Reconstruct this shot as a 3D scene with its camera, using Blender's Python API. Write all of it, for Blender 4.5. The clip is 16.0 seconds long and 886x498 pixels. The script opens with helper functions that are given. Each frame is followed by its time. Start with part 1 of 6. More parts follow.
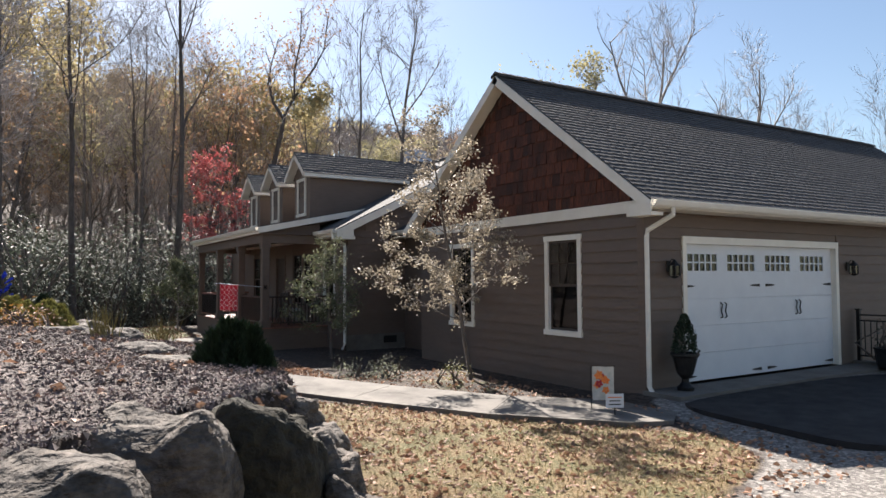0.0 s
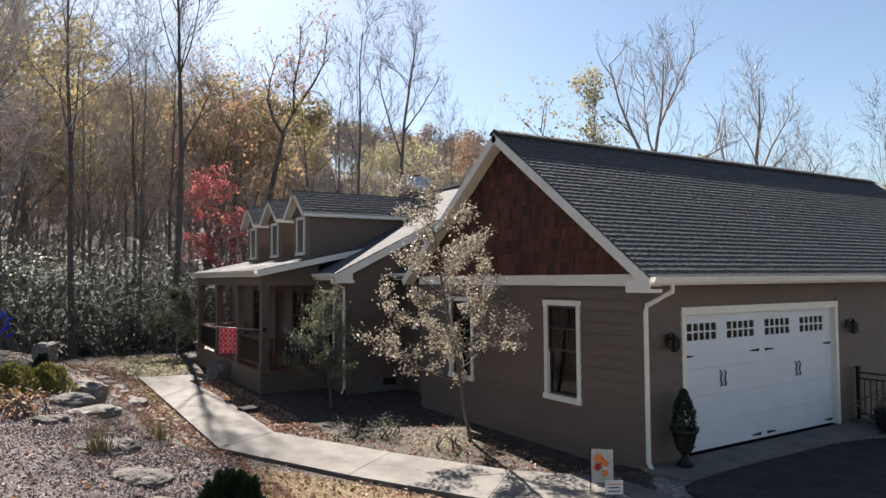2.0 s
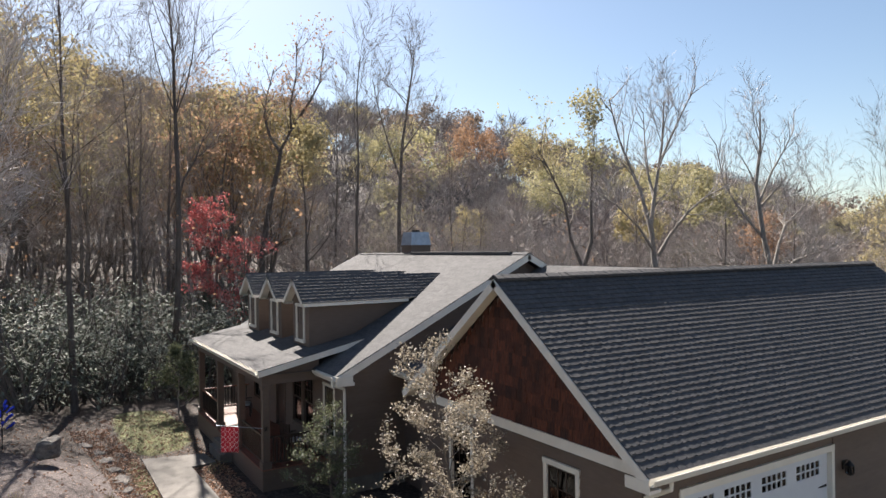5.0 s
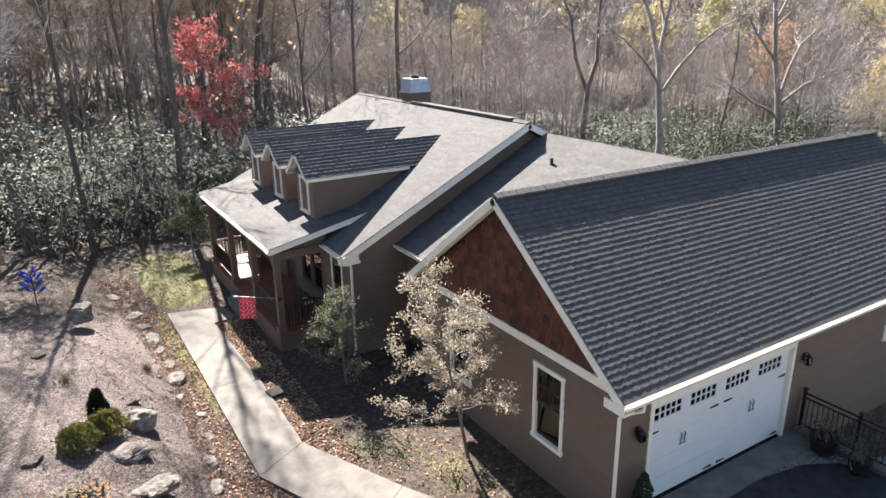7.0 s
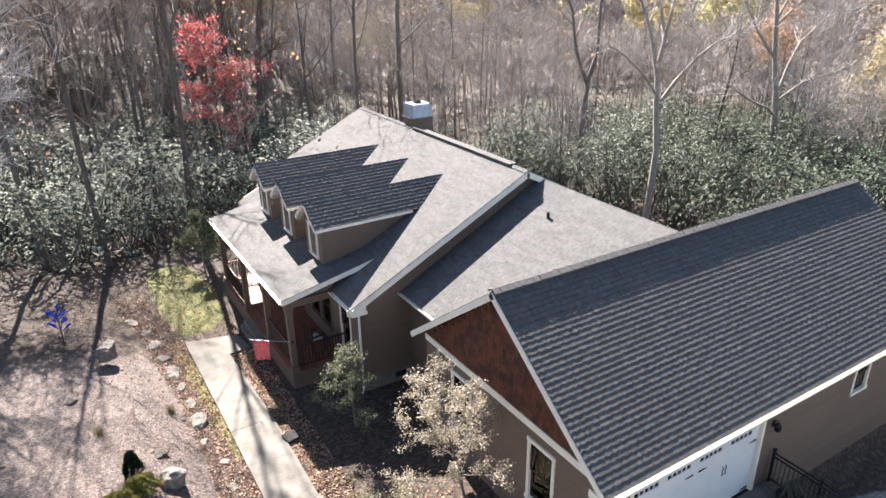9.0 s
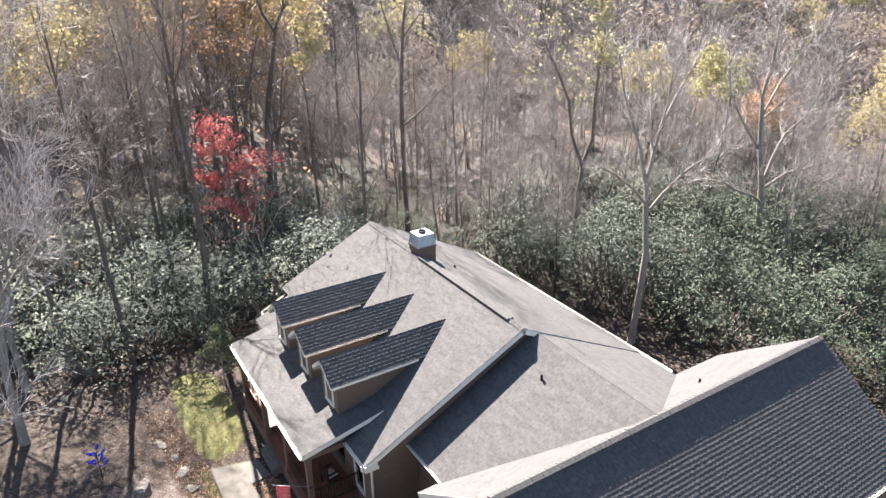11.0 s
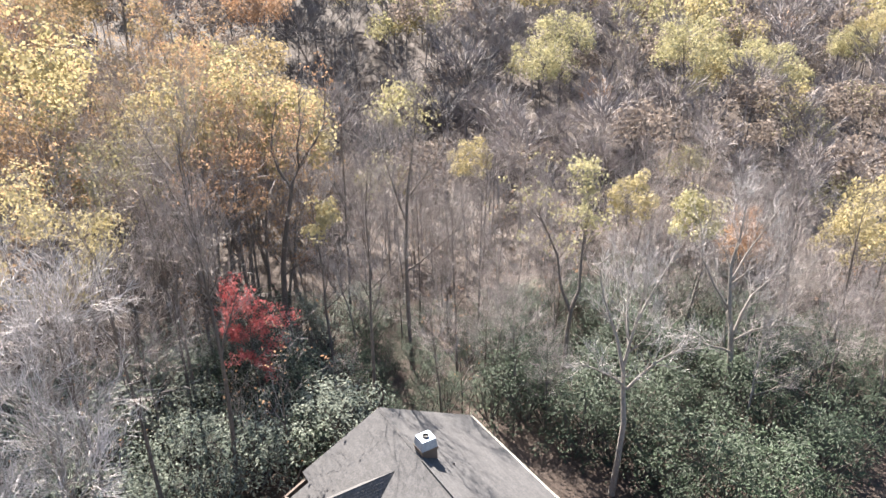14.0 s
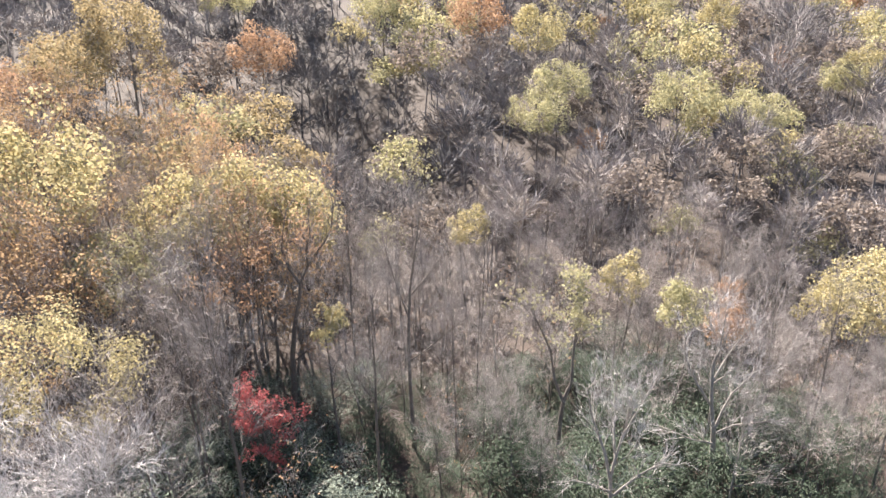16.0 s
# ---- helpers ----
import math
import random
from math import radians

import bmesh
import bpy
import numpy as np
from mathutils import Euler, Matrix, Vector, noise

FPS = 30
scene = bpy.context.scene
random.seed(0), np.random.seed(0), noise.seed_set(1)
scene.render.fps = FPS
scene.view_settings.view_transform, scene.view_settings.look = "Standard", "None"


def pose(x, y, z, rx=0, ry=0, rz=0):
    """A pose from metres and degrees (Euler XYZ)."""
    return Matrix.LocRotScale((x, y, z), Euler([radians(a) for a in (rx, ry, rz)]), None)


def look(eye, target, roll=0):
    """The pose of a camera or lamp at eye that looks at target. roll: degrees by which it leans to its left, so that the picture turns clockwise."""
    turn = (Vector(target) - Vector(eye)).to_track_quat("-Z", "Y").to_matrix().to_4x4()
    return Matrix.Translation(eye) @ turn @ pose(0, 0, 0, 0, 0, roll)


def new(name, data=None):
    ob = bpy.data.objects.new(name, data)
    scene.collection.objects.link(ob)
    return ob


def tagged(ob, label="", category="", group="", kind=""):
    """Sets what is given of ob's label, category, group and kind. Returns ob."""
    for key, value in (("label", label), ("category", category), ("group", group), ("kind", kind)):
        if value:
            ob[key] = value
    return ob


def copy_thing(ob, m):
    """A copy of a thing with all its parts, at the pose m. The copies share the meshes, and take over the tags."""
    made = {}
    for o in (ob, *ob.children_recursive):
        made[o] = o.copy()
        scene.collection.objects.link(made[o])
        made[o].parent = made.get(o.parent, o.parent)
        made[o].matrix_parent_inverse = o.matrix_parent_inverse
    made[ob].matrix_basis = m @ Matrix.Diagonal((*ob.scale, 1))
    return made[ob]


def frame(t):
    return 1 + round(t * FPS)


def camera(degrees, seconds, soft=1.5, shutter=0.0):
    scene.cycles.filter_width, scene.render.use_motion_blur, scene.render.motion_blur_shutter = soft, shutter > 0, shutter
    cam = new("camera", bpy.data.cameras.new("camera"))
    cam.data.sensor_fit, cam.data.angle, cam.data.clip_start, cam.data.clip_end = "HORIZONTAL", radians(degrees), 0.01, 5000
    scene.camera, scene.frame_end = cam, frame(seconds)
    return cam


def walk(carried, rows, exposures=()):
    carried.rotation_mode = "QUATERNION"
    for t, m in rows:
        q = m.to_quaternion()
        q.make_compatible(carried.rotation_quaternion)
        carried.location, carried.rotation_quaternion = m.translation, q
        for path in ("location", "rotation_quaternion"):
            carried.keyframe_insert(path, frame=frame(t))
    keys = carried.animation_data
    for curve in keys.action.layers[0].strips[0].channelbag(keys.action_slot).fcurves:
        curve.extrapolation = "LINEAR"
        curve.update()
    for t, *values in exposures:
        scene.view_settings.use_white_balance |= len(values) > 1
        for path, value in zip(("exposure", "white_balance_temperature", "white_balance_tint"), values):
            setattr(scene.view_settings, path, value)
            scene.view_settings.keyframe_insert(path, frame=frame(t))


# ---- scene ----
cam = camera(66.65, 16.0)
METRES, TILT, LEAN, TURN = 39.171, 2.527, 0.319, -31.614
EYE = (-8.691, -7.760, 1.835)
ROWS = [
    (0.0, 0.0, 0.0, 0.0, 0.0, 0.0, -0.0),
    (0.5, 0.0001, 0.0001, 0.0063, -0.01, -0.02, 0.03),
    (1.0, 0.0002, 0.0001, 0.0145, 0.02, -0.06, 0.1),
    (1.5, 0.0003, 0.0004, 0.0229, 0.01, -0.05, 0.1),
    (2.0, 0.0005, 0.0006, 0.032, -0.01, -0.06, 0.08),
    (2.5, 0.0006, 0.001, 0.043, -0.02, -0.07, 0.09),
    (3.0, 0.0006, 0.0011, 0.0586, -0.03, -0.08, 0.09),
    (3.5, 0.0005, 0.0013, 0.0738, -0.04, -0.08, 0.11),
    (6.0, 0.0001, 0.0045, 0.1642, -0.17, -9.72, 0.49),
    (6.5, 0.0002, 0.0053, 0.1825, -0.17, -15.42, 0.51),
    (7.0, 0.0003, 0.0059, 0.2011, -0.18, -20.92, 0.52),
    (7.5, 0.0003, 0.007, 0.2213, -0.21, -25.66, 0.54),
    (8.0, 0.0001, 0.0079, 0.2433, -0.19, -25.71, 0.5),
    (8.5, -0.0002, 0.0092, 0.2664, -0.18, -25.76, 0.47),
    (11.0, -0.0025, 0.0238, 0.4597, -0.16, -26.48, 0.49),
    (11.5, -0.0027, 0.0262, 0.5072, -0.14, -26.52, 0.45),
    (12.0, -0.0024, 0.0287, 0.5549, -0.1, -26.52, 0.45),
    (12.5, -0.0024, 0.0307, 0.6059, -0.11, -26.53, 0.43),
    (13.0, -0.0011, 0.0327, 0.6599, -0.1, -26.51, 0.45),
    (13.5, -0.0009, 0.0354, 0.7141, -0.09, -26.48, 0.45),
    (14.0, 0.0003, 0.037, 0.7713, -0.07, -26.5, 0.48),
    (14.5, 0.0012, 0.0385, 0.828, -0.09, -26.51, 0.51),
    (15.0, 0.0014, 0.0429, 0.8851, -0.1, -26.58, 0.5),
    (15.5, 0.0012, 0.0469, 0.9421, -0.11, -26.63, 0.51),
    (16.0, 0.0001, 0.0525, 0.9982, -0.13, -26.7, 0.49),
]
walk(cam, [(t, pose(*EYE, TILT, LEAN, TURN) @ pose(METRES * x, METRES * y, METRES * z, 90 + pitch, roll, yaw)) for t, x, y, z, yaw, pitch, roll in ROWS],
     exposures=[(0, 1.82), (2, 1.74), (3.5, 1.6), (6, 1.98), (7, 2.48), (7.5, 2.64), (8.5, 2.73), (11, 2.72), (13, 2.66), (16, 2.5)])

# ---- light ----
SUN_AZ, SUN_EL = 8.0, 40.4
world = bpy.data.worlds.new("sky")
scene.world = world
world.use_nodes = True
wn = world.node_tree
sky = wn.nodes.new("ShaderNodeTexSky")
sky.sky_type = "NISHITA"
sky.sun_disc = False
sky.sun_elevation = radians(SUN_EL)
sky.sun_rotation = radians(SUN_AZ)
sky.air_density, sky.dust_density, sky.ozone_density = 1.0, 0.55, 1.0
wn.links.new(sky.outputs["Color"], wn.nodes["Background"].inputs["Color"])
wn.nodes["Background"].inputs["Strength"].default_value = 0.044
sun = new("sun", bpy.data.lights.new("sun", "SUN"))
sun.data.energy, sun.data.angle, sun.data.color = 5.0, radians(0.5), (1.0, 0.917, 0.84)
TO_SUN = Vector((math.sin(radians(SUN_AZ)) * math.cos(radians(SUN_EL)), math.cos(radians(SUN_AZ)) * math.cos(radians(SUN_EL)), math.sin(radians(SUN_EL))))
sun.matrix_world = look(TO_SUN * 60, (0, 0, 0))


# ---- materials ----
def material(name, c1, c2, scale=4.0, rough=0.8, bump=0.2, bscale=40.0, metal=0.0, vary=0.0, by="object", thin=0.0, stretch=(1, 1, 1), spec=0.5, stain=0.25, depth=0.02):
    """A procedural surface: two colours mixed by noise, broad stains, fine relief, and an own shade for each object or island."""
    m = bpy.data.materials.new(name)
    m.use_nodes = True
    nt = m.node_tree
    N, L = nt.nodes, nt.links
    bsdf = N["Principled BSDF"]
    co = N.new("ShaderNodeTexCoord")
    mp = N.new("ShaderNodeMapping")
    mp.inputs["Scale"].default_value = stretch
    L.new(co.outputs["Object"], mp.inputs["Vector"])
    n1 = N.new("ShaderNodeTexNoise")
    n1.inputs["Scale"].default_value, n1.inputs["Detail"].default_value, n1.inputs["Roughness"].default_value = scale, 6, 0.65
    L.new(mp.outputs["Vector"], n1.inputs["Vector"])
    ramp = N.new("ShaderNodeValToRGB")
    ramp.color_ramp.elements[0].position, ramp.color_ramp.elements[1].position = 0.33, 0.68
    ramp.color_ramp.elements[0].color, ramp.color_ramp.elements[1].color = (*c1, 1), (*c2, 1)
    L.new(n1.outputs["Fac"], ramp.inputs["Fac"])
    col = ramp.outputs["Color"]
    n2 = N.new("ShaderNodeTexNoise")
    n2.inputs["Scale"].default_value, n2.inputs["Detail"].default_value = scale * 0.13, 4
    L.new(co.outputs["Object"], n2.inputs["Vector"])
    hsv = N.new("ShaderNodeHueSaturation")
    L.new(col, hsv.inputs["Color"])
    add = N.new("ShaderNodeMath")
    add.operation = "MULTIPLY_ADD"
    add.inputs[1].default_value, add.inputs[2].default_value = stain * 2, 1.0 - stain
    L.new(n2.outputs["Fac"], add.inputs[0])
    val = add.outputs[0]
    if vary:
        rnd = N.new("ShaderNodeObjectInfo").outputs["Random"] if by == "object" else N.new("ShaderNodeNewGeometry").outputs["Random Per Island"]
        ma = N.new("ShaderNodeMath")
        ma.operation = "MULTIPLY_ADD"
        ma.inputs[1].default_value, ma.inputs[2].default_value = vary * 2, 1.0 - vary
        L.new(rnd, ma.inputs[0])
        mu = N.new("ShaderNodeMath")
        mu.operation = "MULTIPLY"
        L.new(ma.outputs[0], mu.inputs[0])
        L.new(val, mu.inputs[1])
        val = mu.outputs[0]
    L.new(val, hsv.inputs["Value"])
    col = hsv.outputs["Color"]
    L.new(col, bsdf.inputs["Base Color"])
    bsdf.inputs["Roughness"].default_value = rough
    bsdf.inputs["Metallic"].default_value = metal
    bsdf.inputs["Specular IOR Level"].default_value = spec
    if bump:
        n3 = N.new("ShaderNodeTexNoise")
        n3.inputs["Scale"].default_value, n3.inputs["Detail"].default_value = bscale, 5
        L.new(mp.outputs["Vector"], n3.inputs["Vector"])
        bp = N.new("ShaderNodeBump")
        bp.inputs["Strength"].default_value, bp.inputs["Distance"].default_value = bump, depth
        L.new(n3.outputs["Fac"], bp.inputs["Height"])
        L.new(bp.outputs["Normal"], bsdf.inputs["Normal"])
    if thin:
        tr = N.new("ShaderNodeBsdfTranslucent")
        L.new(col, tr.inputs["Color"])
        mx = N.new("ShaderNodeMixShader")
        mx.inputs[0].default_value = thin
        L.new(bsdf.outputs[0], mx.inputs[1])
        L.new(tr.outputs[0], mx.inputs[2])
        L.new(mx.outputs[0], N["Material Output"].inputs["Surface"])
    return m


def glass_material():
    m = bpy.data.materials.new("window_glass")
    m.use_nodes = True
    b = m.node_tree.nodes["Principled BSDF"]
    b.inputs["Base Color"].default_value = (0.07, 0.075, 0.08, 1)
    b.inputs["Roughness"].default_value = 0.03
    b.inputs["Transmission Weight"].default_value = 1.0
    b.inputs["IOR"].default_value = 1.45
    return m


SIDING = material("siding_paint", (0.112, 0.079, 0.061), (0.134, 0.096, 0.074), 3, 0.6, 0.12, 60, vary=0.05, stretch=(1, 1, 6))
TRIM = material("trim_paint", (0.70, 0.66, 0.58), (0.78, 0.74, 0.66), 3, 0.5, 0.05, 50, stain=0.08)
GUTTER = material("gutter_metal", (0.66, 0.63, 0.56), (0.74, 0.71, 0.64), 4, 0.4, 0.03, 50, stain=0.08)
DOORWHITE = material("door_paint", (0.62, 0.645, 0.68), (0.68, 0.705, 0.735), 2, 0.42, 0.04, 70, stain=0.06)
SHINGLE = material("asphalt_shingle", (0.06, 0.06, 0.063), (0.102, 0.098, 0.097), 9, 0.88, 0.22, 160, vary=0.12, by="island", stain=0.06, spec=0.22)
CEDAR = material("cedar_shake", (0.026, 0.007, 0.004), (0.125, 0.034, 0.014), 6, 0.75, 0.5, 30, vary=0.55, stretch=(6, 6, 1))
GLASS = glass_material()
DARKWOOD = material("dark_sash", (0.03, 0.017, 0.013), (0.05, 0.03, 0.022), 6, 0.45, 0.1, 40)
BLACK = material("black_iron", (0.012, 0.012, 0.013), (0.025, 0.024, 0.024), 12, 0.5, 0.1, 60, metal=0.4)
CONCRETE = material("path_concrete", (0.1, 0.091, 0.081), (0.17, 0.156, 0.138), 2.2, 0.9, 0.25, 90, stain=0.3)
DECK = material("porch_deck_stain", (0.15, 0.055, 0.035), (0.24, 0.095, 0.06), 5, 0.6, 0.2, 30, stretch=(1, 8, 1), vary=0.15)
METAL = material("galvanised_metal", (0.26, 0.3, 0.36), (0.38, 0.43, 0.5), 4, 0.45, 0.05, 40, metal=0.5)
STONE = material("boulder_stone", (0.031, 0.026, 0.022), (0.165, 0.139, 0.117), 9, 0.9, 1.0, 13, vary=0.15, stain=0.5, stretch=(1, 1, 1.6), depth=0.07)
STONE_PALE = material("pale_limestone", (0.09, 0.079, 0.069), (0.255, 0.225, 0.198), 7, 0.9, 0.9, 13, vary=0.2, stain=0.4, stretch=(1, 1, 1.6), depth=0.06)
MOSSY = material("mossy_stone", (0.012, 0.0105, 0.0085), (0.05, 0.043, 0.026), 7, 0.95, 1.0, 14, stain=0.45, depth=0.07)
BARK_GREY = material("grey_bark", (0.135, 0.118, 0.104), (0.3, 0.272, 0.245), 5, 0.9, 0.7, 25, vary=0.25, stretch=(3, 3, 0.6))
BARK_DARK = material("dark_bark", (0.075, 0.062, 0.054), (0.17, 0.144, 0.127), 5, 0.9, 0.7, 25, vary=0.25, stretch=(3, 3, 0.6))
TWIG = material("grey_twigs", (0.27, 0.232, 0.215), (0.46, 0.41, 0.385), 0.25, 0.85, 0.0, vary=0.2, by="island", stain=0.2)
TWIG_BROWN = material("dark_brown_twigs", (0.19, 0.163, 0.15), (0.35, 0.305, 0.283), 0.25, 0.85, 0.0, vary=0.12, by="island", stain=0.2)
TWIG_PALE = material("pale_twigs", (0.37, 0.34, 0.33), (0.56, 0.52, 0.505), 0.4, 0.8, 0.0, vary=0.2, by="island", stain=0.2)
# Darkened copy of the far twigs: the hollow's shade is in the colour.
TWIG_SHADED = material("hollow_shade_twigs", (0.055, 0.051, 0.056), (0.125, 0.114, 0.116), 0.2, 0.85, 0.0, vary=0.16, by="island", stain=0.3)
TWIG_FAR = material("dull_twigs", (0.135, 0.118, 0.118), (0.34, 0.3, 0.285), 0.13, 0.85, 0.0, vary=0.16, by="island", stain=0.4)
# Near-black for the drive's painted shade; the black utility box wears it too.
SHADE_BLACK = material("dark_asphalt", (0.022, 0.021, 0.022), (0.05, 0.047, 0.046), 3, 0.95, 0.5, 90, stain=0.35, spec=0.2)
LEAF_YELLOW = material("yellow_leaves", (0.33, 0.275, 0.13), (0.5, 0.435, 0.26), 0.16, 0.85, 0, vary=0.16, by="island", thin=0.38, spec=0.2)
LEAF_GREEN = material("yellow_green_leaves", (0.27, 0.25, 0.13), (0.5, 0.455, 0.275), 0.16, 0.85, 0, vary=0.16, by="island", thin=0.38, spec=0.2)
LEAF_RUST = material("rust_leaves", (0.28, 0.16, 0.095), (0.46, 0.31, 0.2), 0.16, 0.85, 0, vary=0.16, by="island", thin=0.4, spec=0.2)
LEAF_TAN = material("dry_tan_leaves", (0.155, 0.125, 0.105), (0.31, 0.255, 0.215), 0.16, 0.85, 0, vary=0.16, by="island", thin=0.3, spec=0.2)
LEAF_PALE = material("pale_gold_leaves", (0.265, 0.2, 0.105), (0.43, 0.35, 0.21), 0.16, 0.85, 0, vary=0.16, by="island", thin=0.38, spec=0.2)
LEAF_GOLD = material("tan_gold_leaves", (0.28, 0.175, 0.09), (0.46, 0.33, 0.2), 0.16, 0.85, 0, vary=0.2, by="island", thin=0.4, spec=0.2)
LEAF_RED = material("red_maple_leaves", (0.42, 0.08, 0.085), (0.62, 0.23, 0.21), 1.2, 0.55, 0, vary=0.4, by="island", thin=0.45)
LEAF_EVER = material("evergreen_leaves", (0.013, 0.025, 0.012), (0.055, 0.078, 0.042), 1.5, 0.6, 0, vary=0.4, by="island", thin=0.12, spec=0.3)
# Paler copy of the evergreen leaves: sun and glints are put into the colour.
LEAF_SUNLIT = material("silvery_evergreen_leaves", (0.075, 0.096, 0.068), (0.275, 0.3, 0.24), 1.2, 0.62, 0, vary=0.4, by="island", thin=0.15, spec=0.3)
LEAF_GREY = material("silvery_brown_leaves", (0.22, 0.185, 0.135), (0.43, 0.38, 0.30), 2, 0.5, 0, vary=0.4, by="island", thin=0.35)
LEAF_CONIFER = material("dark_conifer_needles", (0.010, 0.022, 0.010), (0.028, 0.05, 0.022), 4, 0.6, 0, vary=0.4, by="island", thin=0.1)
LEAF_SHRUB = material("yellow_green_shrub", (0.14, 0.14, 0.04), (0.30, 0.28, 0.095), 3, 0.6, 0, vary=0.4, by="island", thin=0.3)
LEAF_FALLEN = material("fallen_leaves", (0.17, 0.08, 0.047), (0.44, 0.29, 0.2), 7.0, 0.7, 0, vary=0.5, by="island", thin=0.2)
CHIP = material("mulch_chip", (0.03, 0.022, 0.02), (0.28, 0.215, 0.195), 4.0, 0.8, 0, vary=0.65, by="island")
GRASS = material("dry_grass", (0.20, 0.17, 0.055), (0.38, 0.315, 0.14), 0.8, 0.7, 0, vary=0.4, by="island", thin=0.3)
RED_CLOTH = material("red_flag_cloth", (0.42, 0.03, 0.05), (0.55, 0.05, 0.07), 3, 0.8, 0.1, 200, thin=0.3)
WHITE_CLOTH = material("white_print", (0.75, 0.72, 0.70), (0.82, 0.80, 0.78), 3, 0.8, 0, thin=0.2)
BLUE_GLASS = material("cobalt_blue_glass", (0.01, 0.02, 0.35), (0.03, 0.06, 0.60), 3, 0.12, 0, vary=0.3)
ORANGE = material("orange_print", (0.75, 0.16, 0.03), (0.85, 0.30, 0.07), 18, 0.6, 0)
GREEN_PRINT = material("pale_print", (0.42, 0.45, 0.42), (0.62, 0.60, 0.55), 9, 0.6, 0)
CUSHION = material("pale_cushion", (0.6, 0.6, 0.6), (0.7, 0.7, 0.7), 4, 0.9, 0.1, 100)


def ground_material():
    """Leaf litter, with lawn, mulch and gravel mixed in by the zones laid down in the sheet."""
    m = bpy.data.materials.new("ground_cover")
    m.use_nodes = True
    nt = m.node_tree
    N, L = nt.nodes, nt.links
    bsdf = N["Principled BSDF"]
    co = N.new("ShaderNodeTexCoord")

    def noise_of(scale, detail=6, rough=0.65):
        n = N.new("ShaderNodeTexNoise")
        n.inputs["Scale"].default_value, n.inputs["Detail"].default_value, n.inputs["Roughness"].default_value = scale, detail, rough
        L.new(co.outputs["Object"], n.inputs["Vector"])
        return n.outputs["Fac"]

    def cells(scale):
        v = N.new("ShaderNodeTexVoronoi")
        v.inputs["Scale"].default_value = scale
        L.new(co.outputs["Object"], v.inputs["Vector"])
        return v

    def ramp_of(fac, *stops):
        r = N.new("ShaderNodeValToRGB")
        e = r.color_ramp.elements
        while len(e) < len(stops):
            e.new(0.5)
        for k, (p, c) in enumerate(stops):
            e[k].position, e[k].color = p, (*c, 1)
        L.new(fac, r.inputs["Fac"])
        return r.outputs["Color"]

    def mix(fac, a, b, kind="MIX"):
        x = N.new("ShaderNodeMix")
        x.data_type, x.blend_type = "RGBA", kind
        if isinstance(fac, float):
            x.inputs["Factor"].default_value = fac
        else:
            L.new(fac, x.inputs["Factor"])
        L.new(a, x.inputs["A"])
        L.new(b, x.inputs["B"])
        return x.outputs["Result"]

    def sep(col):
        s = N.new("ShaderNodeSeparateColor")
        L.new(col, s.inputs["Color"])
        return s.outputs[0]

    leaf = cells(13)
    litter = mix(0.55, ramp_of(noise_of(5), (0.3, (0.017, 0.011, 0.009)), (0.5, (0.039, 0.027, 0.021)), (0.72, (0.080, 0.061, 0.051))),
                 ramp_of(sep(leaf.outputs["Color"]), (0.1, (0.020, 0.012, 0.009)), (0.55, (0.054, 0.034, 0.023)), (0.9, (0.123, 0.090, 0.069))))
    chips = cells(26)
    mulch = mix(0.5, ramp_of(noise_of(8), (0.3, (0.024, 0.017, 0.016)), (0.52, (0.107, 0.081, 0.075)), (0.75, (0.196, 0.163, 0.152))),
                ramp_of(sep(chips.outputs["Color"]), (0.1, (0.021, 0.015, 0.013)), (0.6, (0.139, 0.105, 0.093)), (0.95, (0.294, 0.244, 0.225))))
    blade = cells(34)
    lawn = mix(0.45, ramp_of(noise_of(1.3), (0.40, (0.080, 0.10, 0.028)), (0.52, (0.165, 0.125, 0.05)), (0.7, (0.25, 0.145, 0.075))),
               ramp_of(sep(blade.outputs["Color"]), (0.1, (0.085, 0.06, 0.024)), (0.6, (0.225, 0.15, 0.065)), (0.95, (0.35, 0.25, 0.145))))
    pebble = cells(27)
    gravel = mix(0.5, ramp_of(noise_of(3), (0.3, (0.15, 0.14, 0.13)), (0.7, (0.30, 0.275, 0.25))),
                 ramp_of(sep(pebble.outputs["Color"]), (0.05, (0.07, 0.065, 0.06)), (0.6, (0.25, 0.23, 0.21)), (0.95, (0.58, 0.54, 0.49))))
    moss = mix(0.5, ramp_of(noise_of(2.5), (0.35, (0.045, 0.060, 0.014)), (0.55, (0.12, 0.125, 0.03)), (0.72, (0.20, 0.165, 0.06))),
               ramp_of(sep(blade.outputs["Color"]), (0.1, (0.05, 0.055, 0.015)), (0.6, (0.135, 0.14, 0.04)), (0.95, (0.26, 0.23, 0.10))))
    col = litter
    for zone, c in (("mulch", mulch), ("lawn", lawn), ("moss", moss), ("gravel", gravel)):
        a = N.new("ShaderNodeAttribute")
        a.attribute_name = zone
        ma = N.new("ShaderNodeMath")
        ma.operation = "MULTIPLY_ADD"
        L.new(noise_of(2.2, 5, 0.7), ma.inputs[0])
        ma.inputs[1].default_value = 0.9
        L.new(a.outputs["Fac"], ma.inputs[2])
        mr = N.new("ShaderNodeMapRange")
        mr.inputs["From Min"].default_value, mr.inputs["From Max"].default_value = 0.85, 1.05
        L.new(ma.outputs[0], mr.inputs["Value"])
        col = mix(mr.outputs["Result"], col, c)
    L.new(col, bsdf.inputs["Base Color"])
    bsdf.inputs["Roughness"].default_value = 0.9
    bp = N.new("ShaderNodeBump")
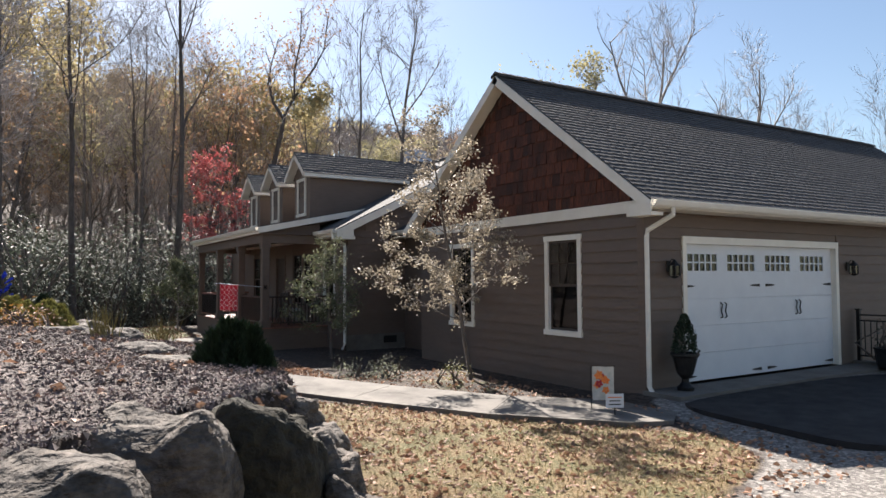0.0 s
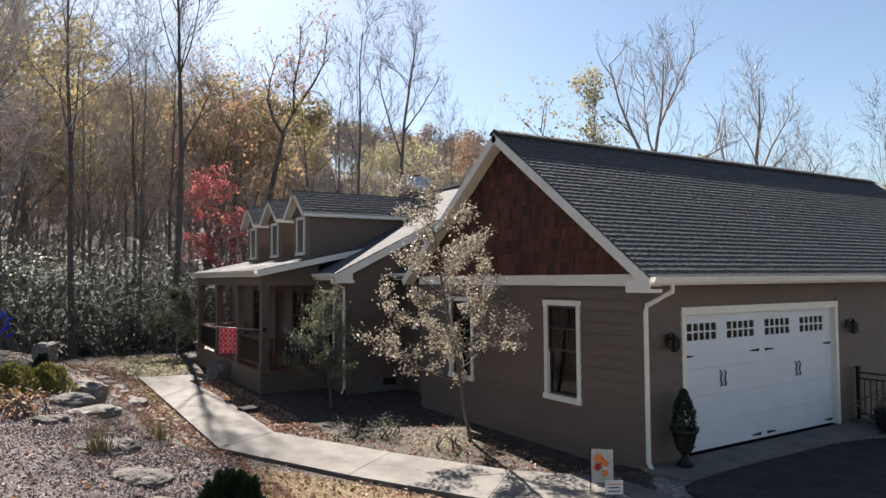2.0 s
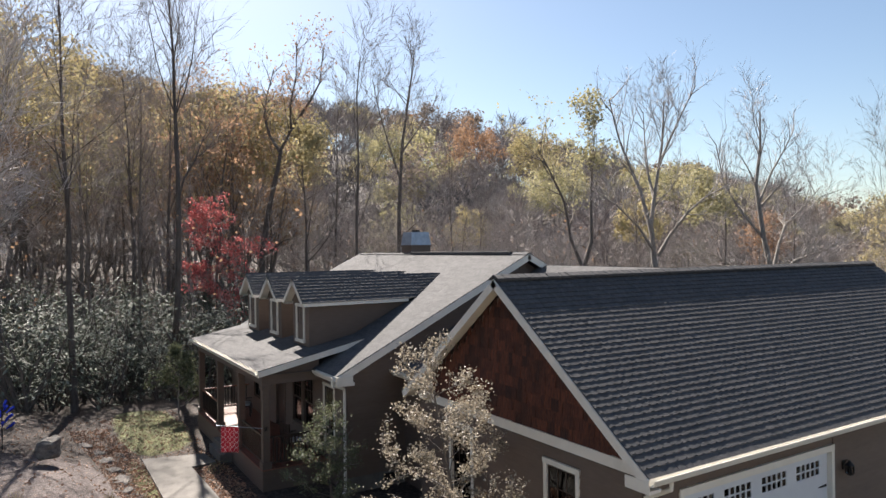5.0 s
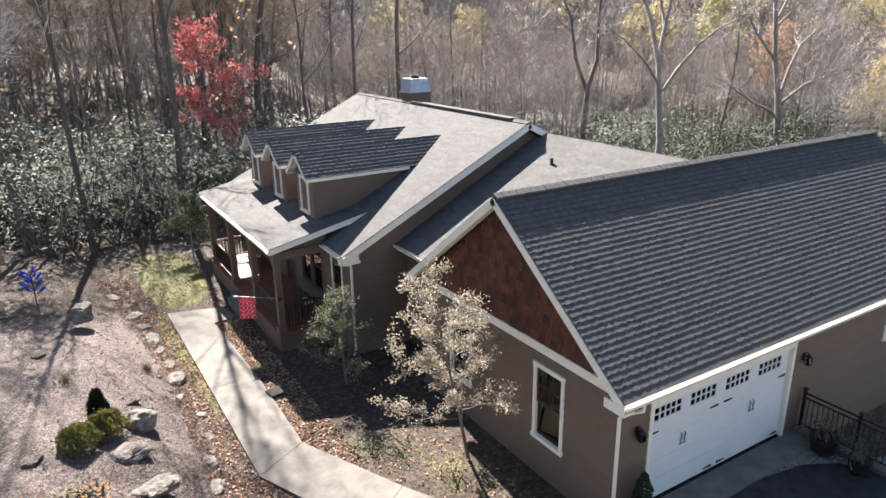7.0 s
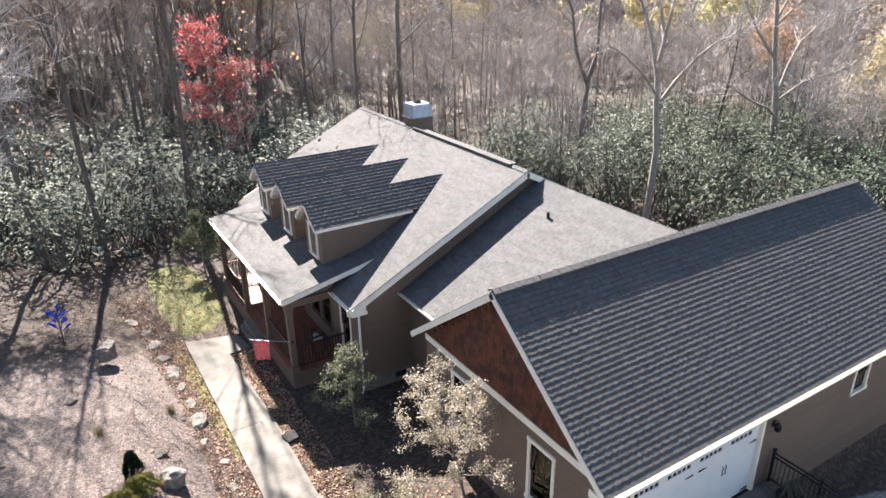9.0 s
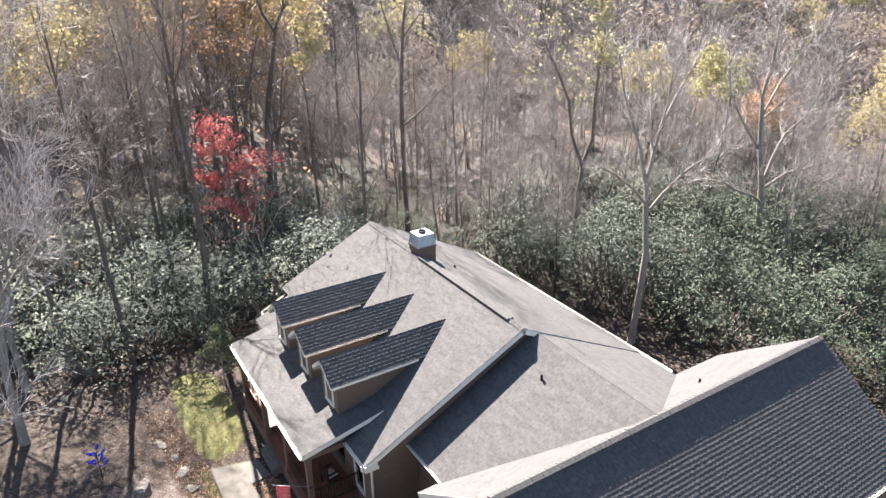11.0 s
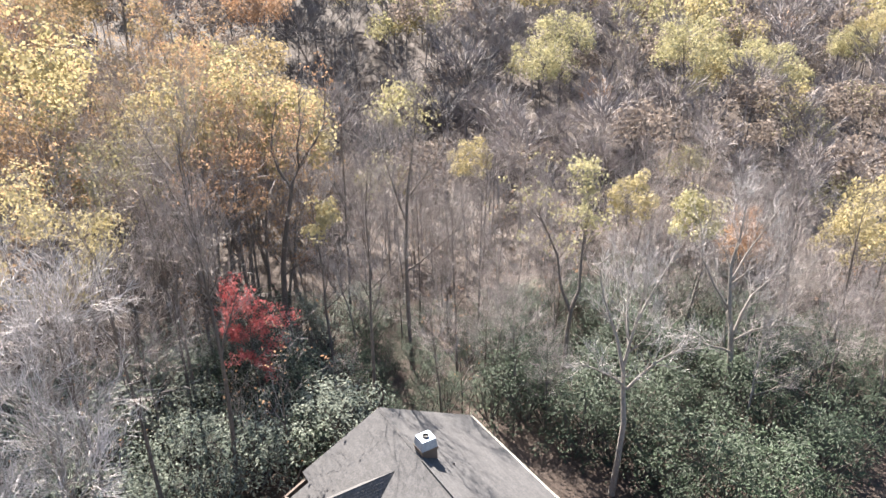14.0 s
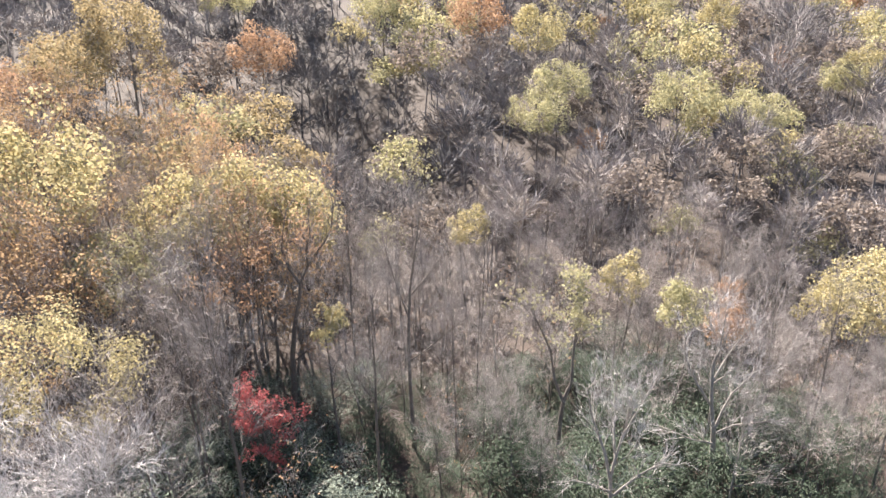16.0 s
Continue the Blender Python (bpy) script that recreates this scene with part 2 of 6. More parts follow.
    bp.inputs["Strength"].default_value, bp.inputs["Distance"].default_value = 0.85, 0.05
    hm = N.new("ShaderNodeMath")
    hm.operation = "ADD"
    L.new(noise_of(38, 8, 0.75), hm.inputs[0])
    L.new(noise_of(9), hm.inputs[1])
    L.new(hm.outputs[0], bp.inputs["Height"])
    L.new(bp.outputs["Normal"], bsdf.inputs["Normal"])
    return m


GROUND = ground_material()


# ---- builders ----
def thing(name, label, category, group="", kind="", at=(0, 0, 0), turn=0.0):
    ob = new(name)
    ob.empty_display_size = 0.2
    ob.matrix_basis = pose(*at, 0, 0, turn)
    return tagged(ob, label, category, group, kind)


def part(name, bm, mat, parent=None, label="", smooth=False):
    """Links a bmesh as one mesh object under a thing or a part."""
    me = bpy.data.meshes.new(name)
    bm.to_mesh(me)
    bm.free()
    me.materials.append(mat)
    if smooth:
        me.shade_smooth()
    ob = new(name, me)
    if parent is not None:
        ob.parent = parent
    return tagged(ob, label) if label else ob


def raw(name, verts, faces, mats, parent=None, label="", idx=None, smooth=False):
    """Links plain lists of corners and faces as one mesh object."""
    me = bpy.data.meshes.new(name)
    me.from_pydata(verts, [], faces)
    for m in (mats if isinstance(mats, (list, tuple)) else [mats]):
        me.materials.append(m)
    if idx is not None:
        me.polygons.foreach_set("material_index", idx)
    if smooth:
        me.shade_smooth()
    ob = new(name, me)
    if parent is not None:
        ob.parent = parent
    return tagged(ob, label) if label else ob


def box(bm, x0, x1, y0, y1, z0, z1, m=None, bevel=0.0):
    v = [bm.verts.new((x, y, z)) for z in (z0, z1) for y in (y0, y1) for x in (x0, x1)]
    f = [bm.faces.new([v[i] for i in q]) for q in ((0, 2, 3, 1), (4, 5, 7, 6), (0, 1, 5, 4), (2, 6, 7, 3), (0, 4, 6, 2), (1, 3, 7, 5))]
    if bevel:
        r = bmesh.ops.bevel(bm, geom=list({e for q in f for e in q.edges}), offset=bevel, segments=1, affect="EDGES")
        v = list({w for q in r["faces"] for w in q.verts} | {w for q in f if q.is_valid for w in q.verts})
    if m is not None:
        bmesh.ops.transform(bm, matrix=m, verts=v)
    return bm


def boxes(*dims, m=None, bevel=0.0):
    bm = bmesh.new()
    for d in dims:
        box(bm, *d, m=m, bevel=bevel)
    return bm


def extrude_poly(pts, depth):
    """A prism: a closed outline pushed along the vector depth."""
    bm = bmesh.new()
    a = [bm.verts.new(p) for p in pts]
    b = [bm.verts.new(Vector(p) + Vector(depth)) for p in pts]
    n = len(pts)
    bm.faces.new(a)
    bm.faces.new(b[::-1])
    for i in range(n):
        bm.faces.new((a[i], b[i], b[(i + 1) % n], a[(i + 1) % n]))
    bmesh.ops.recalc_face_normals(bm, faces=bm.faces)
    return bm


def tube(bm, pts, radii, sides=8, cap=True):
    """A round bar along a line of points."""
    rings = []
    pts = [Vector(p) for p in pts]
    for i, p in enumerate(pts):
        d = (pts[min(i + 1, len(pts) - 1)] - pts[max(i - 1, 0)]).normalized()
        u = d.cross(Vector((0.3, 0.1, 0.95)))
        if u.length < 1e-3:
            u = d.cross(Vector((1, 0, 0)))
        u.normalize()
        w = d.cross(u)
        r = radii[i] if isinstance(radii, (list, tuple)) else radii
        rings.append([bm.verts.new(p + (u * math.cos(2 * math.pi * k / sides) + w * math.sin(2 * math.pi * k / sides)) * r) for k in range(sides)])
    for a, b in zip(rings, rings[1:]):
        for k in range(sides):
            bm.faces.new((a[k], a[(k + 1) % sides], b[(k + 1) % sides], b[k]))
    if cap:
        bm.faces.new(rings[0][::-1])
        bm.faces.new(rings[-1])
    return bm


def lathe(bm, profile, sides=16, at=(0, 0, 0)):
    rings = [[bm.verts.new((at[0] + r * math.cos(2 * math.pi * k / sides), at[1] + r * math.sin(2 * math.pi * k / sides), at[2] + z)) for k in range(sides)] for r, z in profile]
    for a, b in zip(rings, rings[1:]):
        for k in range(sides):
            bm.faces.new((a[k], a[(k + 1) % sides], b[(k + 1) % sides], b[k]))
    bm.faces.new(rings[0][::-1])
    bm.faces.new(rings[-1])
    return bm


def ss(a, b, x):
    t = np.clip((np.asarray(x, float) - a) / (b - a), 0, 1)
    return t * t * (3 - 2 * t)


# ---- the ground ----
CAM_XY = np.array((-8.69, -7.76))
AHEAD, RIGHT = np.array((0.524, 0.852)), np.array((0.852, -0.524))


def toe(y):
    """Where the foot of the planted bank lies."""
    return np.interp(y, (-9, -6, -5, -4.4, -3.8, -3.5, -3.1, -2.4, -1.2, 0.5, 5, 9, 13, 17, 21, 30), (-16, -10.95, -9.38, -8.48, -7.75, -7.25, -6.8, -6.45, -6.2, -6.05, -6.2, -6.05, -6.1, -6.4, -6.9, -7.6))


def height(x, y):
    x, y = np.asarray(x, float), np.asarray(y, float)
    d = toe(y) - x
    rise = np.interp(y, (-6, 2, 8, 14, 18, 26), (1.3, 1.28, 1.05, 0.85, 0.75, 0.5))
    steep = np.interp(y, (-3, 0, 5, 18), (0.4, 0.8, 2.3, 2.6))
    bank = rise * ss(-0.12, 1, d / steep) + 0.11 * np.clip(d - steep, 0, 14)
    z = -0.2 + bank
    z = z + 0.13 * ss(-1.5, 0.2, x) * ss(1.2, 0.0, y) * ss(9, 7, x)
    z = z - 1.3 * ss(6.35, 6.75, x) * ss(0.4, -0.4, y) - 1.0 * ss(7, 14, x) * ss(0.4, -6, y)
    z = z - 2.2 * ss(11.5, 19, x) * ss(-1, 6, y) - 0.8 * ss(23, 34, y)
    f = (x - CAM_XY[0]) * AHEAD[0] + (y - CAM_XY[1]) * AHEAD[1]
    r = (x - CAM_XY[0]) * RIGHT[0] + (y - CAM_XY[1]) * RIGHT[1]
    side = np.clip(r / np.maximum(f, 20), -1.2, 1.2)
    slope = np.interp(side, (-1.0, -0.6, -0.2, 0.1, 0.27, 0.6, 1.0), (0.30, 0.30, 0.27, 0.20, 0.12, 0.05, 0.03))
    start = np.interp(side, (-1.0, -0.5, 0.0, 0.5), (60, 70, 92, 110))
    z = z + slope * np.clip(f - start, 0, 210) * (f > 0)
    z = z - 9.5 * ss(0.44, 0.62, side) * ss(48, 72, f)
    ravine = 7.0 * np.exp(-(((f - 95 + 1.6 * r) / 26) ** 2)) * ss(40, 90, f)
    z = z - ravine * ss(10, -12, r)
    lump = 0.05 * np.sin(x * 1.7 + 0.6 * y) * np.sin(1.3 * y - 0.4 * x) * ss(0.2, 1.5, d)
    return z + lump


def height1(x, y):
    return float(height(x, y))


def inside(poly, x, y):
    """How deep (metres, roughly) points lie inside an outline; below nought outside."""
    x, y = np.asarray(x, float), np.asarray(y, float)
    ins = np.zeros(x.shape, bool)
    dist = np.full(x.shape, 1e9)
    for (x0, y0), (x1, y1) in zip(poly, poly[1:] + poly[:1]):
        dx, dy = x1 - x0, y1 - y0
        t = np.clip(((x - x0) * dx + (y - y0) * dy) / (dx * dx + dy * dy), 0, 1)
        dist = np.minimum(dist, np.hypot(x - x0 - t * dx, y - y0 - t * dy))
        if dy:
            ins ^= ((y0 > y) != (y1 > y)) & (x < x0 + (y - y0) * dx / dy)
    return np.where(ins, dist, -dist)


def rounded(poly, times=2):
    """Cuts an outline's corners."""
    for _ in range(times):
        poly = [tuple(a[k] * w + b[k] * (1 - w) for k in (0, 1)) for a, b in zip(poly, poly[1:] + poly[:1]) for w in (0.78, 0.22)]
    return poly


GRAVEL_EDGE = [(-0.9, -1.3), (-1.05, -2.2), (-1.6, -3.2), (-2.7, -3.65), (-3.4, -3.95), (-4.5, -5.5), (-6, -9), (-8, -13), (-9, -22), (-8, -40), (2, -42), (3, -24), (8, -13), (13, -9), (16, -3), (6.9, -0.02), (-0.1, -0.02)]
LAWN_EDGE = [(-6.0, -3.0), (-5.8, 0.5), (-5.6, 4.8), (-4.3, 2.6), (-3.0, 0.35), (-1.6, -1.2), (-1.1, -2.2), (-1.7, -3.2), (-2.9, -3.6), (-3.6, -4), (-4.7, -5.5), (-6.2, -9), (-8.2, -13), (-9.6, -22), (-8.8, -40), (-14, -42), (-15, -24), (-11.5, -11), (-8.3, -6.2)]
MOSS_EDGES = [(0.75, [(-5.8, 17.0), (-3.7, 17.4), (-3.3, 20), (-3.6, 24.5), (-5.8, 25)]), (0.42, [(-4.15, 14.8), (-3.55, 14.6), (-3.3, 9), (-2.7, 5.8), (-0.9, 4.3), (-0.2, 2.2), (-1.2, 0.8), (-2.9, 3.4), (-4.1, 6.5)]), (0.75, [(-6.1, 17), (-5.45, 17), (-5.45, 9), (-5.8, 9)])]


def build_ground():
    def axis(lo, a, b, hi, step):
        mid = np.arange(a, b + 1e-6, step)
        up = b + np.cumsum(np.geomspace(step, (hi - b) / 6, 70)) * 1.0
        dn = a - np.cumsum(np.geomspace(step, (a - lo) / 6, 70))
        return np.concatenate([dn[dn > lo][::-1], mid, up[up < hi]])

    xs, ys = axis(-900, -13, 9, 900, 0.18), axis(-500, -8, 24, 1000, 0.18)
    X, Y = np.meshgrid(xs, ys)
    Z = height(X, Y)
    nx, ny = len(xs), len(ys)
    me = bpy.data.meshes.new("ground")
    co = np.stack([X, Y, Z], -1).reshape(-1, 3)
    i = (np.arange(ny - 1)[:, None] * nx + np.arange(nx - 1)[None]).ravel()
    quads = np.stack([i, i + 1, i + nx + 1, i + nx], 1)
    me.vertices.add(len(co))
    me.vertices.foreach_set("co", co.ravel())
    me.loops.add(quads.size)
    me.loops.foreach_set("vertex_index", quads.ravel())
    me.polygons.add(len(quads))
    me.polygons.foreach_set("loop_start", np.arange(len(quads)) * 4)
    me.update(calc_edges=True)
    me.shade_smooth()
    zones = {
        "gravel": ss(-0.35, 0.35, inside(rounded(GRAVEL_EDGE), X, Y)),
        "lawn": ss(-0.4, 0.4, inside(rounded(LAWN_EDGE), X, Y)),
        "moss": np.max([w * ss(-0.5, 0.35, inside(rounded(p), X, Y)) for w, p in MOSS_EDGES], axis=0),
        "mulch": ss(0.15, 0.7, toe(Y) - X) * ss(20, 13, Y) * ss(-16, -11, X),
    }
    for k, v in zones.items():
        a = me.attributes.new(k, "FLOAT", "POINT")
        a.data.foreach_set("value", v.ravel())
    me.materials.append(GROUND)
    return tagged(new("ground", me), "leaf-strewn woodland ground with lawn, mulch bank and gravel", "ground", kind="structure")


build_ground()


# ---- the house ----
house = thing("house", "taupe lap-sided house with grey shingle roofs and attached garage", "house")
rng = random.Random(4)


def side_matrix(origin, along, out):
    """Local x runs along a wall, local -y points out of it, z is up."""
    a, o = Vector(along), Vector(out)
    m = Matrix((a, -o, Vector((0, 0, 1)))).transposed().to_4x4()
    return Matrix.Translation(origin) @ m


def wall(name, m, length, z0, z1, holes, thick=0.16, gable=None):
    """A wall with holes (x0, x1, z0, z1) through it, in a local frame; gable: a peak (x, z) on top."""
    bm = bmesh.new()
    cuts = sorted({0.0, length, *[h[0] for h in holes], *[h[1] for h in holes]})
    for a, b in zip(cuts, cuts[1:]):
        zs = z0
        for h in sorted((h for h in holes if h[0] <= a + 1e-6 and h[1] >= b - 1e-6), key=lambda h: h[2]):
            if h[2] > zs + 1e-4:
                box(bm, a, b, 0, thick, zs, h[2])
            zs = h[3]
        if z1 > zs + 1e-4:
            box(bm, a, b, 0, thick, zs, z1)
    if gable:
        g = extrude_poly([(0, 0, z1), (length, 0, z1), (gable[0], 0, gable[1])], (0, thick, 0))
        tmp = bpy.data.meshes.new("t")
        g.to_mesh(tmp)
        bm.from_mesh(tmp)
        g.free()
        bpy.data.meshes.remove(tmp)
    bmesh.ops.transform(bm, matrix=m, verts=bm.verts)
    return part(name, bm, SIDING, house)


def siding(parent, m, length, z0, z1, holes, lap=0.2, clip=None):
    """Lap boards on a wall, each a wedge of its own, cut at the holes; clip(z) gives the stretch that they may fill."""
    rows = int(math.ceil((z1 - z0) / lap))
    for k in range(rows):
        a, b = z0 + k * lap, min(z0 + (k + 1) * lap + 0.02, z1)
        lo, hi = clip(b) if clip else (0.0, length)
        spans = [(lo, hi)]
        for h in holes:
            if h[2] < b - 0.02 and h[3] > a + 0.005:
                spans = [s for p in spans for s in ((p[0], min(p[1], h[0])), (max(p[0], h[1]), p[1])) if s[1] - s[0] > 0.02]
        for s0, s1 in spans:
            if s1 - s0 < 0.03:
                continue
            bm = bmesh.new()
            t0, t1 = 0.036, 0.006
            v = [bm.verts.new(p) for p in ((s0, -t0, a), (s1, -t0, a), (s1, -0.001, a), (s0, -0.001, a), (s0, -t1, b), (s1, -t1, b), (s1, -0.0005, b), (s0, -0.0005, b))]
            for q in ((0, 3, 2, 1), (4, 5, 6, 7), (0, 1, 5, 4), (1, 2, 6, 5), (2, 3, 7, 6), (3, 0, 4, 7)):
                bm.faces.new([v[i] for i in q])
            bmesh.ops.transform(bm, matrix=m, verts=bm.verts)
            part("siding_board", bm, SIDING, parent)


def window(m, x0, x1, z0, z1, rows=2, cols=3, casing=0.1, parent=None, upper_only=True, name="window", trim=None):
    """A double-hung window: pale casing, dark sashes with bars in the upper one, panes. The outline is the casing's."""
    c = casing
    o = part(name, boxes((x0, x0 + c, -0.045, 0.05, z0 + c, z1 - c, ), (x1 - c, x1, -0.045, 0.05, z0 + c, z1 - c), (x0 - 0.015, x1 + 0.015, -0.055, 0.05, z1 - c, z1), (x0 - 0.02, x1 + 0.02, -0.07, 0.05, z0, z0 + c), m=m), trim or TRIM, parent or house, "taupe window casing" if trim else "pale painted window casing")
    a, b, lo, hi = x0 + c, x1 - c, z0 + c, z1 - c
    mid = (lo + hi) / 2
    s = 0.045
    for nm, y, p, q in (("upper_sash", -0.01, mid - 0.02, hi), ("lower_sash", 0.025, lo, mid + 0.02)):
        sash = part(nm, boxes((a, a + s, y, y + 0.03, p, q), (b - s, b, y, y + 0.03, p, q), (a + s, b - s, y, y + 0.03, p, p + s), (a + s, b - s, y, y + 0.03, q - s, q), m=m), DARKWOOD, o, "dark brown sash")
        g = part("pane", boxes((a + s, b - s, y + 0.012, y + 0.018, p + s, q - s), m=m), GLASS, o)
        g.visible_shadow = False
        if nm == "upper_sash" or not upper_only:
            bars = [(a + s + (b - a - 2 * s) * k / cols - 0.009, a + s + (b - a - 2 * s) * k / cols + 0.009, y + 0.002, y + 0.011, p + s, q - s) for k in range(1, cols)]
            bars += [(a + s, b - s, y + 0.003, y + 0.0105, p + s + (q - p - 2 * s) * k / rows - 0.009, p + s + (q - p - 2 * s) * k / rows + 0.009) for k in range(1, rows)]
            for w in bars:
                part("glazing_bar", boxes(w, m=m), DARKWOOD, o)
    return o


def shingle_slope(name, e0, e1, r0, r1, step=0.145, lift=0.003, single=0, parent=None, seed=1, thick=0.1, ragged=0.02, even=False):
    """A roof slope from its eave (e0 to e1) up to its ridge (r0 to r1): a deck, and courses of overlapping tabs with butt edges."""
    r = random.Random(seed)
    e0, e1, r0, r1 = Vector(e0), Vector(e1), Vector(r0), Vector(r1)
    along = (e1 - e0).normalized()
    up = (r0 - e0) - along * (r0 - e0).dot(along)
    n = along.cross(up).normalized()
    if n.z < 0:
        n = -n
    deck = extrude_poly([e0 - n * 0.012, e1 - n * 0.012, r1 - n * 0.012, r0 - n * 0.012], -n * thick)
    top = part(name, deck, SHINGLE, parent or house, "dark grey asphalt shingle roof slope")
    run = up.length
    upd = up.normalized()
    verts, faces = [], []
    count = int(run / step)
    step = run / count
    made = 0
    for k in range(count):
        s0, s1 = k * step - (0.03 if k == 0 else 0.0), (k + 1) * step + 0.012
        f0, f1 = max(s0, 0) / run, min(s1 / run, 1)
        a0, b0 = (e0.lerp(r0, f0) - e0).dot(along), (e1.lerp(r1, f0) - e0).dot(along)
        a1, b1 = (e0.lerp(r0, f1) - e0).dot(along), (e1.lerp(r1, f1) - e0).dot(along)
        x = -r.random() * 0.4
        tooth = False
        total = b0 - a0
        while x < total - 1e-3:
            tooth = not tooth
            w = ((r.choice((0.10, 0.14, 0.18)) if tooth else r.choice((0.05, 0.07, 0.09))) if even else r.choice((0.24, 0.3, 0.4, 0.5, 0.6))) * (0.85 + 0.3 * r.random())
            p, q = max(x, 0), min(x + w - (0.003 if even else 0.0004), total)
            x += w
            if q - p < 0.01:
                continue
            t = lift * ((r.choice((0.92, 1.0, 1.08)) if tooth else r.choice((0.85, 0.92))) if even else r.choice((0.8, 0.9, 1.0, 1.1)))
            low = s0 + ((0.0 if tooth or k == 0 else 0.022) if even else r.choice((0, 0, 0.3, 0.5)) * ragged)
            pts = []
            for s, h in ((low, t), (s1, 0.002)):
                g = 0 if s == low else 1
                fl, fr = (a1, b1) if g else (a0, b0)
                u0, u1 = max(a0 + p, fl), min(a0 + q, fr)
                if u1 < u0:
                    u0 = u1 = min(max((u0 + u1) / 2, fl), fr)
                for u in (u0, u1):
                    base = e0 + along * u + upd * s
                    pts.append((base + n * h, base - n * 0.008))
            i = len(verts)
            quad = [pts[0][0], pts[1][0], pts[3][0], pts[2][0], pts[0][1], pts[1][1], pts[3][1], pts[2][1]]
            fs = [(0, 1, 2, 3), (0, 4, 5, 1), (0, 3, 7, 4), (1, 5, 6, 2)]
            if made < single:
                raw("shingle", [tuple(v) for v in quad], fs, SHINGLE, top)
                made += 1
            else:
                verts += [tuple(v) for v in quad]
                faces += [tuple(i + j for j in f) for f in fs]
    tagged(raw("shingle_field", verts, faces, SHINGLE, top), kind="stuff")
    return top


def board(name, p, q, w, t, mat, parent, up=(0, 0, 1), label=""):
    """A straight board from p to q, w deep below the line and t thick."""
    p, q = Vector(p), Vector(q)
    d = (q - p).normalized()
    u = Vector(up)
    u = (u - d * u.dot(d)).normalized()
    s = d.cross(u)
    bm = bmesh.new()
    v = [bm.verts.new(a + u * b + s * c) for a in (p, q) for b in (0, -w) for c in (-t / 2, t / 2)]
    for f in ((0, 1, 3, 2), (4, 6, 7, 5), (0, 4, 5, 1), (2, 3, 7, 6), (0, 2, 6, 4), (1, 5, 7, 3)):
        bm.faces.new([v[i] for i in f])
    return part(name, bm, mat, parent, label)


def gutter(p, q, out, parent, name="gutter"):
    """An ogee-like gutter trough along an eave."""
    p, q, o = Vector(p), Vector(q), Vector(out)
    prof = [(0, 0.02), (0, -0.1), (0.07, -0.1), (0.10, -0.07), (0.115, -0.03), (0.125, 0.0), (0.125, 0.02), (0.112, 0.02), (0.105, -0.03), (0.07, -0.085), (0.012, -0.085), (0.012, 0.02)]
    pts = [p + o * a + Vector((0, 0, b)) for a, b in prof]
    return part(name, extrude_poly(pts, q - p), GUTTER, parent, "pale metal gutter")


def downspout(pts, parent, r=0.042):
    bm = tube(bmesh.new(), pts, r, 8)
    return part("downspout", bm, GUTTER, parent, "pale metal downspout", smooth=False)


# garage: gable wall at x = 0, door wall at y = 0
GL, GD, GE, GR = 14.9, 7.38, 3.09, 6.16
GY = 3.69
m_gable = side_matrix((0, GD, 0), (0, -1, 0), (-1, 0, 0))
win_a = (GD - 2.48, GD - 1.46, 0.74, 2.65)
win_b = (GD - 5.98, GD - 4.96, 0.74, 2.65)
holes = [(w[0] + 0.07, w[1] - 0.07, w[2] + 0.07, w[3] - 0.07) for w in (win_a, win_b)]
w_gable = wall("garage_gable_wall", m_gable, GD, -0.4, 3.1, holes, gable=(GD - GY, GR - 0.22))
siding(w_gable, m_gable, GD, -0.3, 2.95, [win_a, win_b])
for w in (win_a, win_b):
    window(m_gable, *w)
part("frieze_board", boxes((-0.02, GD + 0.02, -0.05, 0.0, 2.93, 3.13), m=m_gable), TRIM, w_gable, "pale frieze board")
part("corner_board", boxes((GD - 0.1, GD + 0.042, -0.042, 0.0, -0.3, 2.925), m=m_gable), SIDING, w_gable)
# cedar shakes in the gable
lap = 0.24
z = 3.13
while z < GR - 0.3:
    half = (GR - 0.24 - z) / 0.75
    x = GD - GY - half
    while x < GD - GY + half - 0.03:
        w = rng.uniform(0.10, 0.24)
        x1 = min(x + w, GD - GY + half)
        ztop = z + lap + 0.03
        drop = rng.uniform(-0.02, 0.015)
        t = rng.uniform(0.018, 0.036)
        c0 = min(x1, max(x, GD - GY - (GR - 0.24 - ztop) / 0.75))
        c1 = max(x, min(x1, GD - GY + (GR - 0.24 - ztop) / 0.75))
        if c1 < c0:
            c0 = c1 = (x + x1) / 2
        bm = bmesh.new()
        v = [bm.verts.new(m_gable @ Vector(p)) for p in ((x + 0.004, -t, z + drop), (x1 - 0.004, -t, z + drop), (c1, -0.006, ztop), (c0, -0.006, ztop), (x + 0.004, 0, z + drop), (x1 - 0.004, 0, z + drop), (c1, 0, ztop), (c0, 0, ztop))]
        for q in ((0, 1, 2, 3), (0, 4, 5, 1), (0, 3, 7, 4), (1, 5, 6, 2)):
            bm.faces.new([v[i] for i in q])
        part("cedar_shake", bm, CEDAR, w_gable)
        x = x1
    z += lap

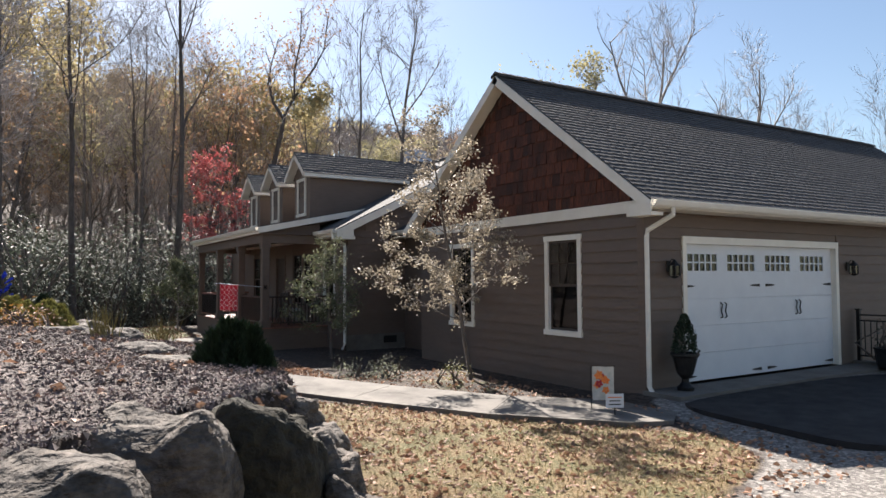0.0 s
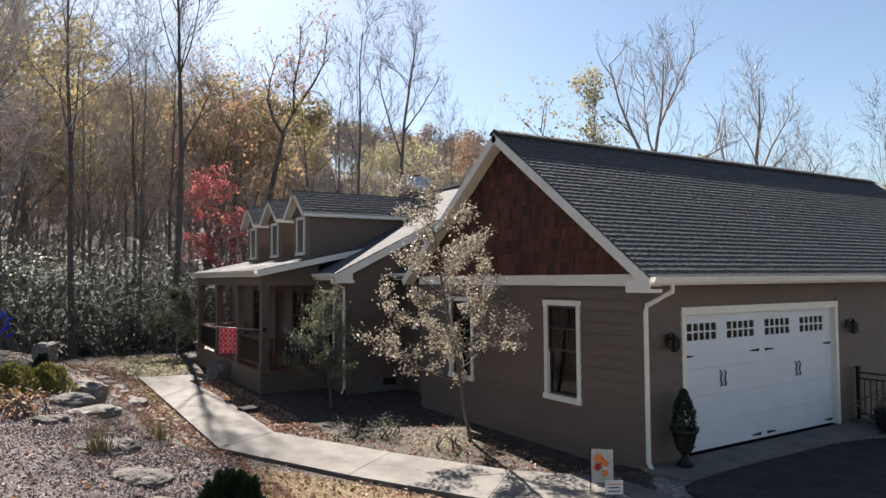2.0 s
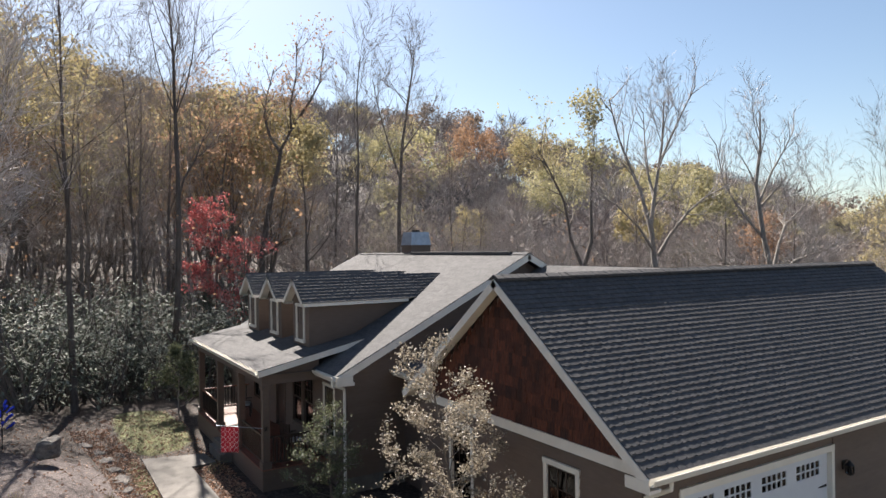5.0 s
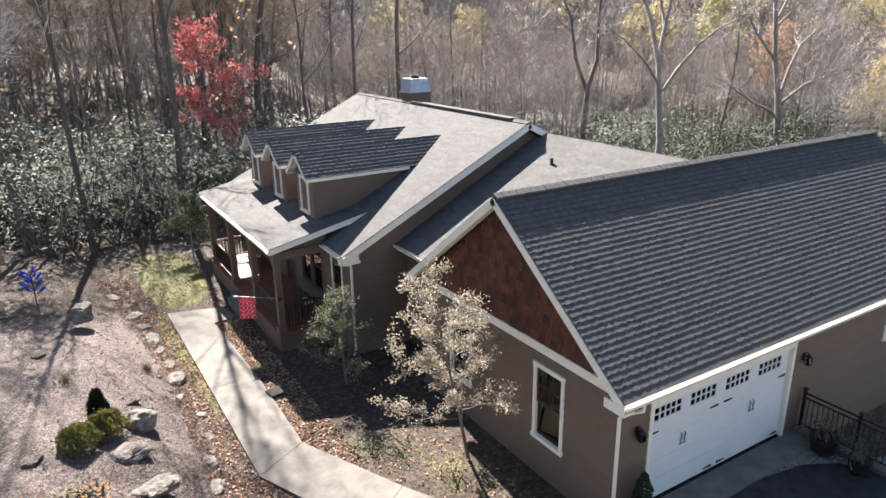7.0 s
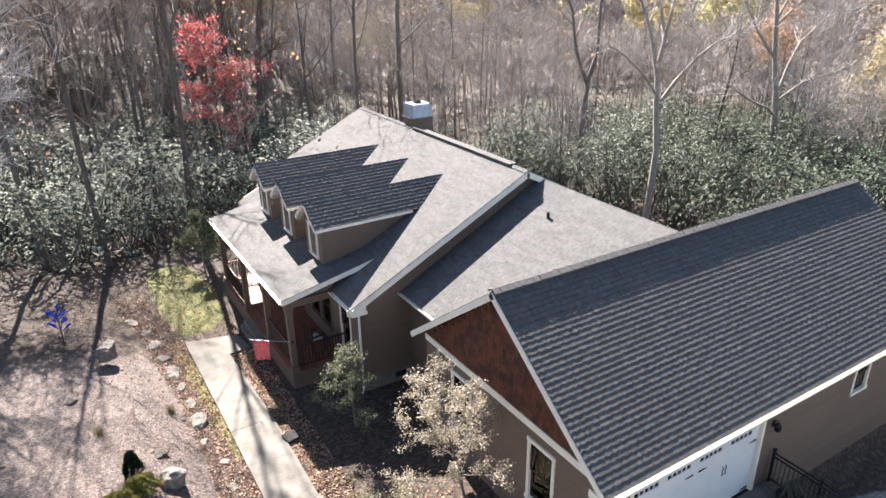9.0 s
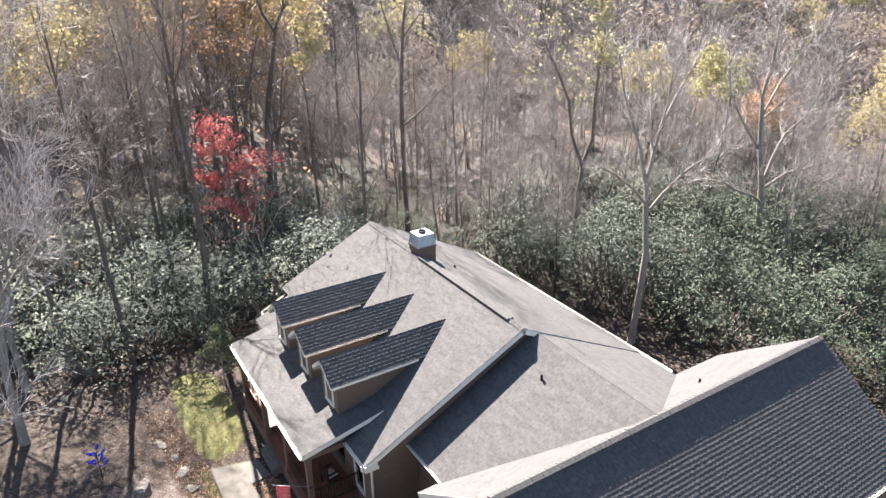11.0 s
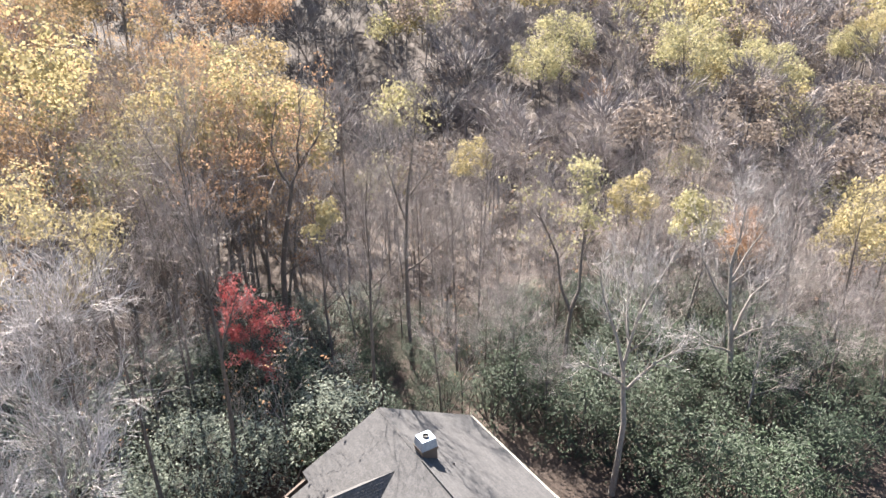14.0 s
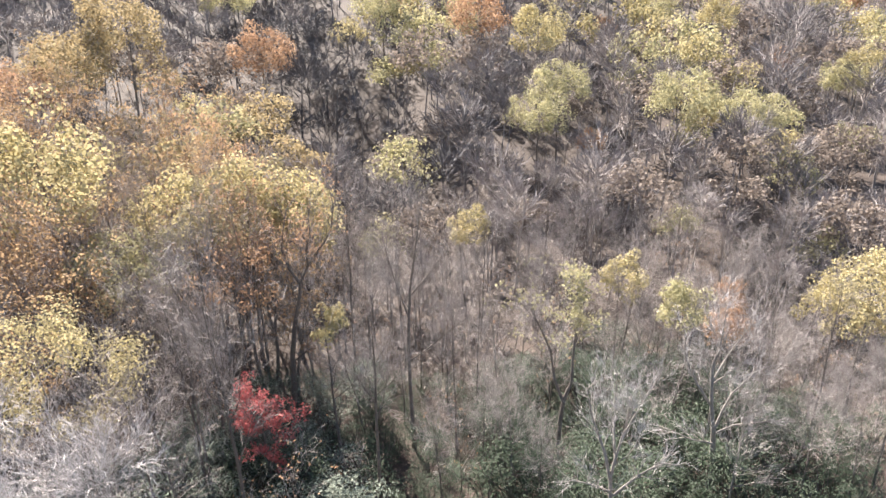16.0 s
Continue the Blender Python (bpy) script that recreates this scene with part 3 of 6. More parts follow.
m_front = side_matrix((0, 0, 0), (1, 0, 0), (0, -1, 0))
DX0, DX1, DZ = 0.91, 5.83, 2.55
rwin = (10.0, 10.85, 1.4, 2.75)
door_hole = (DX0 + 0.06, DX1 - 0.06, -0.4, DZ - 0.08)
w_front = wall("garage_door_wall", m_front, GL, -2.2, 3.1, [door_hole, (rwin[0] + .07, rwin[1] - .07, rwin[2] + .07, rwin[3] - .07)])
siding(w_front, m_front, GL, -0.1, 3.0, [(DX0, DX1, -1, DZ), rwin])
window(m_front, *rwin)
part("corner_board", boxes((0.002, 0.1, -0.04, 0.0, -0.3, 2.88), m=m_front), SIDING, w_front)
for d in ((DX0, DX0 + 0.1, -0.05, 0.12, 0.0, DZ - 0.13), (DX1 - 0.1, DX1, -0.05, 0.12, 0.0, DZ - 0.13), (DX0, DX1, -0.055, 0.12, DZ - 0.13, DZ)):
    part("door_casing", boxes(d, m=m_front), TRIM, w_front, "pale garage door casing")
wall("garage_end_wall", side_matrix((GL, 0, 0), (0, 1, 0), (1, 0, 0)), GD, -3.2, 3.1, [], gable=(GY, GR - 0.22))
wall("garage_back_wall", side_matrix((GL, GD, 0), (-1, 0, 0), (0, 1, 0)), GL, -3.2, 3.1, [])
raw("garage_floor", [(0.1, 0.1, 0), (GL - .1, 0.1, 0), (GL - .1, GD - .1, 0), (0.1, GD - .1, 0)], [(0, 1, 2, 3)], CONCRETE, house)

# overhead door
gdoor = part("garage_door", boxes((DX0 + 0.1, DX1 - 0.1, 0.115, 0.13, 0.02, 1.94), m=m_front), DOORWHITE, house, "white carriage-style garage door with glazed top row")
for k in range(4):
    part("door_section", boxes((DX0 + 0.1, DX1 - 0.1, 0.06, 0.11, 0.02 + k * 0.478, 0.02 + (k + 1) * 0.478 - 0.004 + (0.011 if k == 3 else 0)), m=m_front), DOORWHITE, gdoor)
tops = [(1.16, 1.97), (2.27, 3.09), (3.43, 4.25), (4.6, 5.44)]
zz0, zz1 = 1.80, 2.25
cx = [DX0 + 0.1] + [v for t in tops for v in t] + [DX1 - 0.1]
strips = [(cx[k], cx[k + 1], 0.06, 0.11, 1.94, 2.42) for k in range(0, len(cx), 2)]
for s in strips:
    part("door_stile", boxes(s, m=m_front), DOORWHITE, gdoor)
for a, b in tops:
    part("top_rail", boxes((a, b, 0.06, 0.11, zz1, 2.42), m=m_front), DOORWHITE, gdoor)
    part("bottom_rail", boxes((a, b, 0.06, 0.11, 1.94, 1.95), m=m_front), DOORWHITE, gdoor)
for a, b in tops:
    g = part("pane", boxes((a, b, 0.08, 0.086, 1.95, zz1), m=m_front), GLASS, gdoor)
    for k in range(1, 5):
        u = a + (b - a) * k / 5
        part("glazing_bar", boxes((u - 0.016, u + 0.016, 0.058, 0.078, 1.95, zz1), m=m_front), DOORWHITE, gdoor)
    u = (1.95 + zz1) / 2
    part("glazing_bar", boxes((a, b, 0.06, 0.0775, u - 0.014, u + 0.014), m=m_front), DOORWHITE, gdoor)
for u in (1.04, 3.22, 3.42, 5.68):
    for zc in (1.68, 0.10):
        for sgn in ((1,) if u in (1.04, 3.42) else (-1,)):
            L0 = 0.30
            pts = [(u, 0.045, zc - 0.028), (u + sgn * L0 * 0.75, 0.045, zc - 0.014), (u + sgn * L0, 0.045, zc), (u + sgn * L0 * 0.75, 0.045, zc + 0.014), (u, 0.045, zc + 0.028)]
            pts = [m_front @ Vector(p) for p in pts]
            part("strap_hinge", extrude_poly(pts, (0, 0.014, 0)), BLACK, gdoor, "black iron strap hinge")
for u in (2.04, 2.16, 4.40, 4.52):
    bm = tube(bmesh.new(), [m_front @ Vector(p) for p in ((u, 0.06, 1.38), (u + 0.025, 0.03, 1.34), (u - 0.015, 0.03, 1.22), (u + 0.03, 0.03, 1.12), (u, 0.06, 1.09))], 0.012, 6)
    part("door_handle", bm, BLACK, gdoor, "black iron pull handle")

# garage roof
O = 0.31
shingle_slope("garage_front_slope", (-O, -0.42, GE), (15.2, -0.42, GE), (-O, GY, GR), (15.2, GY, GR), single=290, seed=11, step=0.143, lift=0.0175, ragged=0.0, even=True)
shingle_slope("garage_back_slope", (15.2, GD + 0.42, GE), (-O, GD + 0.42, GE), (15.2, GY, GR), (-O, GY, GR), seed=12)


def ridge_cap(p, q, slope, parent, seed=3, h=0.03):
    """Short folded caps along a ridge."""
    r = random.Random(seed)
    p, q = Vector(p), Vector(q)
    d = (q - p).normalized()
    s = d.cross(Vector((0, 0, 1))).normalized()
    n = int((q - p).length / 0.2)
    for k in range(n):
        a, b = p + d * (k * 0.2 - 0.01), p + d * ((k + 1) * 0.2 + 0.01)
        up = h + r.uniform(0, 0.008)
        vs = []
        for c, lift in ((a, up), (b, up - 0.012)):
            for o in (-0.15, 0, 0.15):
                vs.append(tuple(c + s * o + Vector((0, 0, lift - abs(o) * slope))))
                vs.append(tuple(c + s * o + Vector((0, 0, lift - 0.05 - abs(o) * slope))))
        fs = [(0, 2, 8, 6), (2, 4, 10, 8), (0, 1, 3, 2), (2, 3, 5, 4), (6, 8, 9, 7), (8, 10, 11, 9), (0, 6, 7, 1), (4, 5, 11, 10)]
        raw("ridge_cap", vs, fs, SHINGLE, parent)


roof_caps = part("garage_ridge", boxes((-O, 15.2, GY - 0.03, GY + 0.03, GR - 0.08, GR - 0.005)), SHINGLE, house)
ridge_cap((-O, GY, GR), (15.2, GY, GR), 0.5, roof_caps, h=0.075)
for x in (-O, 15.2):
    for y, nm in ((-0.46, "rake_board"), (GD + 0.46, "rake_board")):
        board(nm, (x, y, GE - 0.045), (x, GY, GR - 0.02), 0.17, 0.045, TRIM, house, label="pale painted rake board")
# soffits under the rakes
for y0 in (-0.42, GD + 0.42):
    raw("rake_soffit", [(-O, y0, GE - 0.16), (0.0, y0, GE - 0.16), (0.0, GY, GR - 0.16), (-O, GY, GR - 0.16)], [(0, 1, 2, 3)], TRIM, house)
part("eave_fascia", boxes((-O, 15.2, -0.44, -0.40, GE - 0.145, GE - 0.03)), TRIM, house, "pale fascia board")
part("eave_soffit", boxes((-O, 15.2, -0.40, 0.0, GE - 0.145, GE - 0.115)), TRIM, house)
part("back_fascia", boxes((12.4, 15.2, GD + 0.40, GD + 0.44, GE - 0.2, GE - 0.03)), TRIM, house)
part("eave_return", boxes((-O - 0.03, -0.055, -0.46, 0.05, GE - 0.26, GE - 0.205), (-O - 0.03, -O - 0.005, -0.455, 0.05, GE - 0.204, GE - 0.06)), TRIM, house)
gutter((-O, -0.44, GE - 0.03), (15.2, -0.44, GE - 0.03), (0, -1, 0), house)
downspout([(0.14, -0.5, GE - 0.12), (0.14, -0.5, GE - 0.24), (-0.02, -0.10, GE - 0.48), (-0.03, -0.09, GE - 0.58), (-0.03, -0.09, 0.05), (-0.06, -0.22, -0.08)], house)

# main block: ridge along y at x = 5.55
MX0, MR, MZ, ME = -1.37, 5.55, 6.62, 3.25
YN, YF = 9.74, 23.1
shingle_slope("main_front_slope", (MX0, 22.1, ME), (MX0, YN, ME), (MR, 22.1, MZ), (MR, YN, MZ), seed=21)
shingle_slope("main_front_far_slope", (0.4, YF, ME + 1.77 * 0.487), (0.4, 22.0, ME + 1.77 * 0.487), (MR, YF, MZ), (MR, 22.0, MZ), seed=22)
shingle_slope("main_back_slope", (12.2, YN, ME), (12.2, YF, ME), (MR, YN, MZ), (MR, YF, MZ), seed=23)
cap = part("main_ridge", boxes((MR - 0.03, MR + 0.03, YN, YF, MZ - 0.09, MZ - 0.01)), SHINGLE, house)
ridge_cap((MR, YN, MZ), (MR, YF, MZ), 0.49, cap, seed=5)
part("ridge_vent", boxes((MR - 0.16, MR + 0.0, 10.6, 17.6, MZ - 0.06, MZ + 0.055), (MR, MR + 0.16, 10.6, 17.6, MZ - 0.06, MZ + 0.055), bevel=0.01), SHINGLE, house, "low dark ridge vent")
for y in (YN, YF):
    board("rake_board", (MX0 if y == YN else 0.4, y, ME - 0.03 + (0 if y == YN else 0.86)), (MR, y, MZ - 0.02), 0.2, 0.05, TRIM, house, label="pale painted rake board")
    board("rake_board", (12.2, y, ME - 0.03), (MR, y, MZ - 0.02), 0.2, 0.05, TRIM, house)
raw("rake_soffit", [(MX0, YN, ME - 0.18), (MX0, 10.05, ME - 0.18), (MR, 10.05, MZ - 0.2), (MR, YN, MZ - 0.2)], [(0, 3, 2, 1)], TRIM, house)
WX = -0.95
m_main = side_matrix((WX, 10.05, 0), (1, 0, 0), (0, -1, 0))
mw = wall("main_gable_wall", m_main, 12.75, -0.6, 3.2, [], gable=(MR - WX, MZ - 0.25))
siding(mw, m_main, 12.75, 0.25, 6.3, [], clip=lambda z: (0.0, 12.75) if z < 3.25 else ((z - 3.25) / 0.487 + 0.12, 12.75 - (z - 3.25) / 0.5 - 0.1))
part("foundation", boxes((WX - 0.02, 0.9, 10.02, 10.05, -0.6, 0.25)), CONCRETE, house)
part("crawl_vent", boxes((0.2, 0.62, 10.0, 10.03, -0.02, 0.18)), BLACK, house)
m_porchwall = side_matrix((WX, 22.0, 0), (0, -1, 0), (-1, 0, 0))
# local x = 22 - y
pw = [(22 - 11.75, 22 - 10.85, 0.75, 2.75), (22 - 13.55, 22 - 12.55, 0.95, 2.75), (22 - 14.6, 22 - 13.6, 0.95, 2.75), (22 - 18.2, 22 - 17.2, 0.95, 2.75), (22 - 19.25, 22 - 18.25, 0.95, 2.75)]
pdoor = (22 - 16.45, 22 - 15.35, 0.5, 2.7)
w_porch = wall("porch_wall", m_porchwall, 11.95, -0.6, 3.2, [(w[0] + .07, w[1] - .07, w[2] + .07, w[3] - .07) for w in pw] + [(pdoor[0] + .07, pdoor[1] - .07, pdoor[2], pdoor[3] - .07)])
siding(w_porch, m_porchwall, 11.95, 0.25, 3.15, pw + [pdoor])
for w in pw:
    window(m_porchwall, *w, casing=0.075, trim=None if w is pw[0] else SIDING)
fd = part("front_door", boxes((pdoor[0] + .1, pdoor[1] - .1, 0.04, 0.09, pdoor[2] + .02, pdoor[3] - .1), (pdoor[0] + .22, pdoor[1] - .22, 0.03, 0.045, pdoor[2] + .2, pdoor[2] + .85), m=m_porchwall), DARKWOOD, house, "dark wooden front door")
for d in ((pdoor[0], pdoor[0] + .1, -0.045, 0.04, pdoor[2], pdoor[3] - .1), (pdoor[1] - .1, pdoor[1], -0.045, 0.04, pdoor[2], pdoor[3] - .1), (pdoor[0], pdoor[1], -0.05, 0.04, pdoor[3] - .1, pdoor[3])):
    part("door_casing", boxes(d, m=m_porchwall), SIDING, fd)
part("door_handle", tube(bmesh.new(), [m_porchwall @ Vector(p) for p in ((pdoor[1] - .17, 0.03, 1.5), (pdoor[1] - .17, -0.02, 1.48), (pdoor[1] - .17, -0.02, 1.3), (pdoor[1] - .17, 0.03, 1.28))], 0.012, 6), METAL, fd)
wall("main_back_wall", side_matrix((11.8, 10.05, 0), (0, 1, 0), (1, 0, 0)), 12.75, -3.5, 3.2, [])
wall("main_far_wall", side_matrix((11.8, 22.8, 0), (-1, 0, 0), (0, 1, 0)), 12.75, -3.5, 3.2, [], gable=(11.8 - MR, MZ - 0.25))
wall("main_far_front_wall", side_matrix((WX, 22.8, 0), (0, -1, 0), (-1, 0, 0)), 0.9, -0.6, 3.2, [])
part("main_fascia", boxes((MX0 - 0.02, MX0 + 0.03, YN, 11.3, ME - 0.2, ME - 0.03), (MX0 - 0.02, MX0 + 0.03, 20.35, 22.1, ME - 0.2, ME - 0.03)), TRIM, house)
part("main_soffit", boxes((MX0, WX, YN, 22.1, ME - 0.2, ME - 0.17)), TRIM, house)
part("back_eave_fascia", boxes((12.17, 12.22, 7.9, YF, ME - 0.2, ME - 0.03)), TRIM, house)
part("back_eave_soffit", boxes((11.8, 12.17, 7.9, YF, ME - 0.2, ME - 0.17)), TRIM, house)
part("eave_return", boxes((MX0 - 0.03, WX + 0.1, YN - 0.06, 10.0, ME - 0.29, ME - 0.205), (MX0 - 0.03, WX + 0.05, YN - 0.06, YN - 0.03, ME - 0.204, ME - 0.02)), TRIM, house)
gutter((MX0 - 0.02, YN, ME - 0.03), (MX0 - 0.02, 11.3, ME - 0.03), (-1, 0, 0), house)
gutter((12.22, 7.95, ME - 0.03), (12.22, YF, ME - 0.03), (1, 0, 0), house)
downspout([(MX0 - 0.09, 9.86, ME - 0.12), (MX0 - 0.09, 9.86, ME - 0.26), (WX - 0.1, 9.98, ME - 0.42), (WX - 0.09, 9.98, ME - 0.55), (WX - 0.09, 9.98, 0.0), (WX - 0.2, 9.9, -0.12)], house)

# connector between garage and main block
CR, CZ = 6.25, 6.2
shingle_slope("connector_front_slope", (0.53, 10.0, ME), (0.53, 6.2, ME), (CR, 10.0, CZ), (CR, 3.75, CZ), seed=31)
shingle_slope("connector_back_slope", (12.2, 6.2, ME - 0.03), (12.2, 9.95, ME - 0.03), (CR, 3.75, CZ), (CR, 9.95, CZ), seed=32)
ccap = part("connector_ridge", boxes((CR - 0.03, CR + 0.03, 3.8, 9.7, CZ - 0.1, CZ - 0.02)), SHINGLE, house)
m_conn = side_matrix((0.95, 10.05, 0), (0, -1, 0), (-1, 0, 0))
wc = wall("connector_wall", m_conn, 2.67, -0.6, 3.2, [])
siding(wc, m_conn, 2.67, 0.0, 3.15, [])
part("connector_soffit", boxes((0.53, 0.95, 7.4, 10.0, ME - 0.2, ME - 0.17)), TRIM, house)
gutter((0.53, 7.5, ME - 0.03), (0.53, 10.0, ME - 0.03), (-1, 0, 0), house)
downspout([(0.45, 7.62, ME - 0.1), (0.45, 7.62, ME - 0.25), (0.86, 7.55, ME - 0.5), (0.86, 7.55, -0.1)], house)
wall("connector_back_wall", side_matrix((11.8, 7.38, 0), (0, 1, 0), (1, 0, 0)), 2.7, -3.2, 3.2, [])
part("vent_pipe", lathe(bmesh.new(), [(0.05, 0), (0.05, 0.3), (0.04, 0.3), (0.04, 0.05)], 12, (5.0, 7.95, 5.45)), BLACK, house, "black roof vent pipe")
part("roof_vent", lathe(bmesh.new(), [(0.045, 0), (0.045, 0.28), (0.035, 0.28), (0.035, 0.05)], 10, (10.3, 5.2, 4.9)), BLACK, house)
part("roof_vent", lathe(bmesh.new(), [(0.045, 0), (0.045, 0.28), (0.035, 0.28), (0.035, 0.05)], 10, (7.2, 17.2, 5.65)), BLACK, house)

# porch
PX, PZ, PY0, PY1 = -3.1, 3.36, 11.3, 20.3
PT = 0.5
PZT = PZ + 0.207 * (PT - PX)
shingle_slope("porch_slope", (PX, PY1, PZ), (PX, PY0, PZ), (PT, PY1, PZT), (PT, PY0, PZT), seed=41, thick=0.08)
board("rake_board", (PX, PY0, PZ - 0.02), (PT, PY0, PZT - 0.02), 0.17, 0.04, TRIM, house)
board("rake_board", (PX, PY1, PZ - 0.02), (PT, PY1, PZT - 0.02), 0.17, 0.04, TRIM, house)
part("porch_fascia", boxes((PX - 0.02, PX + 0.02, PY0, PY1, PZ - 0.2, PZ - 0.03)), TRIM, house)
gutter((PX - 0.02, PY0, PZ - 0.03), (PX - 0.02, PY1, PZ - 0.03), (-1, 0, 0), house)
part("porch_ceiling", boxes((PX + 0.02, WX, PY0 + 0.1, PY1 - 0.1, PZ - 0.2, PZ - 0.17)), SIDING, house)
part("porch_gable_panel", extrude_poly([(PX + 0.25, PY0 + 0.22, 2.95), (-1.2, PY0 + 0.22, 2.95), (-1.2, PY0 + 0.22, 3.5), (PX + 0.25, PY0 + 0.22, 3.27)], (0, 0.05, 0)), SIDING, house)
part("porch_beam", boxes((-2.95, -2.7, PY0 + 0.2, PY1 - 0.2, 2.9, 3.18), (-2.7, WX, PY0 + 0.2, PY0 + 0.42, 2.9, 3.18), (-2.7, WX, PY1 - 0.42, PY1 - 0.2, 2.9, 3.18)), SIDING, house)
FZ = 0.45
for k in range(15):
    part("deck_board", boxes((-2.98 + k * 0.136, -2.98 + k * 0.136 + 0.13, PY0 + 0.15, PY1 - 0.15, FZ - 0.03, FZ)), DECK, house)
part("porch_skirt", boxes((-2.96, -2.9, PY0 + 0.2, PY1 - 0.2, -0.4, FZ - 0.03), (-2.9, WX, PY0 + 0.2, PY0 + 0.26, -0.4, FZ - 0.03), (-2.9, WX, PY1 - 0.26, PY1 - 0.2, -0.4, FZ - 0.03)), SIDING, house, "taupe porch skirt")
for y in (PY0 + 0.32, 14.2, 17.0, PY1 - 0.32):
    part("porch_post", boxes((-2.93, -2.73, y - 0.1, y + 0.1, FZ, 2.9), (-2.97, -2.69, y - 0.14, y + 0.14, FZ, FZ + 0.2), (-2.96, -2.70, y - 0.13, y + 0.13, 2.75, 2.9)), SIDING, house, "square taupe porch post")
rl = part("porch_rail", boxes((-2.85, -2.8, 17.1, PY1 - 0.4, FZ + 0.85, FZ + 0.9), (-2.85, -2.8, 17.1, PY1 - 0.4, FZ + 0.1, FZ + 0.14), (-2.75, WX, PY1 - 0.35, PY1 - 0.3, FZ + 0.85, FZ + 0.9), (-2.75, WX, PY1 - 0.35, PY1 - 0.3, FZ + 0.1, FZ + 0.14)), DECK, house, "brown porch railing")
for k in range(22):
    y = 17.2 + k * 0.125
    part("baluster", boxes((-2.84, -2.81, y, y + 0.03, FZ + 0.14, FZ + 0.85)), BLACK, rl)
for k in range(14):
    x = -2.66 + k * 0.12
    part("baluster", boxes((x, x + 0.03, PY1 - 0.34, PY1 - 0.31, FZ + 0.14, FZ + 0.85)), BLACK, rl)
near_rail = part("porch_rail", boxes((-2.85, -2.8, PY0 + 0.42, 14.7, FZ + 0.85, FZ + 0.9), (-2.85, -2.8, PY0 + 0.42, 14.7, FZ + 0.1, FZ + 0.14), (-2.7, WX, PY0 + 0.30, PY0 + 0.35, FZ + 0.85, FZ + 0.9), (-2.7, WX, PY0 + 0.30, PY0 + 0.35, FZ + 0.1, FZ + 0.14)), DARKWOOD, house, "dark brown porch railing")
for k in range(int((14.7 - PY0 - 0.45) / 0.11)):
    y = PY0 + 0.48 + k * 0.11
    part("baluster", boxes((-2.845, -2.805, y, y + 0.04, FZ + 0.14, FZ + 0.85)), DARKWOOD, near_rail)
for k in range(int((WX + 2.66) / 0.11)):
    x = -2.62 + k * 0.11
    part("baluster", boxes((x, x + 0.04, PY0 + 0.305, PY0 + 0.345, FZ + 0.14, FZ + 0.85)), DARKWOOD, near_rail)
part("porch_step", boxes((-3.35, -2.98, 14.9, 16.5, -0.3, 0.1), (-3.2, -2.98, 14.9, 16.5, 0.1, 0.28)), CONCRETE, house)

# dormers
for y in (13.05, 15.72, 18.4):
    xf, zr, hw, ze = -1.2, 5.92, 0.93, 5.17
    dm = part("dormer", boxes((xf, xf + 0.12, y - 0.72, y + 0.72, 3.5, 5.0), (xf + 0.12, 2.3, y - 0.72, y - 0.66, 3.4, 5.2), (xf + 0.12, 2.3, y + 0.66, y + 0.72, 3.4, 5.2)), SIDING, house, "taupe dormer with a steep gable roof")
    part("dormer_gable", extrude_poly([(xf, y - 0.74, 5.0), (xf, y + 0.74, 5.0), (xf, y + 0.74, 5.2), (xf, y, 5.82), (xf, y - 0.74, 5.2)], (0.1, 0, 0)), SIDING, dm)
    shingle_slope("dormer_slope", (-1.48, y - hw, ze), (4.1, y - hw, ze), (-1.48, y, zr), (4.1, y, zr), parent=dm, seed=int(y * 7), thick=0.05, step=0.143, lift=0.0175, ragged=0.0, even=True)
    shingle_slope("dormer_slope", (4.1, y + hw, ze), (-1.48, y + hw, ze), (4.1, y, zr), (-1.48, y, zr), parent=dm, seed=int(y * 9), thick=0.05)
    ridge_cap((-1.48, y, zr), (4.0, y, zr), 1.0, dm, seed=int(y), h=0.025)
    for s in (-1, 1):
        board("rake_board", (-1.47, y + s * (hw + 0.02), ze - 0.03), (-1.47, y, zr - 0.02), 0.13, 0.04, TRIM, dm)
        part("dormer_fascia", boxes((-1.47, 2.25, y + s * hw - 0.015, y + s * hw + 0.015, ze - 0.13, ze - 0.02)), TRIM, dm)
        raw("rake_soffit", [(-1.47, y + s * hw, ze - 0.1), (xf, y + s * hw, ze - 0.1), (xf, y, zr - 0.1), (-1.47, y, zr - 0.1)], [(0, 1, 2, 3)], TRIM, dm)
        raw("eave_soffit", [(-1.47, y + s * hw, ze - 0.13), (2.2, y + s * hw, ze - 0.13), (2.2, y + s * 0.72, ze - 0.13), (-1.47, y + s * 0.72, ze - 0.13)], [(0, 1, 2, 3)], TRIM, dm)
    md = side_matrix((xf, y + 0.72, 0), (0, -1, 0), (-1, 0, 0))
    window(md, 0.34, 1.10, 3.85, 5.08, parent=dm, casing=0.09, cols=2)

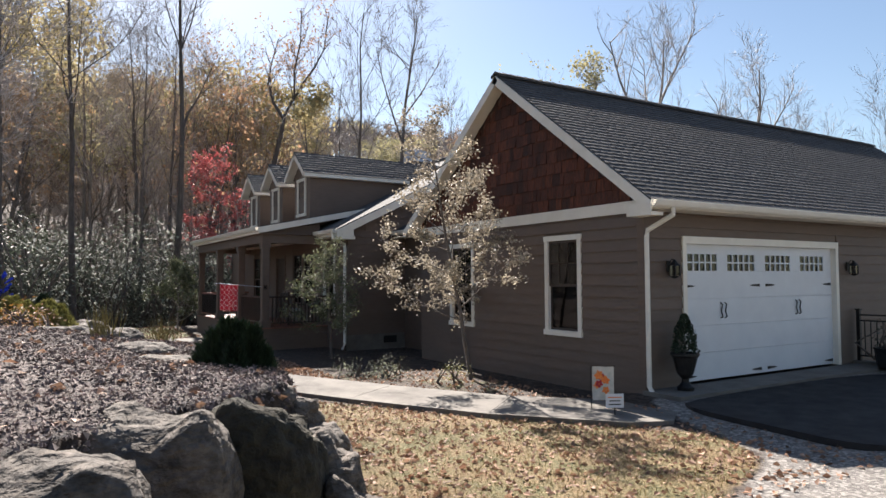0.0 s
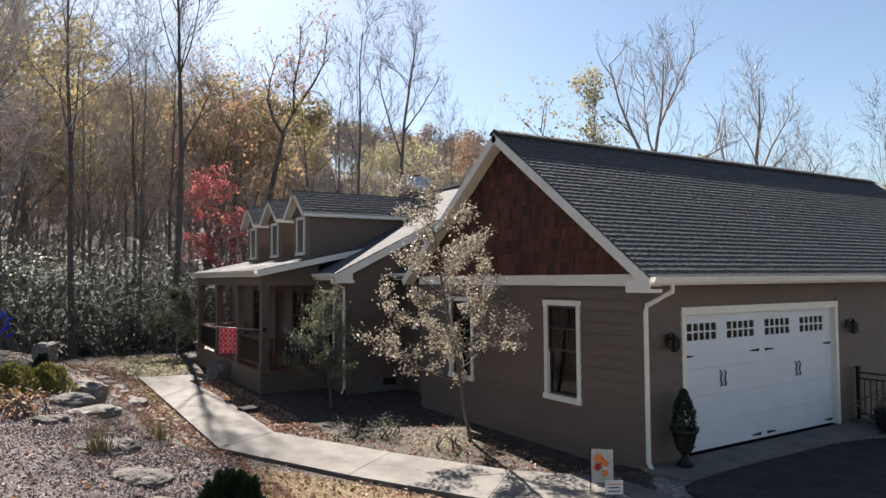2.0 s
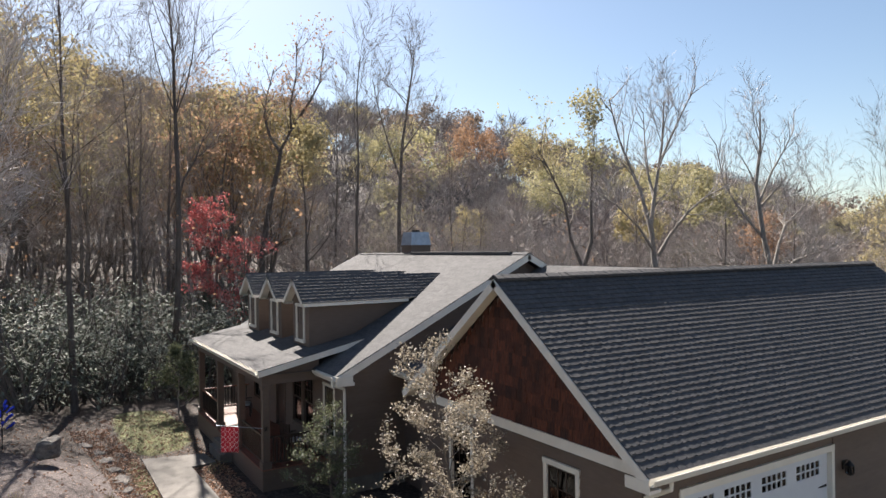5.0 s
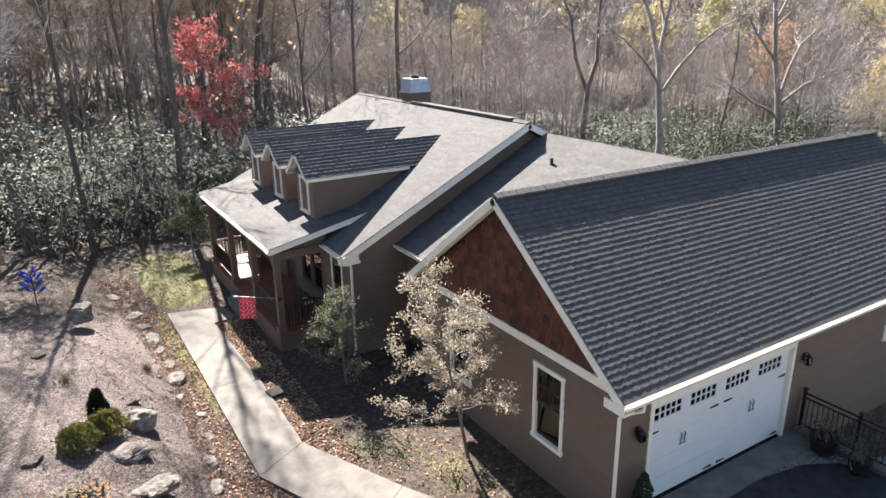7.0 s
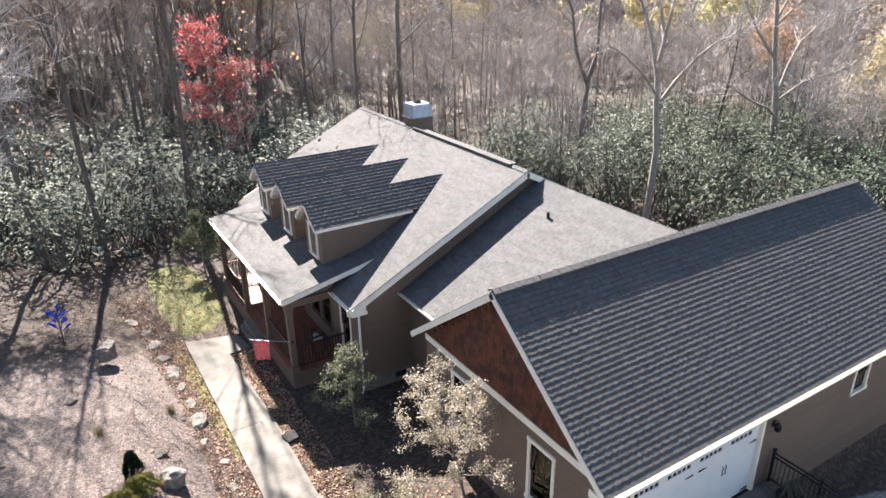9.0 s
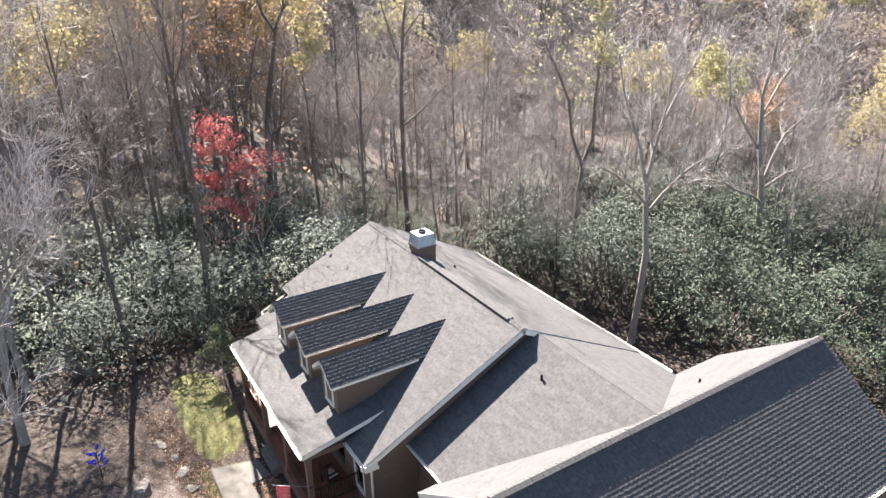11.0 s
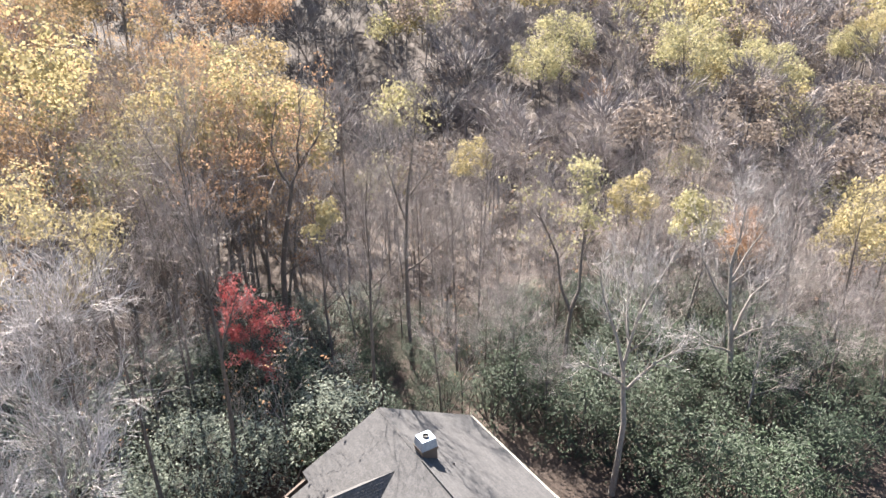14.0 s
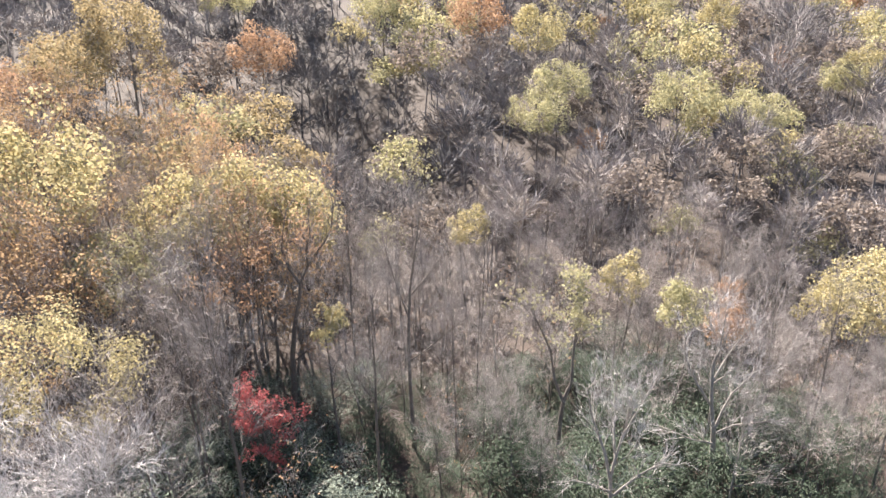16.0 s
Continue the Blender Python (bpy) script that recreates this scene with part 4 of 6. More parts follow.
# chimney
ch = part("chimney", boxes((5.55, 6.5, 17.8, 18.7, 5.9, 6.98), (5.5, 6.55, 17.75, 18.75, 6.9, 6.98)), SIDING, house, "boxed chimney with a pale metal shroud")
bm = bmesh.new()
a = [bm.verts.new(p) for p in ((5.53, 17.78, 6.98), (6.52, 17.78, 6.98), (6.52, 18.72, 6.98), (5.53, 18.72, 6.98))]
b = [bm.verts.new(p) for p in ((5.6, 17.85, 7.55), (6.45, 17.85, 7.55), (6.45, 18.65, 7.55), (5.6, 18.65, 7.55))]
for i in range(4):
    bm.faces.new((a[i], a[(i + 1) % 4], b[(i + 1) % 4], b[i]))
bm.faces.new(b)
bm.faces.new(a[::-1])
part("shroud", bm, METAL, ch, "galvanised metal chimney shroud")
part("flue", lathe(bmesh.new(), [(0.18, 0), (0.18, 0.1), (0.15, 0.1), (0.15, 0.02)], 14, (6.02, 18.25, 7.55)), BLACK, ch)


# lanterns by the garage door
def lantern(x, z):
    o = thing("wall_lantern", "dark metal wall lantern beside the garage door", "lantern", "lanterns by the garage door", at=(x, -0.03, z))
    part("back_plate", boxes((-0.06, 0.06, -0.03, 0.01, -0.12, 0.12), bevel=0.008), BLACK, o)
    part("arm", tube(bmesh.new(), [(0, -0.02, 0.05), (0, -0.1, 0.16), (0, -0.17, 0.14)], 0.012, 6), BLACK, o)
    part("roof", lathe(bmesh.new(), [(0.12, 0.02), (0.11, 0.04), (0.05, 0.10), (0.02, 0.15)], 8, (0, -0.17, 0)), BLACK, o)
    for sx in (-1, 1):
        for sy in (-1, 1):
            part("bar", boxes((sx * 0.075 - 0.008, sx * 0.075 + 0.008, -0.17 + sy * 0.075 - 0.008, -0.17 + sy * 0.075 + 0.008, -0.2, 0.02)), BLACK, o)
    part("glass", boxes((-0.068, 0.068, -0.238, -0.102, -0.19, 0.015)), GLASS, o, "clear glass")
    part("base", lathe(bmesh.new(), [(0.03, -0.25), (0.09, -0.215), (0.1, -0.2)], 8, (0, -0.17, 0)), BLACK, o)
    o.scale = (0.8, 0.8, 0.8)


lantern(0.55, 2.02)
lantern(6.2, 2.05)


# ---- paths and edges ----
def slab(name, pts, z, thick, label):
    o = part(name, extrude_poly([(x, y, z) for x, y in pts], (0, 0, -thick)), CONCRETE)
    return tagged(o, label, "path", kind="structure")


PZ0 = -0.13
slab("path", [(-5.50, 16.7), (-3.6, 16.2), (-3.45, 15.0), (-4.25, 14.9), (-4.12, 10.3), (-5.50, 10.3)], PZ0, 0.12, "sunlit concrete garden path with a rough edge")
slab("path_2", [(-5.50, 10.285), (-4.12, 10.285), (-4.2, 6.35), (-5.52, 5.6)], PZ0, 0.12, "sunlit concrete garden path slab")
slab("path_3", [(-5.52, 5.585), (-4.2, 6.335), (-2.9, 3.5), (-4.15, 2.6)], PZ0 - 0.002, 0.12, "sunlit concrete garden path slab")
slab("path_4", [(-4.15, 2.585), (-2.9, 3.485), (-1.75, 1.35), (-2.95, 0.35)], PZ0 - 0.002, 0.12, "sunlit concrete garden path slab")
slab("path_5", [(-2.95, 0.335), (-1.75, 1.335), (-0.3, -0.15), (-0.1, -0.75), (-1.1, -1.45), (-1.7, -1.2)], PZ0, 0.12, "concrete path slab at the garage corner")
tagged(part("apron", extrude_poly([(-0.1, -0.76, -0.012), (6.3, -0.76, -0.012), (6.3, -0.01, -0.012), (-0.1, -0.01, -0.012)], (0, 0, -0.15))  , CONCRETE), "concrete strip below the garage door", "pavement", kind="structure")
# Outline follows the garage's cast shadow; the dark colour stands for that shade.
SHADE_PAD = rounded([(-0.1, -0.78), (-0.5, -1.3), (-0.62, -2.5), (-0.72, -3.7), (-0.1, -4.15), (2.0, -4.2), (4.4, -4.25), (6.28, -4.3), (6.28, -0.78)])
tagged(part("drive_shade_pad", extrude_poly([(x, y, -0.052) for x, y in SHADE_PAD], (0, 0, -0.2)), SHADE_BLACK), "dark asphalt pad before the garage door", "drive", kind="structure")
tagged(part("retaining_wall", boxes((6.3, 6.6, -5.0, -0.03, -2.0, 0.05))  , CONCRETE), "low retaining wall beside the drive", "wall", kind="structure")


# ---- rocks ----
def boulder(x, y, z, sx, sy, sz, turn=0.0, seed=0, mat=None, label="weathered grey boulder in the planted bank", rough=0.16, name="boulder", square=0.72, fine=4, saddle=0.0):
    """A worn block: a rounded cube pushed about by noise, pitted and cracked."""
    bm = bmesh.new()
    bmesh.ops.create_icosphere(bm, subdivisions=fine, radius=1.0)
    off = Vector((seed * 7.3, seed * 3.1, seed * 1.7))
    for v in bm.verts:
        p = v.co
        c = Vector((math.copysign(abs(p.x) ** square, p.x), math.copysign(abs(p.y) ** square, p.y), math.copysign(abs(p.z) ** square, p.z)))
        c *= 0.80
        n = noise.fractal(c * 1.2 + off, 0.9, 2.1, 5)
        r = noise.fractal(Vector((c.x * 1.4, c.y * 1.4, c.z * 4)) + off, 0.8, 2.2, 4)
        crack = max(0.0, 0.10 - abs(noise.noise(c * 2.1 + off * 1.3))) / 0.10
        pit = noise.fractal(c * 9 + off, 0.7, 2.0, 3)
        k = 1 + rough * 1.9 * n + rough * 0.7 * r - 0.05 * crack * crack + 0.012 * pit
        v.co = c * k
        if p.z > 0.2 and saddle:
            v.co.z -= saddle * math.exp(-((p.x - 0.05) / 0.3) ** 2)
    bmesh.ops.transform(bm, matrix=Matrix.Diagonal((sx, sy, sz, 1)), verts=bm.verts)
    o = part(name, bm, mat or STONE, None, smooth=True)
    o.matrix_basis = pose(x, y, z, 0, 0, turn)
    return tagged(o, label, "boulder", "boulders of the planted bank")


boulder(-8.12, -3.98, 0.42, 0.56, 0.36, 0.98, -29, 1, rough=0.05, square=0.5, fine=5, saddle=0.15, label="broad dark grey boulder with a pale saddled top")
boulder(-8.64, -4.86, 0.38, 0.58, 0.36, 0.98, -26, 42, rough=0.065, square=0.6, fine=5, label="low grey boulder with a pale ridged top")
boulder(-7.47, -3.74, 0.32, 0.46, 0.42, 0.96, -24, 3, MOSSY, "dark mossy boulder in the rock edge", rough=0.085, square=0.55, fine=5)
boulder(-7.62, -1.55, 1.06, 0.46, 0.26, 0.16, -50, 71, rough=0.09, label="flat ledge stone lying in the mulch")
boulder(-7.72, -0.55, 1.10, 0.42, 0.26, 0.17, -55, 72, rough=0.09, label="flat ledge stone lying in the mulch")
boulder(-7.9, 0.7, 1.15, 0.44, 0.3, 0.19, -40, 73, rough=0.09, label="flat ledge stone lying in the mulch")
boulder(-7.28, -2.82, 0.98, 0.36, 0.24, 0.15, -30, 74, rough=0.09, label="flat ledge stone before the dwarf spruce")
boulder(-6.98, -3.6, 0.30, 0.24, 0.32, 0.58, -10, 4, label="grey boulder at the lawn's edge")
boulder(-6.98, -3.95, 0.15, 0.2, 0.26, 0.5, 30, 5, label="small grey boulder at the lawn's edge")
boulder(-7.15, -2.65, 0.70, 0.52, 0.34, 0.32, -45, 6, label="flat grey ledge stone in the mulch")
boulder(-6.95, -3.05, 0.45, 0.34, 0.4, 0.46, -35, 7)
boulder(-6.5, -2.3, 0.12, 0.28, 0.5, 0.42, -20, 8)
boulder(-6.35, -1.2, 0.15, 0.3, 0.55, 0.42, -12, 16)
boulder(-6.2, 0.0, 0.08, 0.28, 0.5, 0.36, -8, 17)
boulder(-7.45, -0.75, 0.98, 0.55, 0.3, 0.16, -35, 9, label="low flat ledge stone in the mulch")
boulder(-7.35, 2.2, 0.75, 0.75, 0.45, 0.2, -35, 10, label="low flat ledge stone in the mulch")
boulder(-7.55, 8.05, 0.72, 0.42, 0.34, 0.36, 20, 11, STONE_PALE, label="pale boulder lying on the bank")
boulder(-8.2, 15.6, 0.95, 0.42, 0.36, 0.4, 60, 12, STONE_PALE, label="pale pointed boulder on the bank")
boulder(-8.0, 6.6, 0.85, 0.46, 0.4, 0.16, 30, 13, STONE_PALE, label="pale flat stone set in the mulch")
boulder(-7.7, 5.0, 0.86, 0.56, 0.36, 0.13, 15, 15, STONE_PALE, label="pale flat stone set in the mulch")
r9 = random.Random(9)
for k, y in enumerate(np.arange(1.0, 20.5, 1.15)):
    x = float(toe(y)) - 0.12 + r9.uniform(-0.25, 0.12)
    s = r9.uniform(0.2, 0.42)
    boulder(x, float(y), height1(x, y) - 0.02, s * r9.uniform(0.7, 1.0), s * r9.uniform(0.9, 1.6), s * r9.uniform(0.3, 0.5), r9.uniform(-30, 30), 20 + k, STONE_PALE, label="pale flat edging stone beside the path", name="edging_stone")
for k in range(11):
    x, y = r9.uniform(-12, -6.6), r9.uniform(0, 19)
    s = r9.uniform(0.08, 0.24)
    boulder(x, y, height1(x, y), s * 1.3, s, s * 0.55, r9.uniform(0, 180), 60 + k, label="small stone lying in the mulch", name="loose_stone")


# ---- growth ----
class Twigs:
    """Gathers tapered limbs and spikes, and leaves, as plain lists."""

    def __init__(self, seed):
        self.r = random.Random(seed)
        self.v, self.f = [], []
        self.tv, self.tf = [], []
        self.lv, self.lf = [], []

    def limb(self, pts, radii, sides):
        base = len(self.v)
        for i, p in enumerate(pts):
            d = (pts[min(i + 1, len(pts) - 1)] - pts[max(i - 1, 0)]).normalized()
            u = d.cross(Vector((0.31, 0.87, 0.12))).normalized()
            w = d.cross(u)
            for k in range(sides):
                a = 2 * math.pi * k / sides
                self.v.append(tuple(p + (u * math.cos(a) + w * math.sin(a)) * radii[i]))
        for i in range(len(pts) - 1):
            for k in range(sides):
                a, b = base + i * sides + k, base + i * sides + (k + 1) % sides
                self.f.append((a, b, b + sides, a + sides))

    def spike(self, p, q, r):
        d = (q - p).normalized()
        u = d.cross(Vector((0.31, 0.87, 0.12))).normalized()
        w = d.cross(u)
        i = len(self.tv)
        for k in range(3):
            a = 2.0944 * k
            self.tv.append(tuple(p + (u * math.cos(a) + w * math.sin(a)) * r))
        self.tv.append(tuple(q))
        self.tf += [(i, i + 1, i + 3), (i + 1, i + 2, i + 3), (i + 2, i, i + 3)]

    def sliver(self, p, q, w):
        """A flat spray of twigs, widest in its middle."""
        r = self.r
        s = (q - p).cross(Vector((r.gauss(0, 1), r.gauss(0, 1), r.gauss(0, 1)))).normalized() * w
        m = p.lerp(q, 0.45)
        i = len(self.tv)
        self.tv += [tuple(p), tuple(m + s), tuple(q), tuple(m - s)]
        self.tf += [(i, i + 1, i + 2), (i, i + 2, i + 3)]

    def leaf(self, p, size, flat=0.0, long=1.0):
        r = self.r
        a = Vector((r.gauss(0, 1), r.gauss(0, 1), r.gauss(0, 1) * (1 - flat))).normalized()
        b = a.cross(Vector((r.gauss(0, 1), r.gauss(0, 1), r.gauss(0, 1)))).normalized()
        i = len(self.lv)
        s = size * r.uniform(0.7, 1.3)
        n = a.cross(b) * s * 0.18
        self.lv += [tuple(p - a * s * 0.6 * long), tuple(p + b * s * 0.42 + n), tuple(p + a * s * 0.6 * long), tuple(p - b * s * 0.42 + n)]
        self.lf += [(i, i + 1, i + 2), (i, i + 2, i + 3)]

    def scale_leaf(self, p, out, size):
        """A leaf that roughly faces the way out."""
        r = self.r
        n = (out + Vector((r.gauss(0, 0.42), r.gauss(0, 0.42), r.gauss(0.1, 0.42)))).normalized()
        a = n.cross(Vector((r.gauss(0, 1), r.gauss(0, 1), r.gauss(0, 1)))).normalized()
        b = n.cross(a)
        s = size * r.uniform(0.6, 1.35)
        i = len(self.lv)
        self.lv += [tuple(p - a * s * 0.6), tuple(p + b * s * 0.42), tuple(p + a * s * 0.6), tuple(p - b * s * 0.42)]
        self.lf += [(i, i + 1, i + 2), (i, i + 2, i + 3)]


def bend(r, p, d, length, n, wander, lift):
    pts = [p.copy()]
    for _ in range(n):
        d = (d + Vector((r.gauss(0, wander), r.gauss(0, wander), r.gauss(0, wander) + lift))).normalized()
        pts.append(pts[-1] + d * (length / n))
    return pts, d


def side_way(r, d, spread):
    u = d.cross(Vector((r.gauss(0, 1), r.gauss(0, 1), r.gauss(0, 1)))).normalized()
    return (d * math.cos(spread) + u * math.sin(spread)).normalized()


def grow(seed, tall=17.0, girth=0.2, first=0.38, limbs=13, subs=6, twigs=6, fine=2, reach=0.34, lean=0.03, leaves=0, leaf=0.16, crook=0.05, twig_r=0.02, from_z=0.0, rough=False, flat=1.0, cone=False, rise=0.0, spine=None, arms=()):
    """A tree: trunk, limbs, branches, twigs, and leaves about the twigs' ends. rough: fewer sides, for trees far off.
    rise: degrees by which the limbs climb more steeply. spine: (across, up) of a trunk's own bends; arms: the same for its great limbs."""
    g = Twigs(seed)
    r = g.r
    nseg = 4 if rough else 9
    if spine:
        trunk = [Vector((x, r.gauss(0, 0.12), z)) for x, z in spine]
        trunk = [trunk[0]] + [a.lerp(b, k) for a, b in zip(trunk, trunk[1:]) for k in (0.5, 1.0)]
    else:
        trunk, d = bend(r, Vector((0, 0, -0.4)), Vector((r.gauss(0, lean), r.gauss(0, lean), 1)).normalized(), tall * 0.88, nseg, crook, 0.16)
    n = len(trunk)
    g.limb(trunk, [girth * (1.25 if i == 0 else 1) * (1 - 0.86 * (i / (n - 1)) ** 1.1) for i in range(n)], 4 if rough else 7)
    tips = []
    ns = 2 if rough else 4
    boughs = []
    for k in range(limbs):
        t = first + (1 - first) * ((k + r.random()) / limbs)
        i = min(int(t * (n - 1)), n - 2)
        fr = t * (n - 1) - i
        p = trunk[i].lerp(trunk[i + 1], fr)
        rad = girth * (1 - 0.86 * t ** 1.1) * r.uniform(0.4, 0.62)
        ang = r.uniform(0, 2 * math.pi) if k % 2 else (k * 2.4)
        el = math.radians((r.uniform(16, 48) + 26 * t) * flat + rise)
        dd = Vector((math.cos(ang) * math.cos(el), math.sin(ang) * math.cos(el), math.sin(el)))
        ln = tall * reach * r.uniform(0.7, 1.1) * ((1.35 - 1.15 * t) if cone else (1.0 - 0.45 * abs(t - 0.55)))
        pts, dd = bend(r, p, dd, ln, ns, 0.13, 0.09)
        if rough:
            g.spike(pts[0], pts[-1], rad)
        else:
            g.limb(pts, [rad * (1 - 0.8 * j / ns) for j in range(ns + 1)], 4)
        boughs.append((pts, ln, rad, subs))
    for line, rad in arms:
        pts = [Vector((x, y, z)) for x, y, z in line]
        m = len(pts) - 1
        ln = sum((b - a).length for a, b in zip(pts, pts[1:]))
        g.limb(pts, [rad * (1 - 0.75 * j / m) for j in range(m + 1)], 5)
        boughs.append((pts, ln * 0.62, rad, subs + 5))
    for pts, ln, rad, many in boughs:
        m = len(pts) - 1
        for s in range(many):
            u = 0.25 + 0.75 * (s + r.random()) / many
            j = min(int(u * m), m - 1)
            q = pts[j].lerp(pts[j + 1], u * m - j)
            sd = side_way(r, (pts[j + 1] - pts[j]).normalized(), r.uniform(0.5, 1.05))
            sd.z += 0.15 + rise * 0.006
            sl = ln * r.uniform(0.32, 0.55)
            sp, sd = bend(r, q, sd.normalized(), sl, 2, 0.15, 0.05)
            if rough:
                g.spike(sp[0], sp[2], rad * 0.5)
            else:
                g.limb(sp, [rad * 0.34 * (1 - 0.33 * j2) for j2 in range(3)], 3)
            for w in range(twigs):
                v = 0.2 + 0.8 * r.random()
                a = sp[0].lerp(sp[1], v * 2) if v < 0.5 else sp[1].lerp(sp[2], v * 2 - 1)
                td = side_way(r, sd, r.uniform(0.35, 0.9))
                td.z += 0.14 + rise * 0.008
                tl = sl * r.uniform(0.42, 0.8)
                b = a + td.normalized() * tl
                g.spike(a, b, twig_r)
                tips.append(b)
                for _ in range(fine):
                    c = a.lerp(b, r.uniform(0.15, 0.95))
                    fd = side_way(r, td.normalized(), r.uniform(0.3, 0.85))
                    fd.z += rise * 0.008
                    e = c + fd.normalized() * tl * r.uniform(0.4, 0.85)
                    g.sliver(c, e, twig_r * 0.75)
                    tips.append(e)
    tips = [t for t in tips if t.z > from_z * tall]
    for k in range(leaves):
        t = r.choice(tips)
        g.leaf(t + Vector((r.gauss(0, leaf), r.gauss(0, leaf), r.gauss(0, leaf * 0.8))), leaf)
    return g


def dome(r, centre, wide, high, low=-0.25):
    """A point on a lumpy crown's outside."""
    z = r.uniform(low, 1.0)
    a = r.uniform(0, 6.283)
    c = math.sqrt(max(0.0, 1 - z * z))
    k = r.uniform(0.72, 1.0)
    return centre + Vector((wide * c * math.cos(a) * k, wide * c * math.sin(a) * k, high * z * k))


def puffs(g, centre, wide, high, clumps, each, leaf, size):
    """A crown of rounded lobes, the leaves of each lying over its outside, with gaps between."""
    r = g.r
    for _ in range(clumps):
        c = dome(r, centre, wide, high, -0.45)
        c = centre.lerp(c, r.choice((0.95, 0.9, 0.75, 0.55)))
        s = size * r.uniform(0.6, 1.25)
        for _ in range(each):
            d = Vector((r.gauss(0, 1), r.gauss(0, 1), r.gauss(0.25, 0.85))).normalized()
            g.scale_leaf(c + d * s * r.uniform(0.62, 1.08), d, leaf)


def haze(g, centre, wide, high, sprays, each, rad, ln):
    """Fine twigs fanning up and out in tufts over a rounded, leafless crown."""
    r = g.r
    for _ in range(sprays):
        c = dome(r, centre, wide, high, -0.5)
        c = centre.lerp(c, r.choice((0.95, 0.85, 0.6)))
        h = min(c.z, centre.z + high * 0.5) - r.uniform(0.4, 0.8) * high * 0.5
        p = Vector((c.x * 0.3, c.y * 0.3, h))
        g.spike(p, c, rad * 1.1)
        out = (c - p).normalized()
        s = ln * r.uniform(0.75, 1.3)
        for _ in range(each):
            d = (out * 0.9 + Vector((r.gauss(0, 0.5), r.gauss(0, 0.5), r.gauss(0.25, 0.45)))).normalized()
            a = c - out * s * r.uniform(0.0, 0.8)
            g.sliver(a, a + d * s * r.uniform(0.7, 1.25), rad)


def leafy(seed, tall, leafn, clumps, wide, high, leaf=0.23, size=1.3, girth=0.17):
    g = grow(seed, tall=tall, girth=girth, first=0.3, limbs=11, subs=4, twigs=3, fine=0, reach=0.3)
    puffs(g, Vector((0, 0, tall * 0.74)), wide, high, clumps, leafn, leaf, size)
    return g


def tree_thing(name, g, bark, leafmat, label, group="", twigmat=None):
    o = thing(name, label, "tree", group)
    raw("trunk", g.v, g.f, bark, o, smooth=True)
    nt = len(g.tf)
    i = len(g.tv)
    if leafmat is None:
        raw("crown", g.tv, g.tf, twigmat or TWIG, o)
    else:
        raw("crown", g.tv + g.lv, g.tf + [tuple(a + i for a in f) for f in g.lf], [twigmat or TWIG, leafmat], o, idx=[0] * nt + [1] * len(g.lf))
    return o


BARE = "bare grey-barked tree with fine twigs, leafless in autumn"
SOME = "dark-barked autumn tree with tan leaves still on"
YELL = "tall tree with a crown of yellow autumn leaves"
YGRN = "tall tree with a yellow-green autumn crown"
RUST = "autumn tree with a rust-orange crown"
kinds = {}
WOOD = "trees of the wood"
for k in range(4):
    g = grow(100 + k, tall=17 + k, girth=0.15, first=0.34, limbs=12, subs=7, twigs=5, fine=4, reach=0.31 + 0.02 * k, crook=0.05 + 0.01 * k, lean=0.02, twig_r=0.013, rise=4)
    haze(g, Vector((0, 0, 11.6 + 0.9 * k)), 4.4 + 0.2 * k, 4.4, 24, 13, 0.013, 1.15)
    kinds["bare%d" % k] = tree_thing("bare_tree", g, BARK_GREY if k % 2 else BARK_DARK, None, BARE, WOOD)
for k in range(2):
    g = grow(110 + k, tall=20, girth=0.14, first=0.45, limbs=11, subs=6, twigs=5, fine=3, reach=0.26, crook=0.05, lean=0.02, twig_r=0.012, rise=9)
    kinds["dark%d" % k] = tree_thing("bare_tree", g, BARK_DARK, None, "dark-barked slender tree, leafless in autumn", WOOD, TWIG_BROWN)
for k in range(3):
    g = grow(120 + k, tall=18, girth=0.18, first=0.3, limbs=12, subs=5, twigs=4, fine=2, twig_r=0.012, crook=0.08, leaves=(1500, 1300, 900)[k], leaf=0.15, rise=14)
    puffs(g, Vector((0, 0, 12.6)), 4.0, 4.2, 22, 40, 0.17, 0.8)
    kinds["some%d" % k] = tree_thing("autumn_tree", g, BARK_DARK, (LEAF_GOLD, LEAF_TAN, LEAF_RUST)[k], SOME, WOOD)
kinds["yellow0"] = tree_thing("autumn_tree", leafy(130, 18, 105, 50, 5.4, 4.6), BARK_DARK, LEAF_YELLOW, YELL, WOOD)
kinds["yellow1"] = tree_thing("autumn_tree", leafy(131, 18, 105, 42, 4.6, 4.6), BARK_DARK, LEAF_YELLOW, YELL, WOOD)
kinds["yellow2"] = tree_thing("autumn_tree", leafy(132, 18, 170, 46, 4.4, 4.8, leaf=0.13, size=1.1), BARK_DARK, LEAF_YELLOW, YELL, WOOD)
kinds["green0"] = tree_thing("autumn_tree", leafy(140, 18, 105, 46, 5.2, 4.8), BARK_DARK, LEAF_GREEN, YGRN, WOOD)
kinds["yellow3"] = tree_thing("autumn_tree", leafy(133, 18, 80, 28, 2.9, 3.8, size=1.0), BARK_DARK, LEAF_YELLOW, "slender tree with a narrow yellow crown", WOOD)
kinds["green1"] = tree_thing("autumn_tree", leafy(141, 18, 80, 28, 2.9, 3.8, size=1.0), BARK_DARK, LEAF_GREEN, "slender tree with a narrow yellow-green crown", WOOD)
kinds["rust1"] = tree_thing("autumn_tree", leafy(152, 17, 80, 26, 3.1, 3.6, size=1.0), BARK_DARK, LEAF_RUST, "slender tree with a dull orange crown", WOOD)
